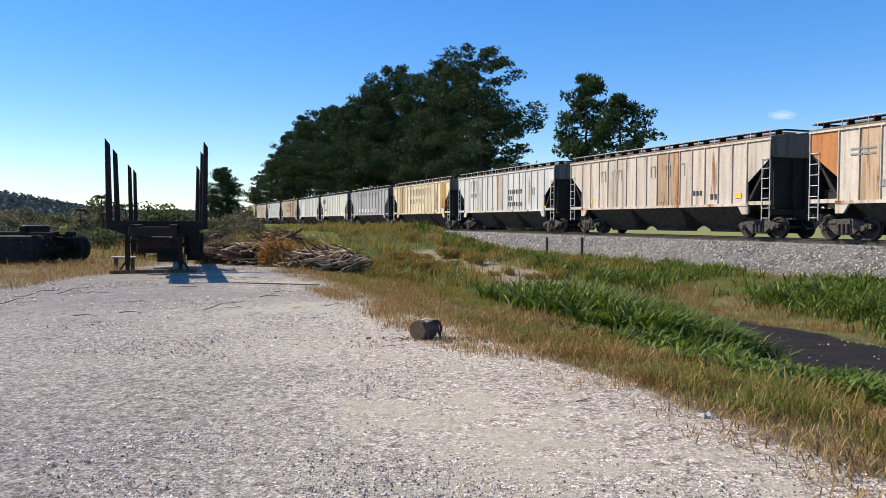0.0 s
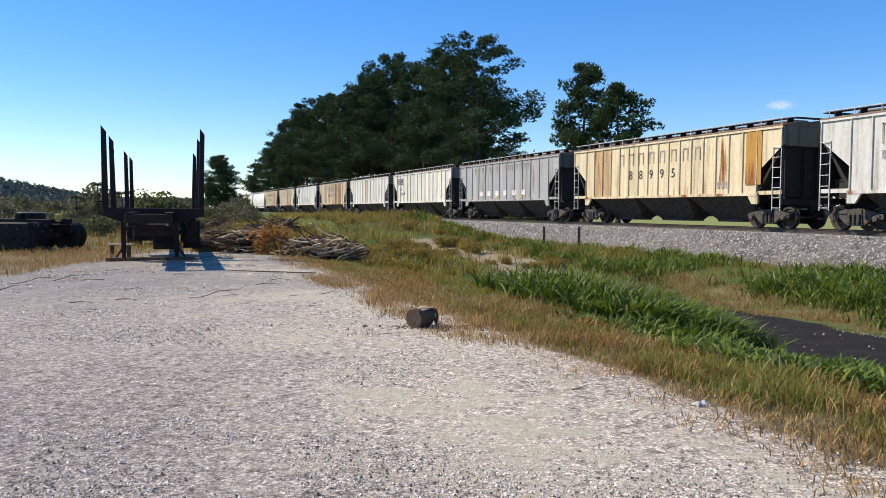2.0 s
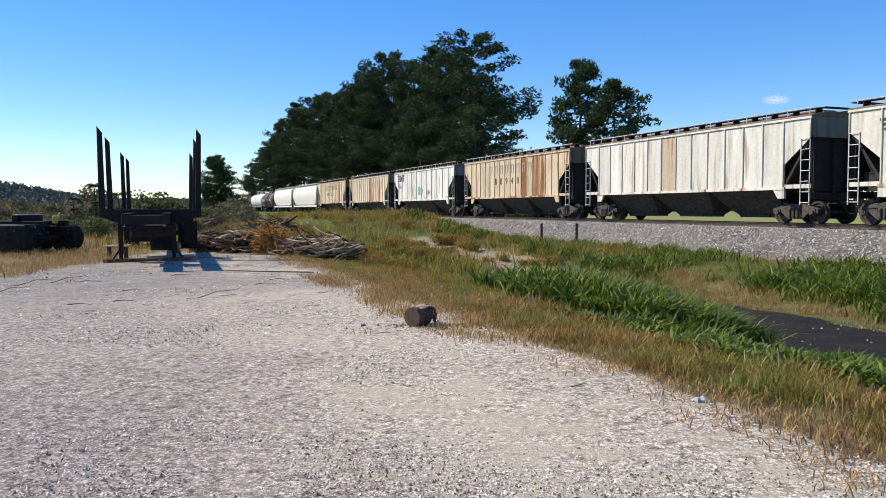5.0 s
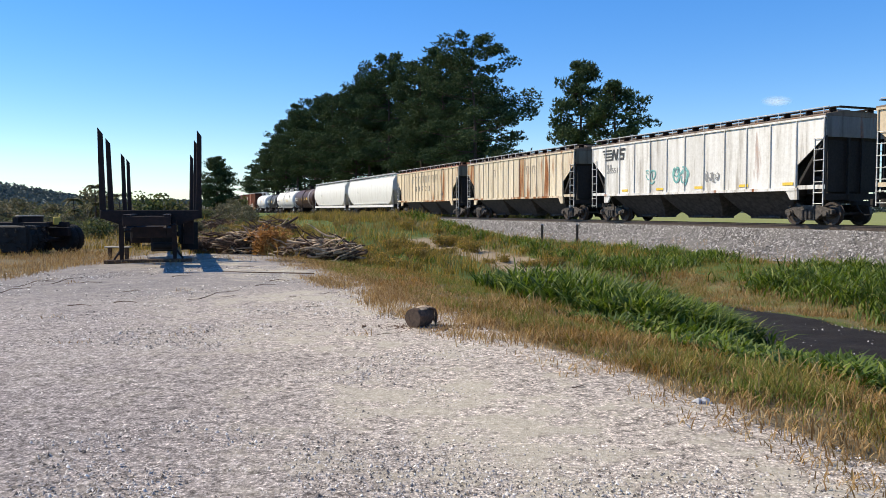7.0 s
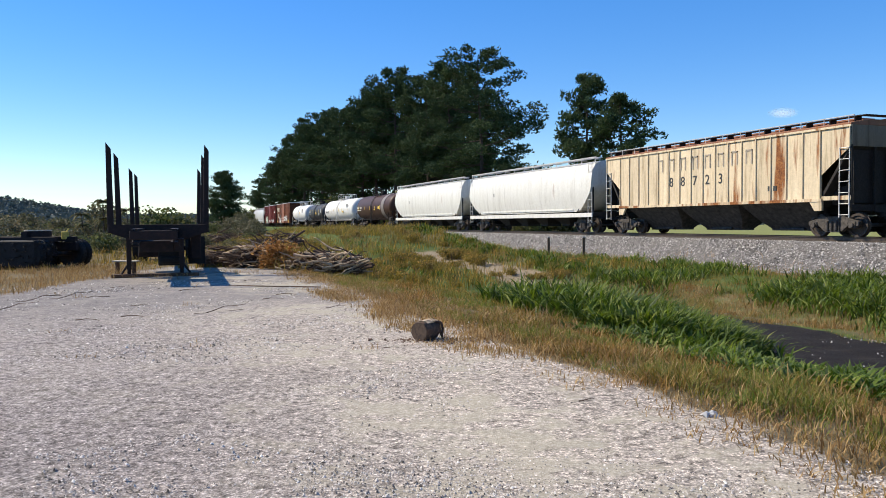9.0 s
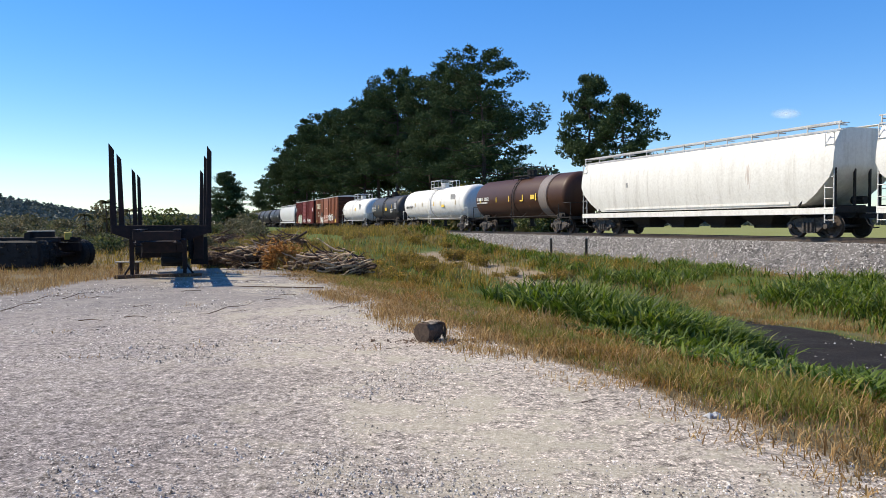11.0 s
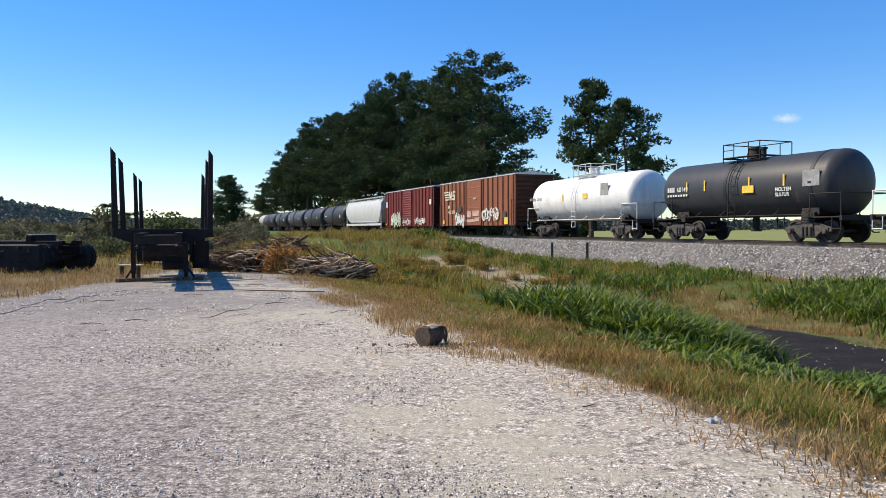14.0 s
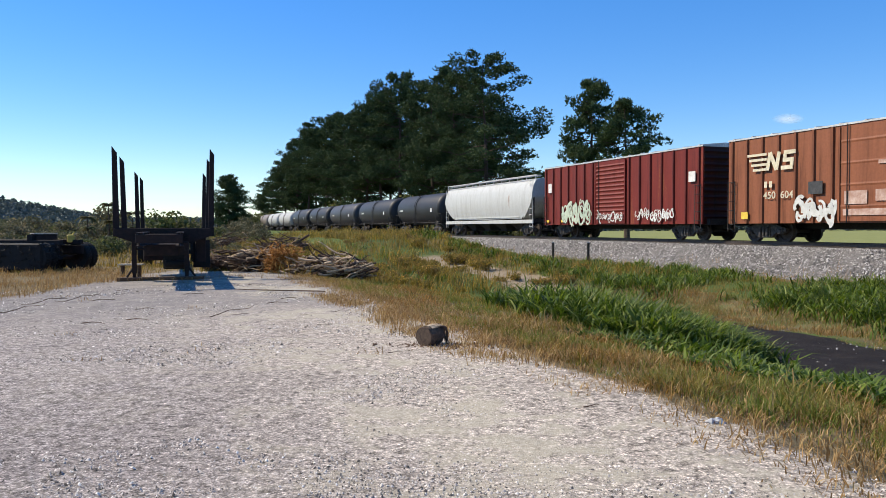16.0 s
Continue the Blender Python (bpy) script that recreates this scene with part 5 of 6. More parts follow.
def pine_meshes(seed, tall=24.0, radius=5.2, crown_from=0.34, limbs=80, lean=0.0, long_limb=False):
    r = random.Random(seed)
    wood = Geo()
    top = Vector((r.uniform(-0.8, 0.8) + lean, r.uniform(-0.8, 0.8), tall))
    spine = [Vector((top.x * (i / 8) ** 1.5 + r.uniform(-0.12, 0.12), top.y * (i / 8) ** 1.5, tall * i / 8)) for i in range(9)]
    for i in range(8):
        wood.rod(spine[i], spine[i + 1], 0.34 * (1 - i / 8.6), 0.34 * (1 - (i + 1) / 8.6), 7)
    cs, rad = [], []
    for i in range(limbs):
        u = crown_from + (1 - crown_from) * (i + r.random()) / limbs
        k = (u - crown_from) / (1 - crown_from)
        base = spine[0].lerp(spine[8], u)
        base.x = top.x * u ** 1.5
        base.y = top.y * u ** 1.5
        reach = radius * (0.35 + 0.95 * math.sin(math.pi * min(1, 0.22 + 0.70 * k)) - 0.25 * k) * r.uniform(0.55, 1.12)
        if r.random() < 0.12:
            reach *= 1.18
        a = r.uniform(0, 2 * math.pi)
        rise = reach * (r.uniform(-0.10, 0.22) + 0.32 * k * k)
        if long_limb and i in (int(limbs * 0.34), int(limbs * 0.37), int(limbs * 0.45)):
            a, reach, rise = r.uniform(-0.2, 0.25), radius * 1.22, 1.2
        tip = base + Vector((math.cos(a) * reach, math.sin(a) * reach, rise))
        bend = base.lerp(tip, 0.5) + Vector((0, 0, -0.15 * reach * r.random()))
        wood.rod(base, bend, 0.085 * (1.2 - k), 0.055 * (1.2 - k), 5).rod(bend, tip, 0.055 * (1.2 - k), 0.02, 4)
        wood.rod(base.lerp(tip, 0.6), base.lerp(tip, 0.95) + Vector((0, 0, 0.35)), 0.03, 0.012, 4)
        for q in (0.42, 0.68, 0.88, 1.0):
            size = (0.50 + 0.125 * reach) * r.uniform(0.75, 1.2)
            centre = base.lerp(tip, q) + Vector((r.uniform(-0.4, 0.4), r.uniform(-0.4, 0.4), r.uniform(-0.1, 0.35)))
            for j in range(int(8 + size * size * 24)):
                d = Vector((r.gauss(0, 1), r.gauss(0, 1), r.gauss(0, 1))).normalized() * size * (0.35 + 0.65 * r.random() ** 0.5)
                cs.append(centre + Vector((d.x, d.y, 0.2 * size + d.z * 0.64)))
                rad.append(r.uniform(0.26, 0.46))
    v, f = spikes(np.array([tuple(p) for p in cs]), np.array(rad), 6, 0.20, 0.35, 0.85)
    return wood.mesh("trunk", BARK, True), raw_mesh("crown", v, f, NEEDLES)


PINES = [pine_meshes(1, long_limb=True, radius=5.3, crown_from=0.32, limbs=58), pine_meshes(2, radius=4.8, limbs=66), pine_meshes(3, radius=5.2, crown_from=0.25, limbs=74), pine_meshes(4, radius=4.4, crown_from=0.38, limbs=58, lean=1.2),
         pine_meshes(5, tall=16, radius=2.7, crown_from=0.46, limbs=40),
         pine_meshes(6, tall=16, radius=4.2, crown_from=0.12, limbs=130)]


def by_view(x, n):
    k = (x - 784) / 1351
    y = n / (CT * k + ST)
    return k * y, y


def pine(x, y_top, n, kind, turn, label, group, spread=1.0):
    px, py = by_view(x, n)
    tall = ((393 - y_top) / 1351 * py + 1.9) * 0.95
    tree = tagged(new("pine_tree"), label, "tree", group)
    base = 16.0 if kind >= 4 else 24.0
    s, m = sn(px, py)
    tree.location = (px, py, float(height(s, m)) - 0.15)
    tree.rotation_euler = (0, 0, turn)
    k = tall / base
    tree.scale = (k * spread, k * spread, k)
    part("trunk", PINES[kind][0], tree)
    part("crown", PINES[kind][1], tree)


GROVE = [(852, 80, 40, 0, 0.0), (800, 108, 43, 1, 2.2), (757, 132, 41, 2, 0.7), (698, 120, 41, 1, 4.0), (664, 142, 42, 3, 2.9), (640, 166, 40, 2, 5.0), (600, 184, 39, 1, 1.0),
         (566, 194, 38, 2, 3.3), (536, 206, 36, 3, 0.2), (516, 236, 35, 2, 2.0), (495, 269, 33, 1, 4.4), (472, 298, 32, 2, 5.5), (456, 310, 31, 1, 0.4),
         (872, 190, 52, 2, 3.0), (826, 128, 51, 3, 5.2), (780, 150, 52, 2, 1.7), (728, 150, 50, 2, 0.1), (682, 165, 48, 1, 3.7), (622, 190, 46, 2, 2.4), (585, 206, 44, 3, 4.9), (550, 225, 42, 2, 0.9), (512, 262, 39, 1, 2.6)]
for i, row in enumerate(GROVE):
    pine(*row, "tall dark green pine in a dense grove beyond the track", "pine grove", 1.0 if i else 1.12)
pine(1036, 130, 45, 4, 0.6, "open-crowned pine beyond the railway field", "pair of pines", 0.88)
pine(1100, 168, 46, 4, 2.6, "lower spreading pine beyond the railway field", "pair of pines", 1.15)
pine(394, 312, 11.0, 5, 1.0, "lone dark pine beyond the scrub", "", 1.05)


def bush_mesh(seed, wide, tall, count, size, mat, ragged=0.35):
    r = np.random.default_rng(seed)
    lobes = 9
    c = np.stack([r.uniform(-wide * 0.42, wide * 0.42, lobes), r.uniform(-wide * 0.3, wide * 0.3, lobes), r.uniform(0.25, 0.62, lobes) * tall], -1)
    rad = r.uniform(0.26, 0.42, lobes) * min(wide, tall * 1.3)
    k = r.integers(0, lobes, count)
    d = r.normal(size=(count, 3))
    d /= np.linalg.norm(d, axis=1)[:, None]
    p = c[k] + d * (rad[k] * r.uniform(1 - ragged, 1.1, count))[:, None] * np.array([1, 1, 0.85])
    p[:, 2] = np.maximum(p[:, 2], 0.04)
    v, f = leaves(p, r.uniform(0.6, 1.3, count) * size)
    return raw_mesh("foliage", v, f, mat)


def stems_mesh(seed, wide, tall):
    r = random.Random(seed)
    g = Geo()
    for i in range(7):
        a = Vector((r.uniform(-0.2, 0.2) * wide, r.uniform(-0.2, 0.2) * wide, -0.1))
        g.rod(a, a + Vector((r.uniform(-0.25, 0.25) * wide, r.uniform(-0.2, 0.2) * wide, tall * r.uniform(0.5, 0.85))), 0.04, 0.012, 5)
    return g.mesh("stem", BARK)


BUSHES = [(bush_mesh(11, 4.0, 3.0, 1500, 0.33, LEAF_GREEN), stems_mesh(1, 4, 3)), (bush_mesh(12, 4.6, 2.4, 1400, 0.30, LEAF_DRAB), stems_mesh(2, 4.6, 2.4)),
          (bush_mesh(13, 3.2, 3.6, 1400, 0.31, LEAF_DRAB, 0.6), stems_mesh(3, 3.2, 3.6)), (bush_mesh(14, 6.0, 6.5, 2600, 0.48, LEAF_GREEN), stems_mesh(4, 6, 6.5)),
          (bush_mesh(15, 4.0, 2.6, 1300, 0.28, WEEDS, 0.6), stems_mesh(5, 4, 2.6))]


def bush(x, y, kind, scale, label, group, turn=None):
    b = tagged(new("shrub"), label, "shrub", group)
    s, n = sn(x, y)
    b.location, b.rotation_euler = (x, y, float(height(s, n)) - 0.1), (0, 0, random.uniform(0, 6.28) if turn is None else turn)
    b.scale = (scale * random.uniform(0.9, 1.15), scale, scale * random.uniform(0.85, 1.1))
    part("foliage", BUSHES[kind][0], b)
    part("stem", BUSHES[kind][1], b)


random.seed(5)
LABELS = ["leafy green shrub in the scrub beyond the lot", "drab brownish-green shrub in the scrub", "sparse olive shrub in the scrub beyond the lot", "green understorey tree at the grove's foot"]
for i in range(74):
    d = 42 + 70 * random.random()
    px = random.uniform(-120, 455)
    k = random.choice([0, 1, 1, 2, 2])
    x = (px - 784) / 1351 * d
    if sn(x, d)[1] < 16:
        bush(x, d, k, random.uniform(0.36, 0.62) * (0.8 + d / 220), LABELS[k], "scrub beyond the lot")
for i in range(84):
    d = 31 + 24 * random.random()
    px = random.uniform(-60, 470)
    k = random.choice([0, 1, 2, 2])
    x = (px - 784) / 1351 * d
    if not (-17 < x < -6 and d < 38 and sn(x, d)[1] > -6):
        bush(x, d, k, random.uniform(0.2, 0.42), LABELS[k], "scrub beyond the lot")
for i in range(95):
    s, n = 25 + 37 * random.random() ** 1.3, random.uniform(5, 17)
    p = at(s, n)
    bush(p.x, p.y, random.choice([4, 4]), random.uniform(0.12, 0.27), "low leafy weed bush on the mound", "bushes on the mound")
for px, d, sc in ((185, 60, 0.95), (290, 70, 1.05), (325, 75, 0.95), (262, 80, 0.8), (445, 190, 1.6), (458, 200, 1.7), (430, 160, 0.9), (20, 90, 0.8), (60, 85, 0.7)):
    bush((px - 784) / 1351 * d, d, 0 if sc > 1 else 2, sc, LABELS[0], "scrub beyond the lot")
for i in range(22):
    px = random.uniform(500, 965)
    x, y = by_view(px, random.uniform(35, 44))
    bush(x, y, 3, random.uniform(0.7, 1.15) * (0.8 if px > 850 else 1.1), LABELS[3], "grove understorey")
for px, n, sc in ((905, 43, 1.55), (938, 44, 1.5), (962, 46, 1.1), (1005, 47, 0.85), (870, 42, 1.3)):
    x, y = by_view(px, n)
    bush(x, y, 3, sc, LABELS[3], "grove understorey")


for px, n, sc in ((1116, 30.2, 0.24), (1204, 30.0, 0.27), (1290, 30.4, 0.2)):
    x, y = by_view(px, n)
    bush(x, y, 0, sc, "small green bush beyond the rails", "bushes beyond the rails")


# -- the wooded ridge and far woods --
def far_woods():
    r = np.random.default_rng(3)
    pts = []
    for i in range(22000):
        a = r.uniform(-0.75, -0.20)
        u = (a + 0.75) / 0.55
        crest = 44 * max(0.0, 1 - abs(u - 0.22) / 0.42) ** 1.2 + 7
        d = r.uniform(500, 760)
        h = crest * (d - 480) / 280 * r.uniform(0.55, 1.0) ** 0.5
        pts.append((math.tan(a) * d, d, h + r.uniform(-2, 5)))
    p = np.array(pts)
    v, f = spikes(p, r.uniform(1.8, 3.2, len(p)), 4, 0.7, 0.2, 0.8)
    tagged(new("wooded_ridge", raw_mesh("wooded_ridge", v, f, HAZED_LEAF)), "distant low ridge covered in autumn woods", "woods", kind="stuff")
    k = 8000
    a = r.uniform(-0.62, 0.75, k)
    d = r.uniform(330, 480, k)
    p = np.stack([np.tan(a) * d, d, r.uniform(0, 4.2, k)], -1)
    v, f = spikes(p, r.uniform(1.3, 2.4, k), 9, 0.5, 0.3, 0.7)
    tagged(new("far_tree_line", raw_mesh("far_tree_line", v, f, HAZED_LEAF)), "far line of dark green trees across the fields", "woods", kind="stuff")


far_woods()


# -- grasses --
def blades(s, n, tall, width, bend, sink=0.02):
    k = len(s)
    base = np.stack([n * CT - s * ST, n * ST + s * CT, height(s, n) - sink], -1)
    a = rng.uniform(0, 2 * math.pi, k)
    lean = np.stack([np.cos(a), np.sin(a), np.zeros(k)], -1)
    side = np.stack([-np.sin(a), np.cos(a), np.zeros(k)], -1)
    tw = rng.uniform(-0.9, 0.9, (k, 1))
    side = side * np.cos(tw) + lean * np.sin(tw)
    rows = []
    for u, w in ((0.0, 0.7), (0.4, 1.0), (0.75, 0.7)):
        c = base + lean * (tall * bend * u * u)[:, None] + np.array([0, 0, 1.0]) * (tall * (u - 0.35 * bend * u * u))[:, None]
        rows += [c - side * (width * w / 2)[:, None], c + side * (width * w / 2)[:, None]]
    rows.append(base + lean * (tall * bend)[:, None] + np.array([0, 0, 1.0]) * (tall * (1 - 0.45 * bend))[:, None])
    v = np.stack(rows, 1).reshape(-1, 3)
    f = np.array([[0, 1, 3], [0, 3, 2], [2, 3, 5], [2, 5, 4], [4, 5, 6]])
    return v, (f[None] + 7 * np.arange(k)[:, None, None]).reshape(-1, 3)


def tufts(s_lo, s_hi, n_lo, n_hi, count, spread, per, near=1.0, keep=None):
    """Clustered places: s, n."""
    cs = s_lo + (s_hi - s_lo) * rng.random(count) ** near
    cn = rng.uniform(n_lo, n_hi, count)
    if keep is not None:
        ok = keep(cs, cn)
        cs, cn = cs[ok], cn[ok]
    s = np.repeat(cs, per) + rng.normal(0, spread, len(cs) * per)
    n = np.repeat(cn, per) + rng.normal(0, spread, len(cs) * per)
    return s, n


def patchy(size, seed, level):
    return lambda s, n: rough_noise(s, n, size, seed) > level


def grass(name, label, mat, sn_pairs, tall, width, bend, shape=None):
    vs, fs, k = [], [], 0
    for (s, n), (t0, t1) in zip(sn_pairs, tall):
        m = len(s)
        lush = np.clip(0.95 + 0.9 * rough_noise(s, n, 0.9, 17), 0.5, 1.5) if t1 < 0.8 else shape(s, n)
        v, f = blades(s, n, rng.uniform(t0, t1, m) * lush, rng.uniform(0.6, 1.3, m) * width, rng.uniform(*bend, m))
        vs.append(v)
        fs.append(f + k)
        k += len(v)
    tagged(new(name, raw_mesh(name, np.concatenate(vs), np.concatenate(fs), mat)), label, "grass", kind="stuff")


def off_path(s, n):
    return ~((s > 20) & (s < 37) & (abs(n - path_line(s)) < 1.15 + 0.25 * np.sin(s))) | (rng.random(len(s)) < 0.10)


def far_bank(s, n):
    bare = (s > 17.2 + 0.3 * (n - 15)) & (s < 20.4 + 0.45 * (n - 15)) & (rng.random(len(s)) < 0.93)
    return off_path(s, n) & ~bare & (rough_noise(s, n, 3.5, 2) > -0.30)


def clump_height(s, n):
    return np.clip(0.42 + 0.56 * (s - 8.2) / 4.5, 0.40, 0.96) * np.clip(1.0 - (s - 14.0) / 7.0, 0.55, 1.0)


def clump_edge(s, n):
    return (n > 6.6 + 0.04 * s + 0.5 * np.sin(s * 0.9)) & (n < 10.2) & (s < 16.8) & (s > 8.6 + 0.5 * (n - 7))


grass("tall_grass", "tall broad-leaved green grass on the ditch bank", TALL_GRASS,
      [tufts(8, 25, 6.4, 11.0, 900, 0.16, 22, 1.2, clump_edge), tufts(10, 16.3, 7.4, 10.0, 400, 0.16, 22, 1.2), tufts(3, 9, 7.0, 8.6, 420, 0.12, 18), tufts(9, 45, 14.8, 21.4, 3000, 0.2, 15, 1.2, far_bank), tufts(6, 17, 15.6, 21.2, 900, 0.2, 16),
       tufts(5.2, 10.5, 6.3, 8.6, 460, 0.13, 18), tufts(26, 40, 8, 11.3, 110, 0.2, 14, 1, patchy(2, 4, 0.0))],
      [(0.45, 0.95), (0.6, 1.12), (0.07, 0.20), (0.2, 0.5), (0.25, 0.6), (0.14, 0.34), (0.2, 0.4)], 0.040, (0.3, 1.1), clump_height)
grass("bank_grass", "brownish green grass on the bank beside the lot", BANK_GRASS,
      [tufts(0.5, 27, 4.3, 8.2, 6200, 0.10, 10, 1.35, patchy(1.6, 31, -0.42)), tufts(1.5, 10, 4.3, 8.4, 2600, 0.08, 13, 1, patchy(1.2, 32, -0.25)), tufts(-8, 1.5, 4.3, 9.0, 1300, 0.1, 12), tufts(8, 45, 14.7, 22.0, 2200, 0.16, 8, 1.2, lambda s, n: off_path(s, n)), tufts(6, 24, 13.9, 16.4, 1500, 0.14, 10, 1, off_path), tufts(16, 25, 14.5, 21.5, 700, 0.14, 9, 1, off_path)],
      [(0.06, 0.22), (0.06, 0.24), (0.07, 0.24), (0.12, 0.34), (0.06, 0.2), (0.08, 0.24)], 0.0075, (0.2, 1.1))
grass("dry_grass", "dry straw-coloured grass along the edge of the gravel", DRY_GRASS,
      [tufts(0.5, 26, 4.0, 5.6, 1500, 0.14, 10, 1.3), tufts(0.5, 26, 3.5, 5.7, 3600, 0.12, 9, 1.2, patchy(1.5, 6, -0.03)), tufts(14, 29, -12, -0.5, 3000, 0.15, 10, 1, lambda s, n: (n < -6.2 + (s - 9) * 0.36) & (rough_noise(s, n, 2.5, 7) > -0.35)), tufts(22, 30, -1, 5, 240, 0.14, 9, 1, patchy(1.5, 8, -0.1)),
       tufts(4, 26, -3.5, 3.8, 14, 0.10, 14), tufts(6, 60, 20.8, 22.6, 420, 0.16, 8), tufts(2, 12, 4.6, 7.0, 300, 0.08, 9), tufts(8, 40, 14.6, 17.2, 260, 0.16, 9, 1.2), tufts(6, 22, 13.9, 16.0, 900, 0.12, 10, 1, off_path), tufts(7, 17, 3.3, 5.0, 1500, 0.13, 10, 1, patchy(1.1, 44, -0.2))],
      [(0.05, 0.17), (0.03, 0.13), (0.12, 0.32), (0.08, 0.2), (0.04, 0.14), (0.15, 0.4), (0.1, 0.3), (0.15, 0.4), (0.06, 0.22), (0.05, 0.18)], 0.009, (0.2, 0.95))
grass("weeds", "olive and tan weeds over the mound and scrub", WEEDS,
      [tufts(24, 70, 3.6, 20, 5000, 0.22, 9, 1.15, lambda s, n: off_path(s, n) & (rough_noise(s, n, 2.2, 12) > -0.35)), tufts(27, 62, -28, 4.5, 2400, 0.25, 8, 1.15, lambda s, n: (s > 31.5 + 0.5 * np.sin(n)) | (n < -7.5)), tufts(27, 33, -7, 3, 500, 0.2, 10, 1, patchy(1.6, 15, 0.0))],
      [(0.2, 0.58), (0.2, 0.5), (0.10, 0.24)], 0.020, (0.1, 0.7))

# ---- things on and beside the lot ----
PALE_WOOD = speckled("peeled_branch_wood", (0.24, 0.145, 0.075), (0.60, 0.46, 0.30), 9, 0.85, 0, 0.01)
DARK_WOOD = speckled("weathered_bark", (0.035, 0.021, 0.014), (0.16, 0.095, 0.058), 14, 0.95, 0, 0.015)
END_GRAIN = speckled("sawn_end_grain", (0.05, 0.032, 0.022), (0.13, 0.085, 0.055), 20, 0.9)
BOARD = speckled("sunlit_board", (0.38, 0.33, 0.25), (0.6, 0.53, 0.42), 8, 0.85)
RED_PAINT = speckled("faded_red_paint", (0.30, 0.03, 0.025), (0.5, 0.07, 0.05), 8, 0.6)
YELLOW_PAINT = speckled("faded_yellow_paint", (0.5, 0.34, 0.05), (0.7, 0.5, 0.1), 8, 0.6)
BRUSH_TAN = island_material("dead_brush_leaves", [(0.0, (0.22, 0.09, 0.02)), (0.5, (0.42, 0.20, 0.05)), (1.0, (0.60, 0.34, 0.11))], 0.85, 0.25)
BRUSH_DARK = island_material("dark_brush_twigs", [(0.0, (0.05, 0.03, 0.022)), (0.6, (0.12, 0.075, 0.055)), (1.0, (0.22, 0.15, 0.11))], 0.9, 0.1)
PLASTIC, nt_, bs_ = material("crumpled_clear_plastic", 0.7)
bs_.inputs["Base Color"].default_value = (0.42, 0.42, 0.42, 1)
bump(nt_, bs_, noise_tex(nt_, 60, 4, 0.6), 0.6, 0.01)


def tyre_mesh(r, w):
    n = 28
    prof = [(r * 0.58, -w * 0.42), (r * 0.80, -w / 2), (r * 0.95, -w * 0.48), (r, -w * 0.36), (r, w * 0.36), (r * 0.95, w * 0.48), (r * 0.80, w / 2), (r * 0.58, w * 0.42)]
    g = Geo().loft([[(y, q * math.cos(2 * math.pi * j / n), q * math.sin(2 * math.pi * j / n)) for j in range(n)] for q, y in prof], False)
    for j in range(n):
        a = 2 * math.pi * j / n
        for side in (-0.22, 0.22):
            g.box((side * w, (r + 0.004) * math.cos(a), (r + 0.004) * math.sin(a)), (w * 0.3, 0.05, 0.016), Matrix.Rotation(a + math.pi / 2, 3, "X"))
    return g.mesh("tyre", RUBBER, True)


def rim_mesh(r, w):
    n = 20
    prof = [(0.03, w * 0.1), (r * 0.25, w * 0.22), (r * 0.3, w * 0.1), (r * 0.5, w * 0.05), (r * 0.59, w * 0.43), (r * 0.59, -w * 0.43), (0.03, -w * 0.3)]
    return Geo().loft([[(y, q * math.cos(2 * math.pi * j / n), q * math.sin(2 * math.pi * j / n)) for j in range(n)] for q, y in prof]).mesh("rim", RUSTY, True)


def add_wheel(parent, x, y, r=0.50, w=0.27):
    t = part("tyre", cached(("ty", r, w), tyre_mesh, r, w), parent)
    t.location = (x, y, r)
    part("rim", cached(("ri", r, w), rim_mesh, r, w), t)


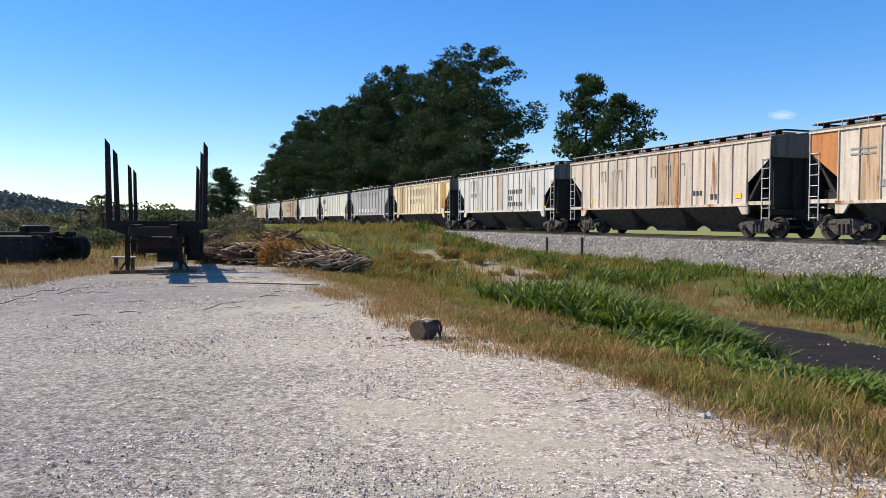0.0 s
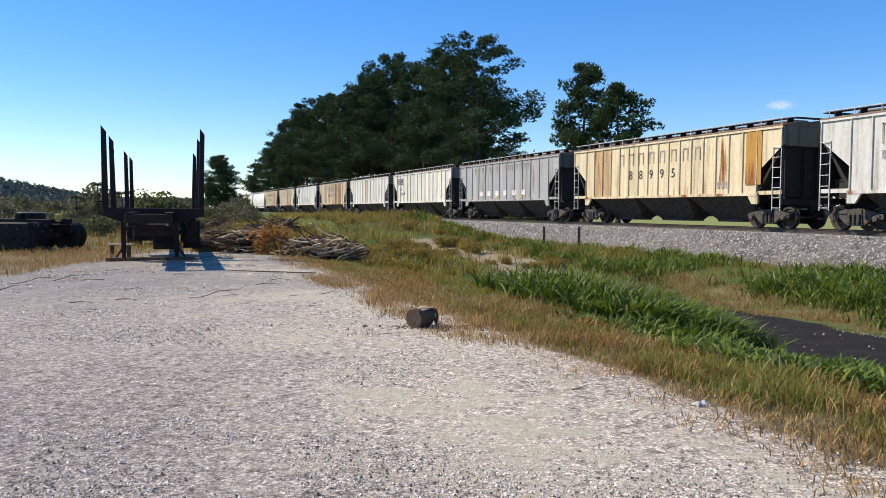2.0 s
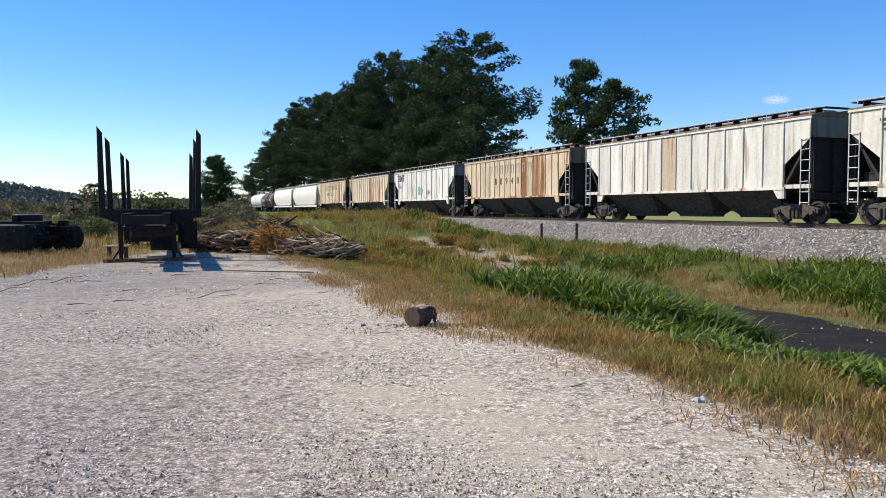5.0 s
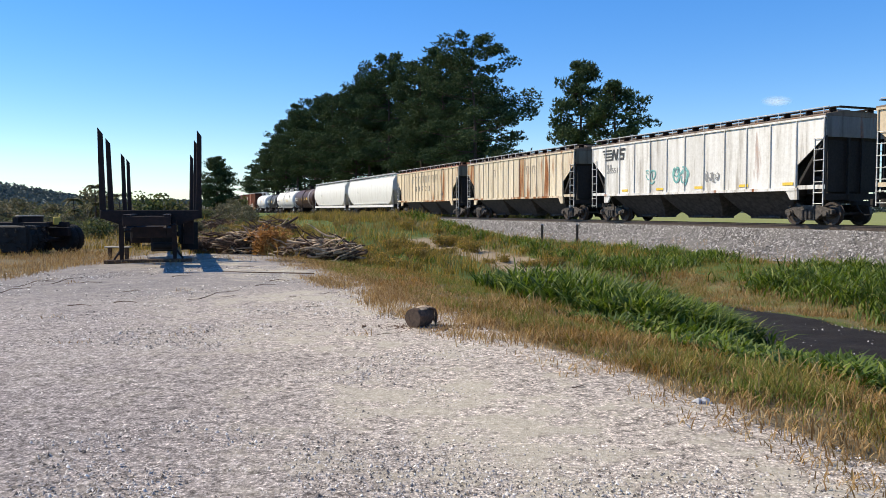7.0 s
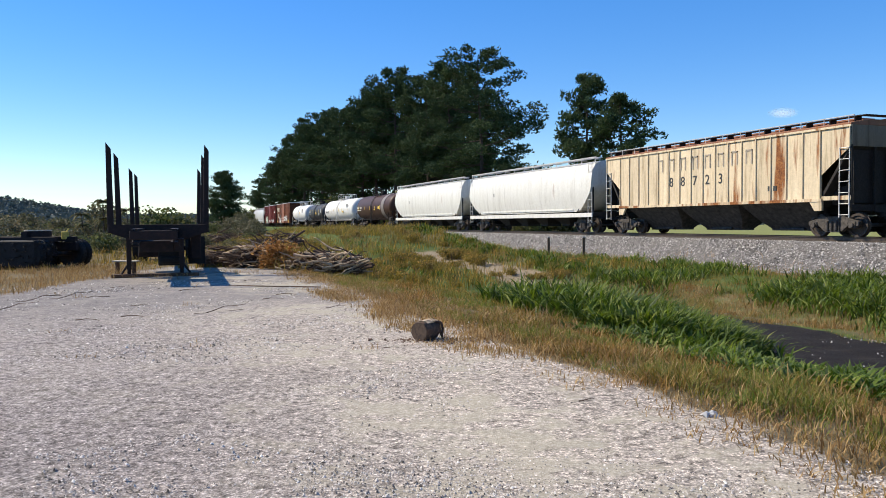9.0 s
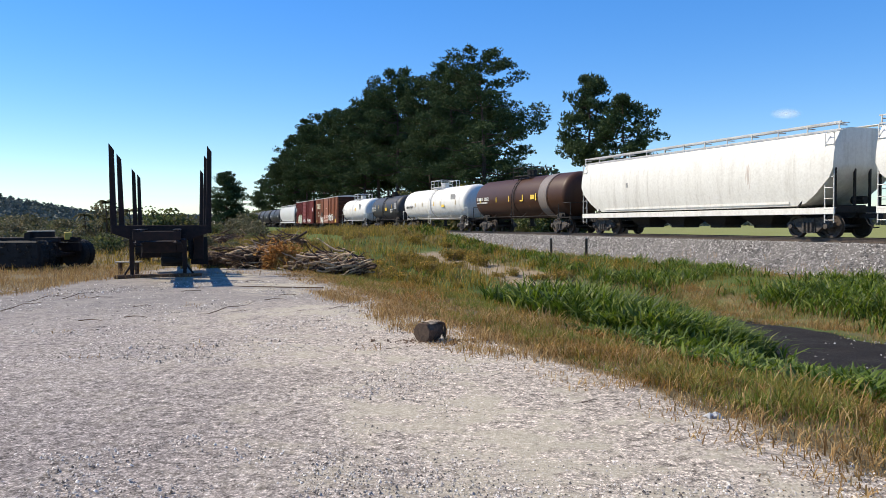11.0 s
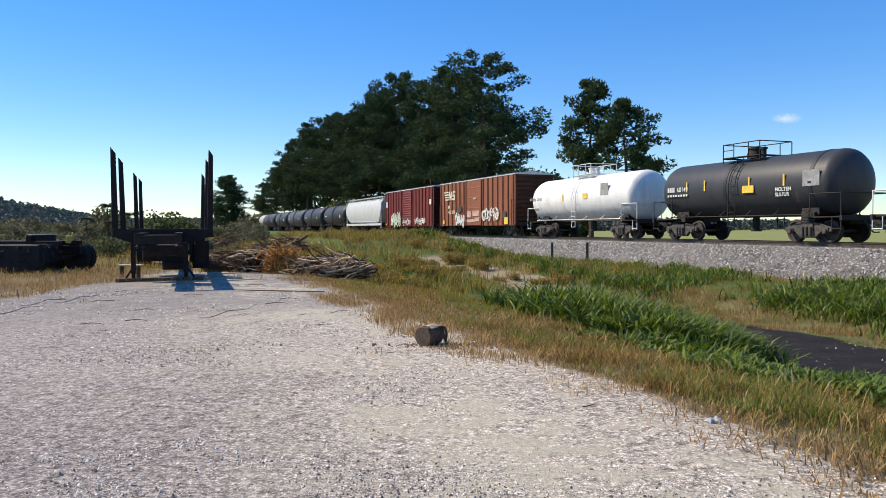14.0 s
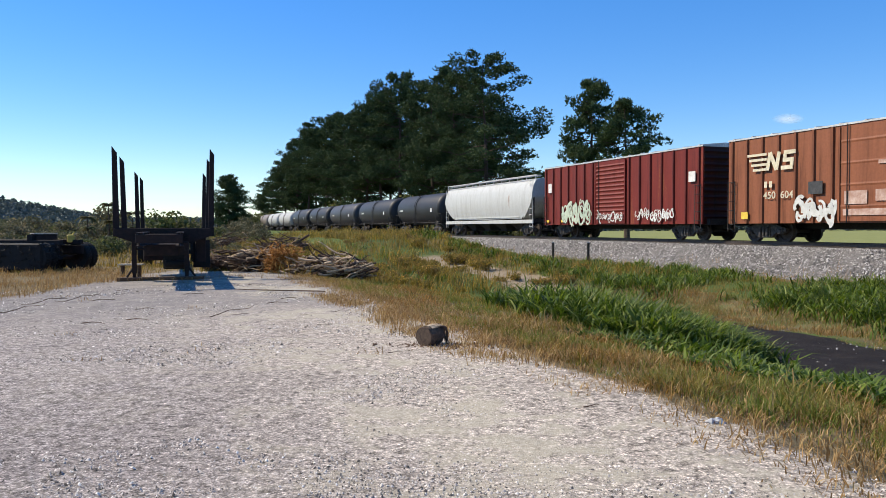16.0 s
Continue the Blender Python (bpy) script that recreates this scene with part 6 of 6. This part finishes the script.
def log_trailer():
    """x across, y along the frame away from the viewer; its front bolster stands at y = 2.3."""
    t = tagged(new("log_trailer"), "dark rusty log trailer with tall stakes on landing legs", "trailer")
    t.matrix_basis = pose(-7.56, 20.02, 0, 0, 0, 18.8)
    for x in (-0.46, 0.46):
        part("frame_rail", cached("fr", lambda: Geo().box((0, 7.13, 1.38), (0.17, 17.34, 0.03)).box((0, 7.13, 1.22), (0.03, 17.34, 0.34)).box((0, 7.13, 1.06), (0.17, 17.34, 0.03)).mesh("frame_rail", RUSTY)), t).location = (x, 0, 0)
    for y, w in ((-1.5, 1.1), (0.4, 1.0)):
        part("front_beam", Geo().box((0, y, 1.24), (w, 0.12, 0.22)).mesh("front_beam", RUSTY, bevel=0.012), t)
    part("gear_case", Geo().box((0.32, 2.9, 0.66), (0.72, 0.8, 0.74)).rod((0.0, 2.5, 0.45), (0.7, 2.5, 0.45), 0.12, n=10).mesh("gear_case", RUBBER, bevel=0.03), t)
    part("front_box", Geo().box((0.0, 0.7, 0.92), (0.85, 1.1, 0.30)).box((0.55, 0.5, 0.95), (0.25, 0.7, 0.35)).mesh("front_box", RUSTY, bevel=0.015), t)
    part("air_coupling", Geo().path([(-0.2, -0.05, 1.2), (0.1, -0.1, 1.22), (0.35, -0.08, 1.18), (0.55, -0.06, 1.05), (0.6, -0.05, 0.9)], 0.011).mesh("air_coupling", GRIME), t)
    bol = Geo().prism([(-1.35, 1.5), (1.35, 1.5), (1.35, 1.28), (0.75, 1.06), (-0.75, 1.06), (-1.35, 1.28)], 1, -0.11, 0.11).mesh("bolster_beam", RUSTY, bevel=0.012)
    stake = Geo().prism([(-0.085, 1.26), (0.085, 1.26), (0.065, 3.66), (-0.065, 3.84)], 1, -0.075, 0.075).mesh("stake", RUSTY, bevel=0.008)
    for i, y in enumerate((2.3, 5.45, 12.1, 15.3)):
        b = part("bolster_beam", bol, t)
        b.location = (0, y, 0)
        for side in (-1, 1):
            k = part("stake", stake, b)
            k.matrix_basis = pose(side * 1.27, 0, 0, 0, side * (1.0 + 0.4 * math.sin(i * 2.1 + side)), 0) @ Matrix.Diagonal((1, 1, 1 - 0.005 * i, 1))
    for x in (-0.80, 0.62):
        leg = part("landing_leg", cached("leg", lambda: Geo().box((0, 2.05, 0.72), (0.13, 0.13, 1.0)).box((0, 2.05, 0.26), (0.10, 0.10, 0.5)).rod((0, 2.05, 0.55), (0, 3.2, 1.1), 0.035).mesh("landing_leg", RUSTY, bevel=0.008)), t)
        leg.location = (x, 0, 0)
    part("leg_brace", Geo().rod((-0.80, 2.05, 0.42), (-1.0, 2.0, 0.1), 0.03).rod((0.62, 2.05, 0.42), (0.85, 2.0, 0.1), 0.03).rod((-0.8, 2.05, 0.9), (0.62, 2.05, 0.9), 0.03).mesh("leg_brace", RUSTY), t)
    part("foot_plank", Geo().box((-0.09, 2.05, 0.045), (2.35, 0.26, 0.10)).mesh("foot_plank", DARK_WOOD, bevel=0.01), t, "dark wooden plank under the legs")
    part("tool_box", Geo().box((1.02, 3.0, 0.86), (0.30, 0.75, 0.78)).mesh("tool_box", RUSTY, bevel=0.02), t)
    # dark box added in place of the shade beneath the frame
    part("under_box", Geo().box((-0.1, 4.2, 0.78), (1.1, 1.2, 0.55)).mesh("under_box", RUSTY, bevel=0.03), t)
    part("mud_flap", Geo().box((1.05, 3.6, 0.7), (0.5, 0.03, 0.85)).mesh("mud_flap", RUBBER), t)
    for y in (12.0, 13.3):
        part("axle", cached(("ax", y), lambda: Geo().rod((-1.15, y, 0.5), (1.15, y, 0.5), 0.07).box((-0.5, y, 0.8), (0.1, 1.1, 0.12)).box((0.5, y, 0.8), (0.1, 1.1, 0.12)).mesh("axle", RUSTY)), t)
        for x in (-1.16, -0.86, 0.86, 1.16):
            add_wheel(t, x, y)
    return t


log_trailer()
bench = tagged(new("plank_bench"), "sunlit plank laid across two dark blocks", "bench")
bench.location = (-9.45, 22.6, 0.0)
bench.rotation_euler = (0, 0, 0.1)
part("plank", Geo().box((0, 0, 0.42), (0.72, 0.28, 0.04)).mesh("plank", BOARD, bevel=0.006), bench)
for x in (-0.24, 0.24):
    part("block", cached("blk", lambda: Geo().box((0, 0, 0.19), (0.07, 0.2, 0.40)).mesh("block", DARK_WOOD, bevel=0.01)), bench).location = (x, 0, 0)


def old_bogie():
    t = tagged(new("trailer_bogie"), "derelict dark trailer bogie with worn dual tyres", "trailer")
    t.matrix_basis = pose(-14.35, 26.5, 0.0, 0, 0, 78)
    for x in (-0.5, 0.5):
        part("frame_rail", cached("obr", lambda: Geo().box((0, 1.9, 1.02), (0.14, 6.6, 0.16)).mesh("frame_rail", RUSTY, bevel=0.01)), t).location = (x, 0, 0)
    for i, y in enumerate((-0.95, 0.20)):
        part("axle", cached(("oba", y), lambda: Geo().rod((-1.2, y, 0.5), (1.2, y, 0.5), 0.075).mesh("axle", RUSTY)), t)
        for x in (-1.16, -0.86, 0.86, 1.16):
            add_wheel(t, x, y, 0.50, 0.27)
    part("spring_hanger", Geo().box((-0.6, -0.4, 0.75), (0.16, 1.9, 0.3)).box((0.6, -0.4, 0.75), (0.16, 1.9, 0.3)).box((0, -0.4, 0.8), (1.2, 0.3, 0.25)).mesh("spring_hanger", RUSTY, bevel=0.015), t)
    part("fender", Geo().box((-1.02, 0.95, 0.55), (0.6, 0.08, 0.9)).box((-1.02, 1.2, 0.95), (0.6, 0.5, 0.06)).mesh("fender", RUSTY, bevel=0.01), t)
    part("air_tank", Geo().rod((-0.95, 1.0, 0.62), (-0.95, 1.75, 0.62), 0.17, n=14).mesh("air_tank", GRIME, True), t)
    part("marker_lamp", Geo().box((-1.12, 0.95, 0.98), (0.1, 0.5, 0.16)).mesh("marker_lamp", RED_PAINT, bevel=0.01), t, "faded red lamp bracket")
    part("hose", Geo().path([(-1.1, 1.3, 0.95), (-1.18, 1.65, 0.98), (-1.2, 1.85, 0.8), (-1.15, 1.75, 0.62), (-1.15, 1.9, 0.5)], 0.035).mesh("hose", GALV), t, "pale loop of hose")
    part("stop_block", Geo().box((-0.5, -0.2, 1.15), (0.16, 0.22, 0.24)).mesh("stop_block", RUSTY), t)
    part("stop_block", Geo().box((-0.5, 1.5, 1.16), (0.12, 0.16, 0.28)).mesh("stop_block", RUSTY), t)
    # black box added to fill in the tyres' shadowed mass
    part("brush_guard", Geo().box((-1.0, -0.2, 0.55), (0.7, 2.2, 0.9)).mesh("brush_guard", RUBBER, bevel=0.05), t, "plain black mass filling the shadows round the tyres")
    k = 420
    c = np.stack([rng.uniform(-1.42, -0.6, k), rng.uniform(-1.6, 1.0, k), rng.uniform(0.05, 0.95, k)], -1)
    v, f = spikes(c, rng.uniform(0.08, 0.22, k), 8, 0.12, 0.2)
    tagged(part("debris", raw_mesh("debris", v, f, RUBBER), t, "black tangle of debris"), kind="stuff")
    return t


old_bogie()
drum = tagged(new("steel_drum_lid"), "pale round drum resting on the trailer frame", "drum")
drum.matrix_basis = pose(-14.05, 26.4, 1.10)
part("drum_body", Geo().rod((0, 0, 0), (0, 0, 0.20), 0.42, n=20).mesh("drum_body", RUSTY, True), drum)
part("drum_lid", Geo().rod((0, 0, 0.20), (0, 0, 0.235), 0.44, n=20).mesh("drum_lid", BOARD), drum, "pale dusty lid")
can = tagged(new("fuel_can"), "faded yellow fuel can resting on the trailer frame", "can")
can.matrix_basis = pose(-13.3, 26.75, 1.0, 0, 0, 20)
part("can_body", Geo().box((0, 0, 0.14), (0.24, 0.16, 0.28)).mesh("can_body", YELLOW_PAINT, bevel=0.03), can)
part("spout", Geo().rod((0.06, 0, 0.28), (0.12, 0, 0.38), 0.025).mesh("spout", YELLOW_PAINT), can)


def bent_stick(r, length, rad, mat):
    g = Geo()
    p, d = Vector((-length / 2, 0, 0)), Vector((1, r.uniform(-0.3, 0.3), r.uniform(-0.1, 0.25)))
    k = 5
    for i in range(k):
        q = p + d.normalized() * length / k
        g.rod(p, q, rad * (1 - 0.12 * i), rad * (1 - 0.12 * (i + 1)), 6)
        p = q
        d += Vector((0, r.uniform(-0.5, 0.5), r.uniform(-0.5, 0.3)))
    if r.random() < 0.5:
        g.rod(q, q + Vector((length * 0.12, r.uniform(-0.2, 0.2) * length, 0.08 * length)), rad * 0.4, rad * 0.2, 5)
    return g.mesh("branch", mat, True)


def wood_pile(label, x, y, wide, deep, tall, count, seed, pale, turn=0.0):
    r = random.Random(seed)
    s, n = sn(x, y)
    z0 = float(height(s, n))
    pile = tagged(new("wood_pile"), label, "wood pile", "heaps of branches")
    pile.location = (x, y, z0)
    pile.rotation_euler = (0, 0, turn)
    shapes = [bent_stick(r, min(1.0, wide * r.uniform(0.25, 0.5)), r.uniform(0.024, 0.052), PALE_WOOD if r.random() < pale else DARK_WOOD) for i in range(14)]
    for i in range(count):
        u = r.random()
        b = part("branch", r.choice(shapes), pile)
        px = r.uniform(-0.42, 0.42) * wide
        top = tall * (1 - (2 * abs(px) / wide) ** 2 * 0.8)
        b.matrix_basis = pose(px, r.uniform(-0.5, 0.5) * deep, 0.05 + u * top * 0.9, r.uniform(0, 360), r.uniform(-14, 14), r.gauss(0, 15) + (180 if r.random() < 0.5 else 0))
    k = 500
    c = np.stack([rng.uniform(-0.45, 0.45, k) * wide, rng.uniform(-0.4, 0.5, k) * deep, rng.uniform(0.0, 0.55, k) * tall], -1)
    v, f = spikes(c, rng.uniform(0.12, 0.3, k), 6, 0.07, 0.3)
    tagged(part("brushwood", raw_mesh("brushwood", v, f, BRUSH_DARK), pile), kind="stuff")
    return pile


wood_pile("heap of pale bent branches at the lot's edge", -6.5, 26.0, 1.8, 1.0, 0.88, 100, 1, 0.36)
wood_pile("long low heap of sun-bleached branches", -3.85, 24.5, 2.7, 0.9, 0.70, 120, 2, 0.38, -0.05)
wood_pile("dark heap of brush and sticks", -7.9, 26.8, 1.6, 1.2, 0.75, 50, 3, 0.15)
wood_pile("far heap of brush with a leaning log", -8.0, 36.5, 2.4, 1.4, 0.8, 36, 4, 0.3)
wood_pile("distant pile of grey sticks", -13.2, 47.0, 3.0, 1.4, 0.8, 30, 5, 0.4)
for x, y, w, h, c in ((-5.6, 25.5, 0.95, 0.85, 620), (-4.9, 25.3, 0.9, 0.35, 200), (-5.5, 25.6, 0.6, 0.3, 160)):
    s, n = sn(x, y)
    m = rng.normal(size=(c, 3)) * np.array([w * 0.3, w * 0.25, h * 0.24]) + np.array([0, 0, h * 0.42])
    m[:, 2] = np.maximum(m[:, 2], 0.03)
    v, f = spikes(m, rng.uniform(0.10, 0.24, c), 8, 0.12, 0.25)
    o = tagged(new("dead_shrub", raw_mesh("dead_shrub", v, f, BRUSH_TAN)), "rust-orange dead brush beside the branch heaps", "shrub", "dead brush")
    o.location = (x, y, float(height(s, n)))
fallen = tagged(new("leaning_log", Geo().rod((-0.6, 0, 0.1), (0.6, 0.2, 0.85), 0.08, 0.05, 8).mesh("leaning_log", DARK_WOOD, True)), "dark leaning log on a brush heap", "log")
fallen.location = (-7.3, 36.4, float(height(*sn(-7.3, 36.4))))


def short_log():
    t = tagged(new("cut_log"), "short sawn log lying on the gravel", "log")
    t.matrix_basis = pose(-0.235, 9.75, 0.125, 0, 0, -32) @ Matrix.Diagonal((0.82, 0.82, 0.82, 1))
    n = 22
    rings = []
    for x, q in ((-0.2, 0.148), (-0.17, 0.155), (-0.06, 0.150), (0.03, 0.158), (0.14, 0.152), (0.19, 0.14)):
        rings.append([(q * math.cos(2 * math.pi * j / n) * (1 + 0.06 * math.sin(3 * j + x * 9)), x, q * math.sin(2 * math.pi * j / n) * (1 + 0.05 * math.sin(5 * j))) for j in range(n)])
    part("bark", Geo().loft(rings).mesh("bark", DARK_WOOD, True), t)
    part("sawn_face", Geo().rod((0, -0.198, 0), (0, -0.207, 0), 0.142, n=22).mesh("sawn_face", END_GRAIN), t, "dark brown sawn end")
    for i in range(9):
        a = random.uniform(0.9, 2.6)
        part("bark_flake", cached("flake", lambda: Geo().box((0, 0, 0), (0.06, 0.15, 0.012)).mesh("bark_flake", PALE_WOOD, bevel=0.003)), t, "pale peeling flake of bark").matrix_basis = pose(0.160 * math.cos(a), random.uniform(-0.05, 0.12), 0.160 * math.sin(a), 0, 90 - math.degrees(a), random.uniform(-20, 20))
    part("torn_bark", Geo().path([(0.10, 0.10, 0.13), (0.17, 0.16, 0.12), (0.19, 0.18, 0.02), (0.16, 0.20, -0.13)], 0.02).path([(0.02, 0.16, 0.16), (0.1, 0.21, 0.12), (0.13, 0.22, -0.1)], 0.016).mesh("torn_bark", DARK_WOOD), t)


short_log()
chips = rng.normal(size=(260, 2)) * np.array([0.30, 0.16])
cs_, cn_ = sn(-0.12 + chips[:, 0], 9.66 + chips[:, 1])
v_, f_ = stones(cs_, cn_, rng.uniform(0.008, 0.03, 260))
tagged(new("bark_chips", raw_mesh("bark_chips", v_, f_, DARK_WOOD)), "dark bark chips scattered round the log", "wood chips", kind="stuff")

bag = Geo()
rr = random.Random(8)
bag.loft([[(q * math.cos(j * 0.5236) * rr.uniform(0.7, 1.2), q * 0.7 * math.sin(j * 0.5236) * rr.uniform(0.7, 1.2), z + rr.uniform(-0.012, 0.012)) for j in range(12)] for q, z in ((0.05, 0.0), (0.075, 0.012), (0.06, 0.03), (0.025, 0.042))])
litter = tagged(new("plastic_litter", bag.mesh("plastic_litter", PLASTIC)), "crumpled clear plastic litter at the grass edge", "litter")
litter.location = (2.02, 5.80, 0.005)


POST_STEEL = speckled("rusty_tan_post_steel", (0.07, 0.045, 0.03), (0.26, 0.18, 0.12), 10, 0.8, 0.1)


def marker_post(x, n, top):
    px, py = by_view(x, n)
    s, m = sn(px, py)
    p = tagged(new("marker_post"), "short rusty steel post beside the ballast", "post", "posts beside the track")
    p.location = (px, py, float(height(s, m)))
    part("shaft", cached(("mp", top), lambda: Geo().box((-0.05, 0, top / 2), (0.035, 0.05, top)).box((0.05, 0, top / 2), (0.035, 0.05, top)).box((0, 0.02, top / 2), (0.07, 0.012, top)).mesh("shaft", POST_STEEL)), p)
    part("cap", cached(("mc", top), lambda: Geo().box((0, 0.01, top + 0.02), (0.12, 0.12, 0.05)).mesh("cap", GALV)), p)


marker_post(968, 20.6, 1.10)
marker_post(1030, 20.6, 1.16)


def signal():
    t = tagged(new("railway_signal"), "black railway signal on a slim mast beside the track", "railway signal")
    px, py = (374 - 784) / 1351 * 150, 150
    t.location = (px, py, float(height(*sn(px, py))))
    part("mast", Geo().rod((0, 0, 0), (0, 0, 5.6), 0.09).mesh("mast", GRIME), t)
    for z in (5.0, 3.4):
        part("target", cached("tgt", lambda: Geo().rod((0, -0.2, 0), (0, -0.26, 0), 0.5, n=20).rod((0, -0.55, 0.0), (0, -0.26, 0.0), 0.14, n=12).mesh("target", BLACK_MARK)), t).location = (0, 0, z)


signal()


# a thin rod draws a dark line on the gravel; feathery plants in the scrub
pole = tagged(new("long_pole", Geo().path([(-1.15, 0.06, 0), (-0.4, 0.0, 0.004), (0.5, 0.02, 0.0), (1.25, -0.05, 0.004)], 0.013, 8).mesh("long_pole", DARK_WOOD, True)), "long thin dark line along the gravel", "pole")
pole.matrix_basis = pose(-4.1, 18.1, 0.016, 0, 0, -12)


def frond_mesh(seed):
    """Long arching leaves, feathered with leaflets, from the head of a stem."""
    r = random.Random(seed)
    vs, fs = [], []
    for i in range(16):
        a, up, length = i * 2.4 + r.uniform(-0.3, 0.3), r.uniform(0.1, 0.9), r.uniform(0.45, 0.75)
        out, side = Vector((math.cos(a), math.sin(a), 0)), Vector((-math.sin(a), math.cos(a), 0))
        for j in range(12):
            u = (j + 1) / 12
            c = out * (length * u) + Vector((0, 0, length * (up * u - 0.85 * u * u)))
            for k in (-1, 1):
                tip = c + (side * k * 0.26 + out * 0.08) * (1.1 - 0.6 * u) + Vector((0, 0, -0.10))
                n = len(vs)
                vs += [tuple(c - out * 0.04), tuple(tip), tuple(c + out * 0.04)]
                fs.append((n, n + 1, n + 2))
    return raw_mesh("fronds", vs, fs, LEAF_GREEN)


def frond_plant(px, d, tall, seed):
    x = (px - 784) / 1351 * d
    t = tagged(new("feathery_sapling"), "young sapling with long drooping feathery leaves in the scrub", "sapling", "feathery saplings")
    t.location = (x, d, float(height(*sn(x, d))) - 0.05)
    part("stem", cached(("fs", tall), lambda: Geo().rod((0, 0, 0), (0.05, 0, tall * 0.6), 0.05, 0.035, 6).rod((0.05, 0, tall * 0.6), (0, 0, tall), 0.035, 0.02, 6).mesh("stem", BARK)), t)
    part("fronds", frond_mesh(seed), t).location = (0, 0, tall)
    low = part("fronds", frond_mesh(seed + 50), t)
    low.location, low.scale = (0.05, 0, tall * 0.62), (0.8, 0.8, 0.8)


for row in ((180, 47, 2.75, 1), (222, 48, 2.3, 2), (204, 50, 2.2, 3), (142, 50, 1.9, 4)):
    frond_plant(*row)

# sticks and scraps strewn over the gravel, some drawn for thin dark streaks
random.seed(21)
twig_shapes = [bent_stick(random.Random(100 + i), 0.2 + 0.13 * i, 0.005 + 0.002 * (i % 3), DARK_WOOD) for i in range(6)]
for px, py, turn, k in ((385, 553, 4, 5), (425, 549, -10, 3), (155, 563, 8, 2), (120, 525, 3, 5), (60, 530, -3, 5), (95, 521, 6, 4), (180, 523, 2, 4), (15, 545, -6, 5), (255, 538, 12, 3), (480, 527, 20, 2), (590, 543, 10, 1), (525, 548, -30, 0), (235, 557, 5, 2),
                        (690, 616, 6, 0), (1040, 712, 25, 0), (215, 505, 4, 3), (450, 495, -5, 4), (560, 566, -20, 0), (505, 519, 8, 2), (340, 512, 0, 4), (700, 545, -14, 1)):
    z = 1.5 * 1351 / (py - 393)
    st = tagged(new("stick", twig_shapes[k]), "thin dark stick shape on the gravel", "stick", "sticks on the lot")
    st.matrix_basis = pose((px - 784) / 1351 * z, z, 0.012, 0, 0, turn)


def wisp():
    m, nt, bs = material("thin_cloud", 1.0)
    bs.inputs["Base Color"].default_value = (0.9, 0.93, 0.98, 1)
    # weak emission stands in for sunlight whitening the cloud
    bs.inputs["Emission Color"].default_value, bs.inputs["Emission Strength"].default_value = (0.9, 0.95, 1.0, 1), 0.25
    soft = noise_tex(nt, 0.035, 5, 0.6)
    tc = nt.nodes.new("ShaderNodeTexCoord")
    ln = nt.nodes.new("ShaderNodeVectorMath")
    ln.operation = "LENGTH"
    mp = nt.nodes.new("ShaderNodeMapping")
    mp.inputs["Scale"].default_value = (1 / 38, 1 / 38, 1 / 13)
    nt.links.new(tc.outputs["Object"], mp.inputs[0])
    nt.links.new(mp.outputs[0], ln.inputs[0])
    a = calc(nt, "MULTIPLY", calc(nt, "SUBTRACT", 1.0, ln.outputs["Value"]), calc(nt, "MULTIPLY", soft, 0.5))
    nt.links.new(calc(nt, "MAXIMUM", a, 0.0), bs.inputs["Alpha"])
    g = Geo()
    for y in (-6, -3, 0, 3, 6):
        g.add([(-38, y, -13), (38, y, -13), (38, y, 13), (-38, y, 13)], [(0, 1, 2, 3)])
    me = g.mesh("cloud", m)
    o = tagged(new("cloud", me), "small faint white wisp of cloud", "cloud", kind="structure")
    o.location = ((1380 - 784) / 1351 * 1800, 1800, 1.5 + (393 - 203) / 1351 * 1800)


wisp()


def motions():
    for car, (near_gap, far_gap) in zip(CARS, zip(GAPS, GAPS[1:])):
        mid = (near_gap + far_gap) / 2
        walk(car, [(t, Matrix.Translation(at(mid - SPEED * t, RAIL_N, RAIL_Z)) @ pose(0, 0, 0, 0, 0, HEADING)) for t in range(0, 17)])
    turn = math.degrees(SPEED / 0.457 / FPS)
    rows = {x: [(i / FPS, pose(x, 0, 0.457, 0, (turn * i) % 360, 0)) for i in range(481)] for x in (-0.89, 0.89)}
    for wheel, x in WHEELSETS:
        walk(wheel, rows[x])


motions()
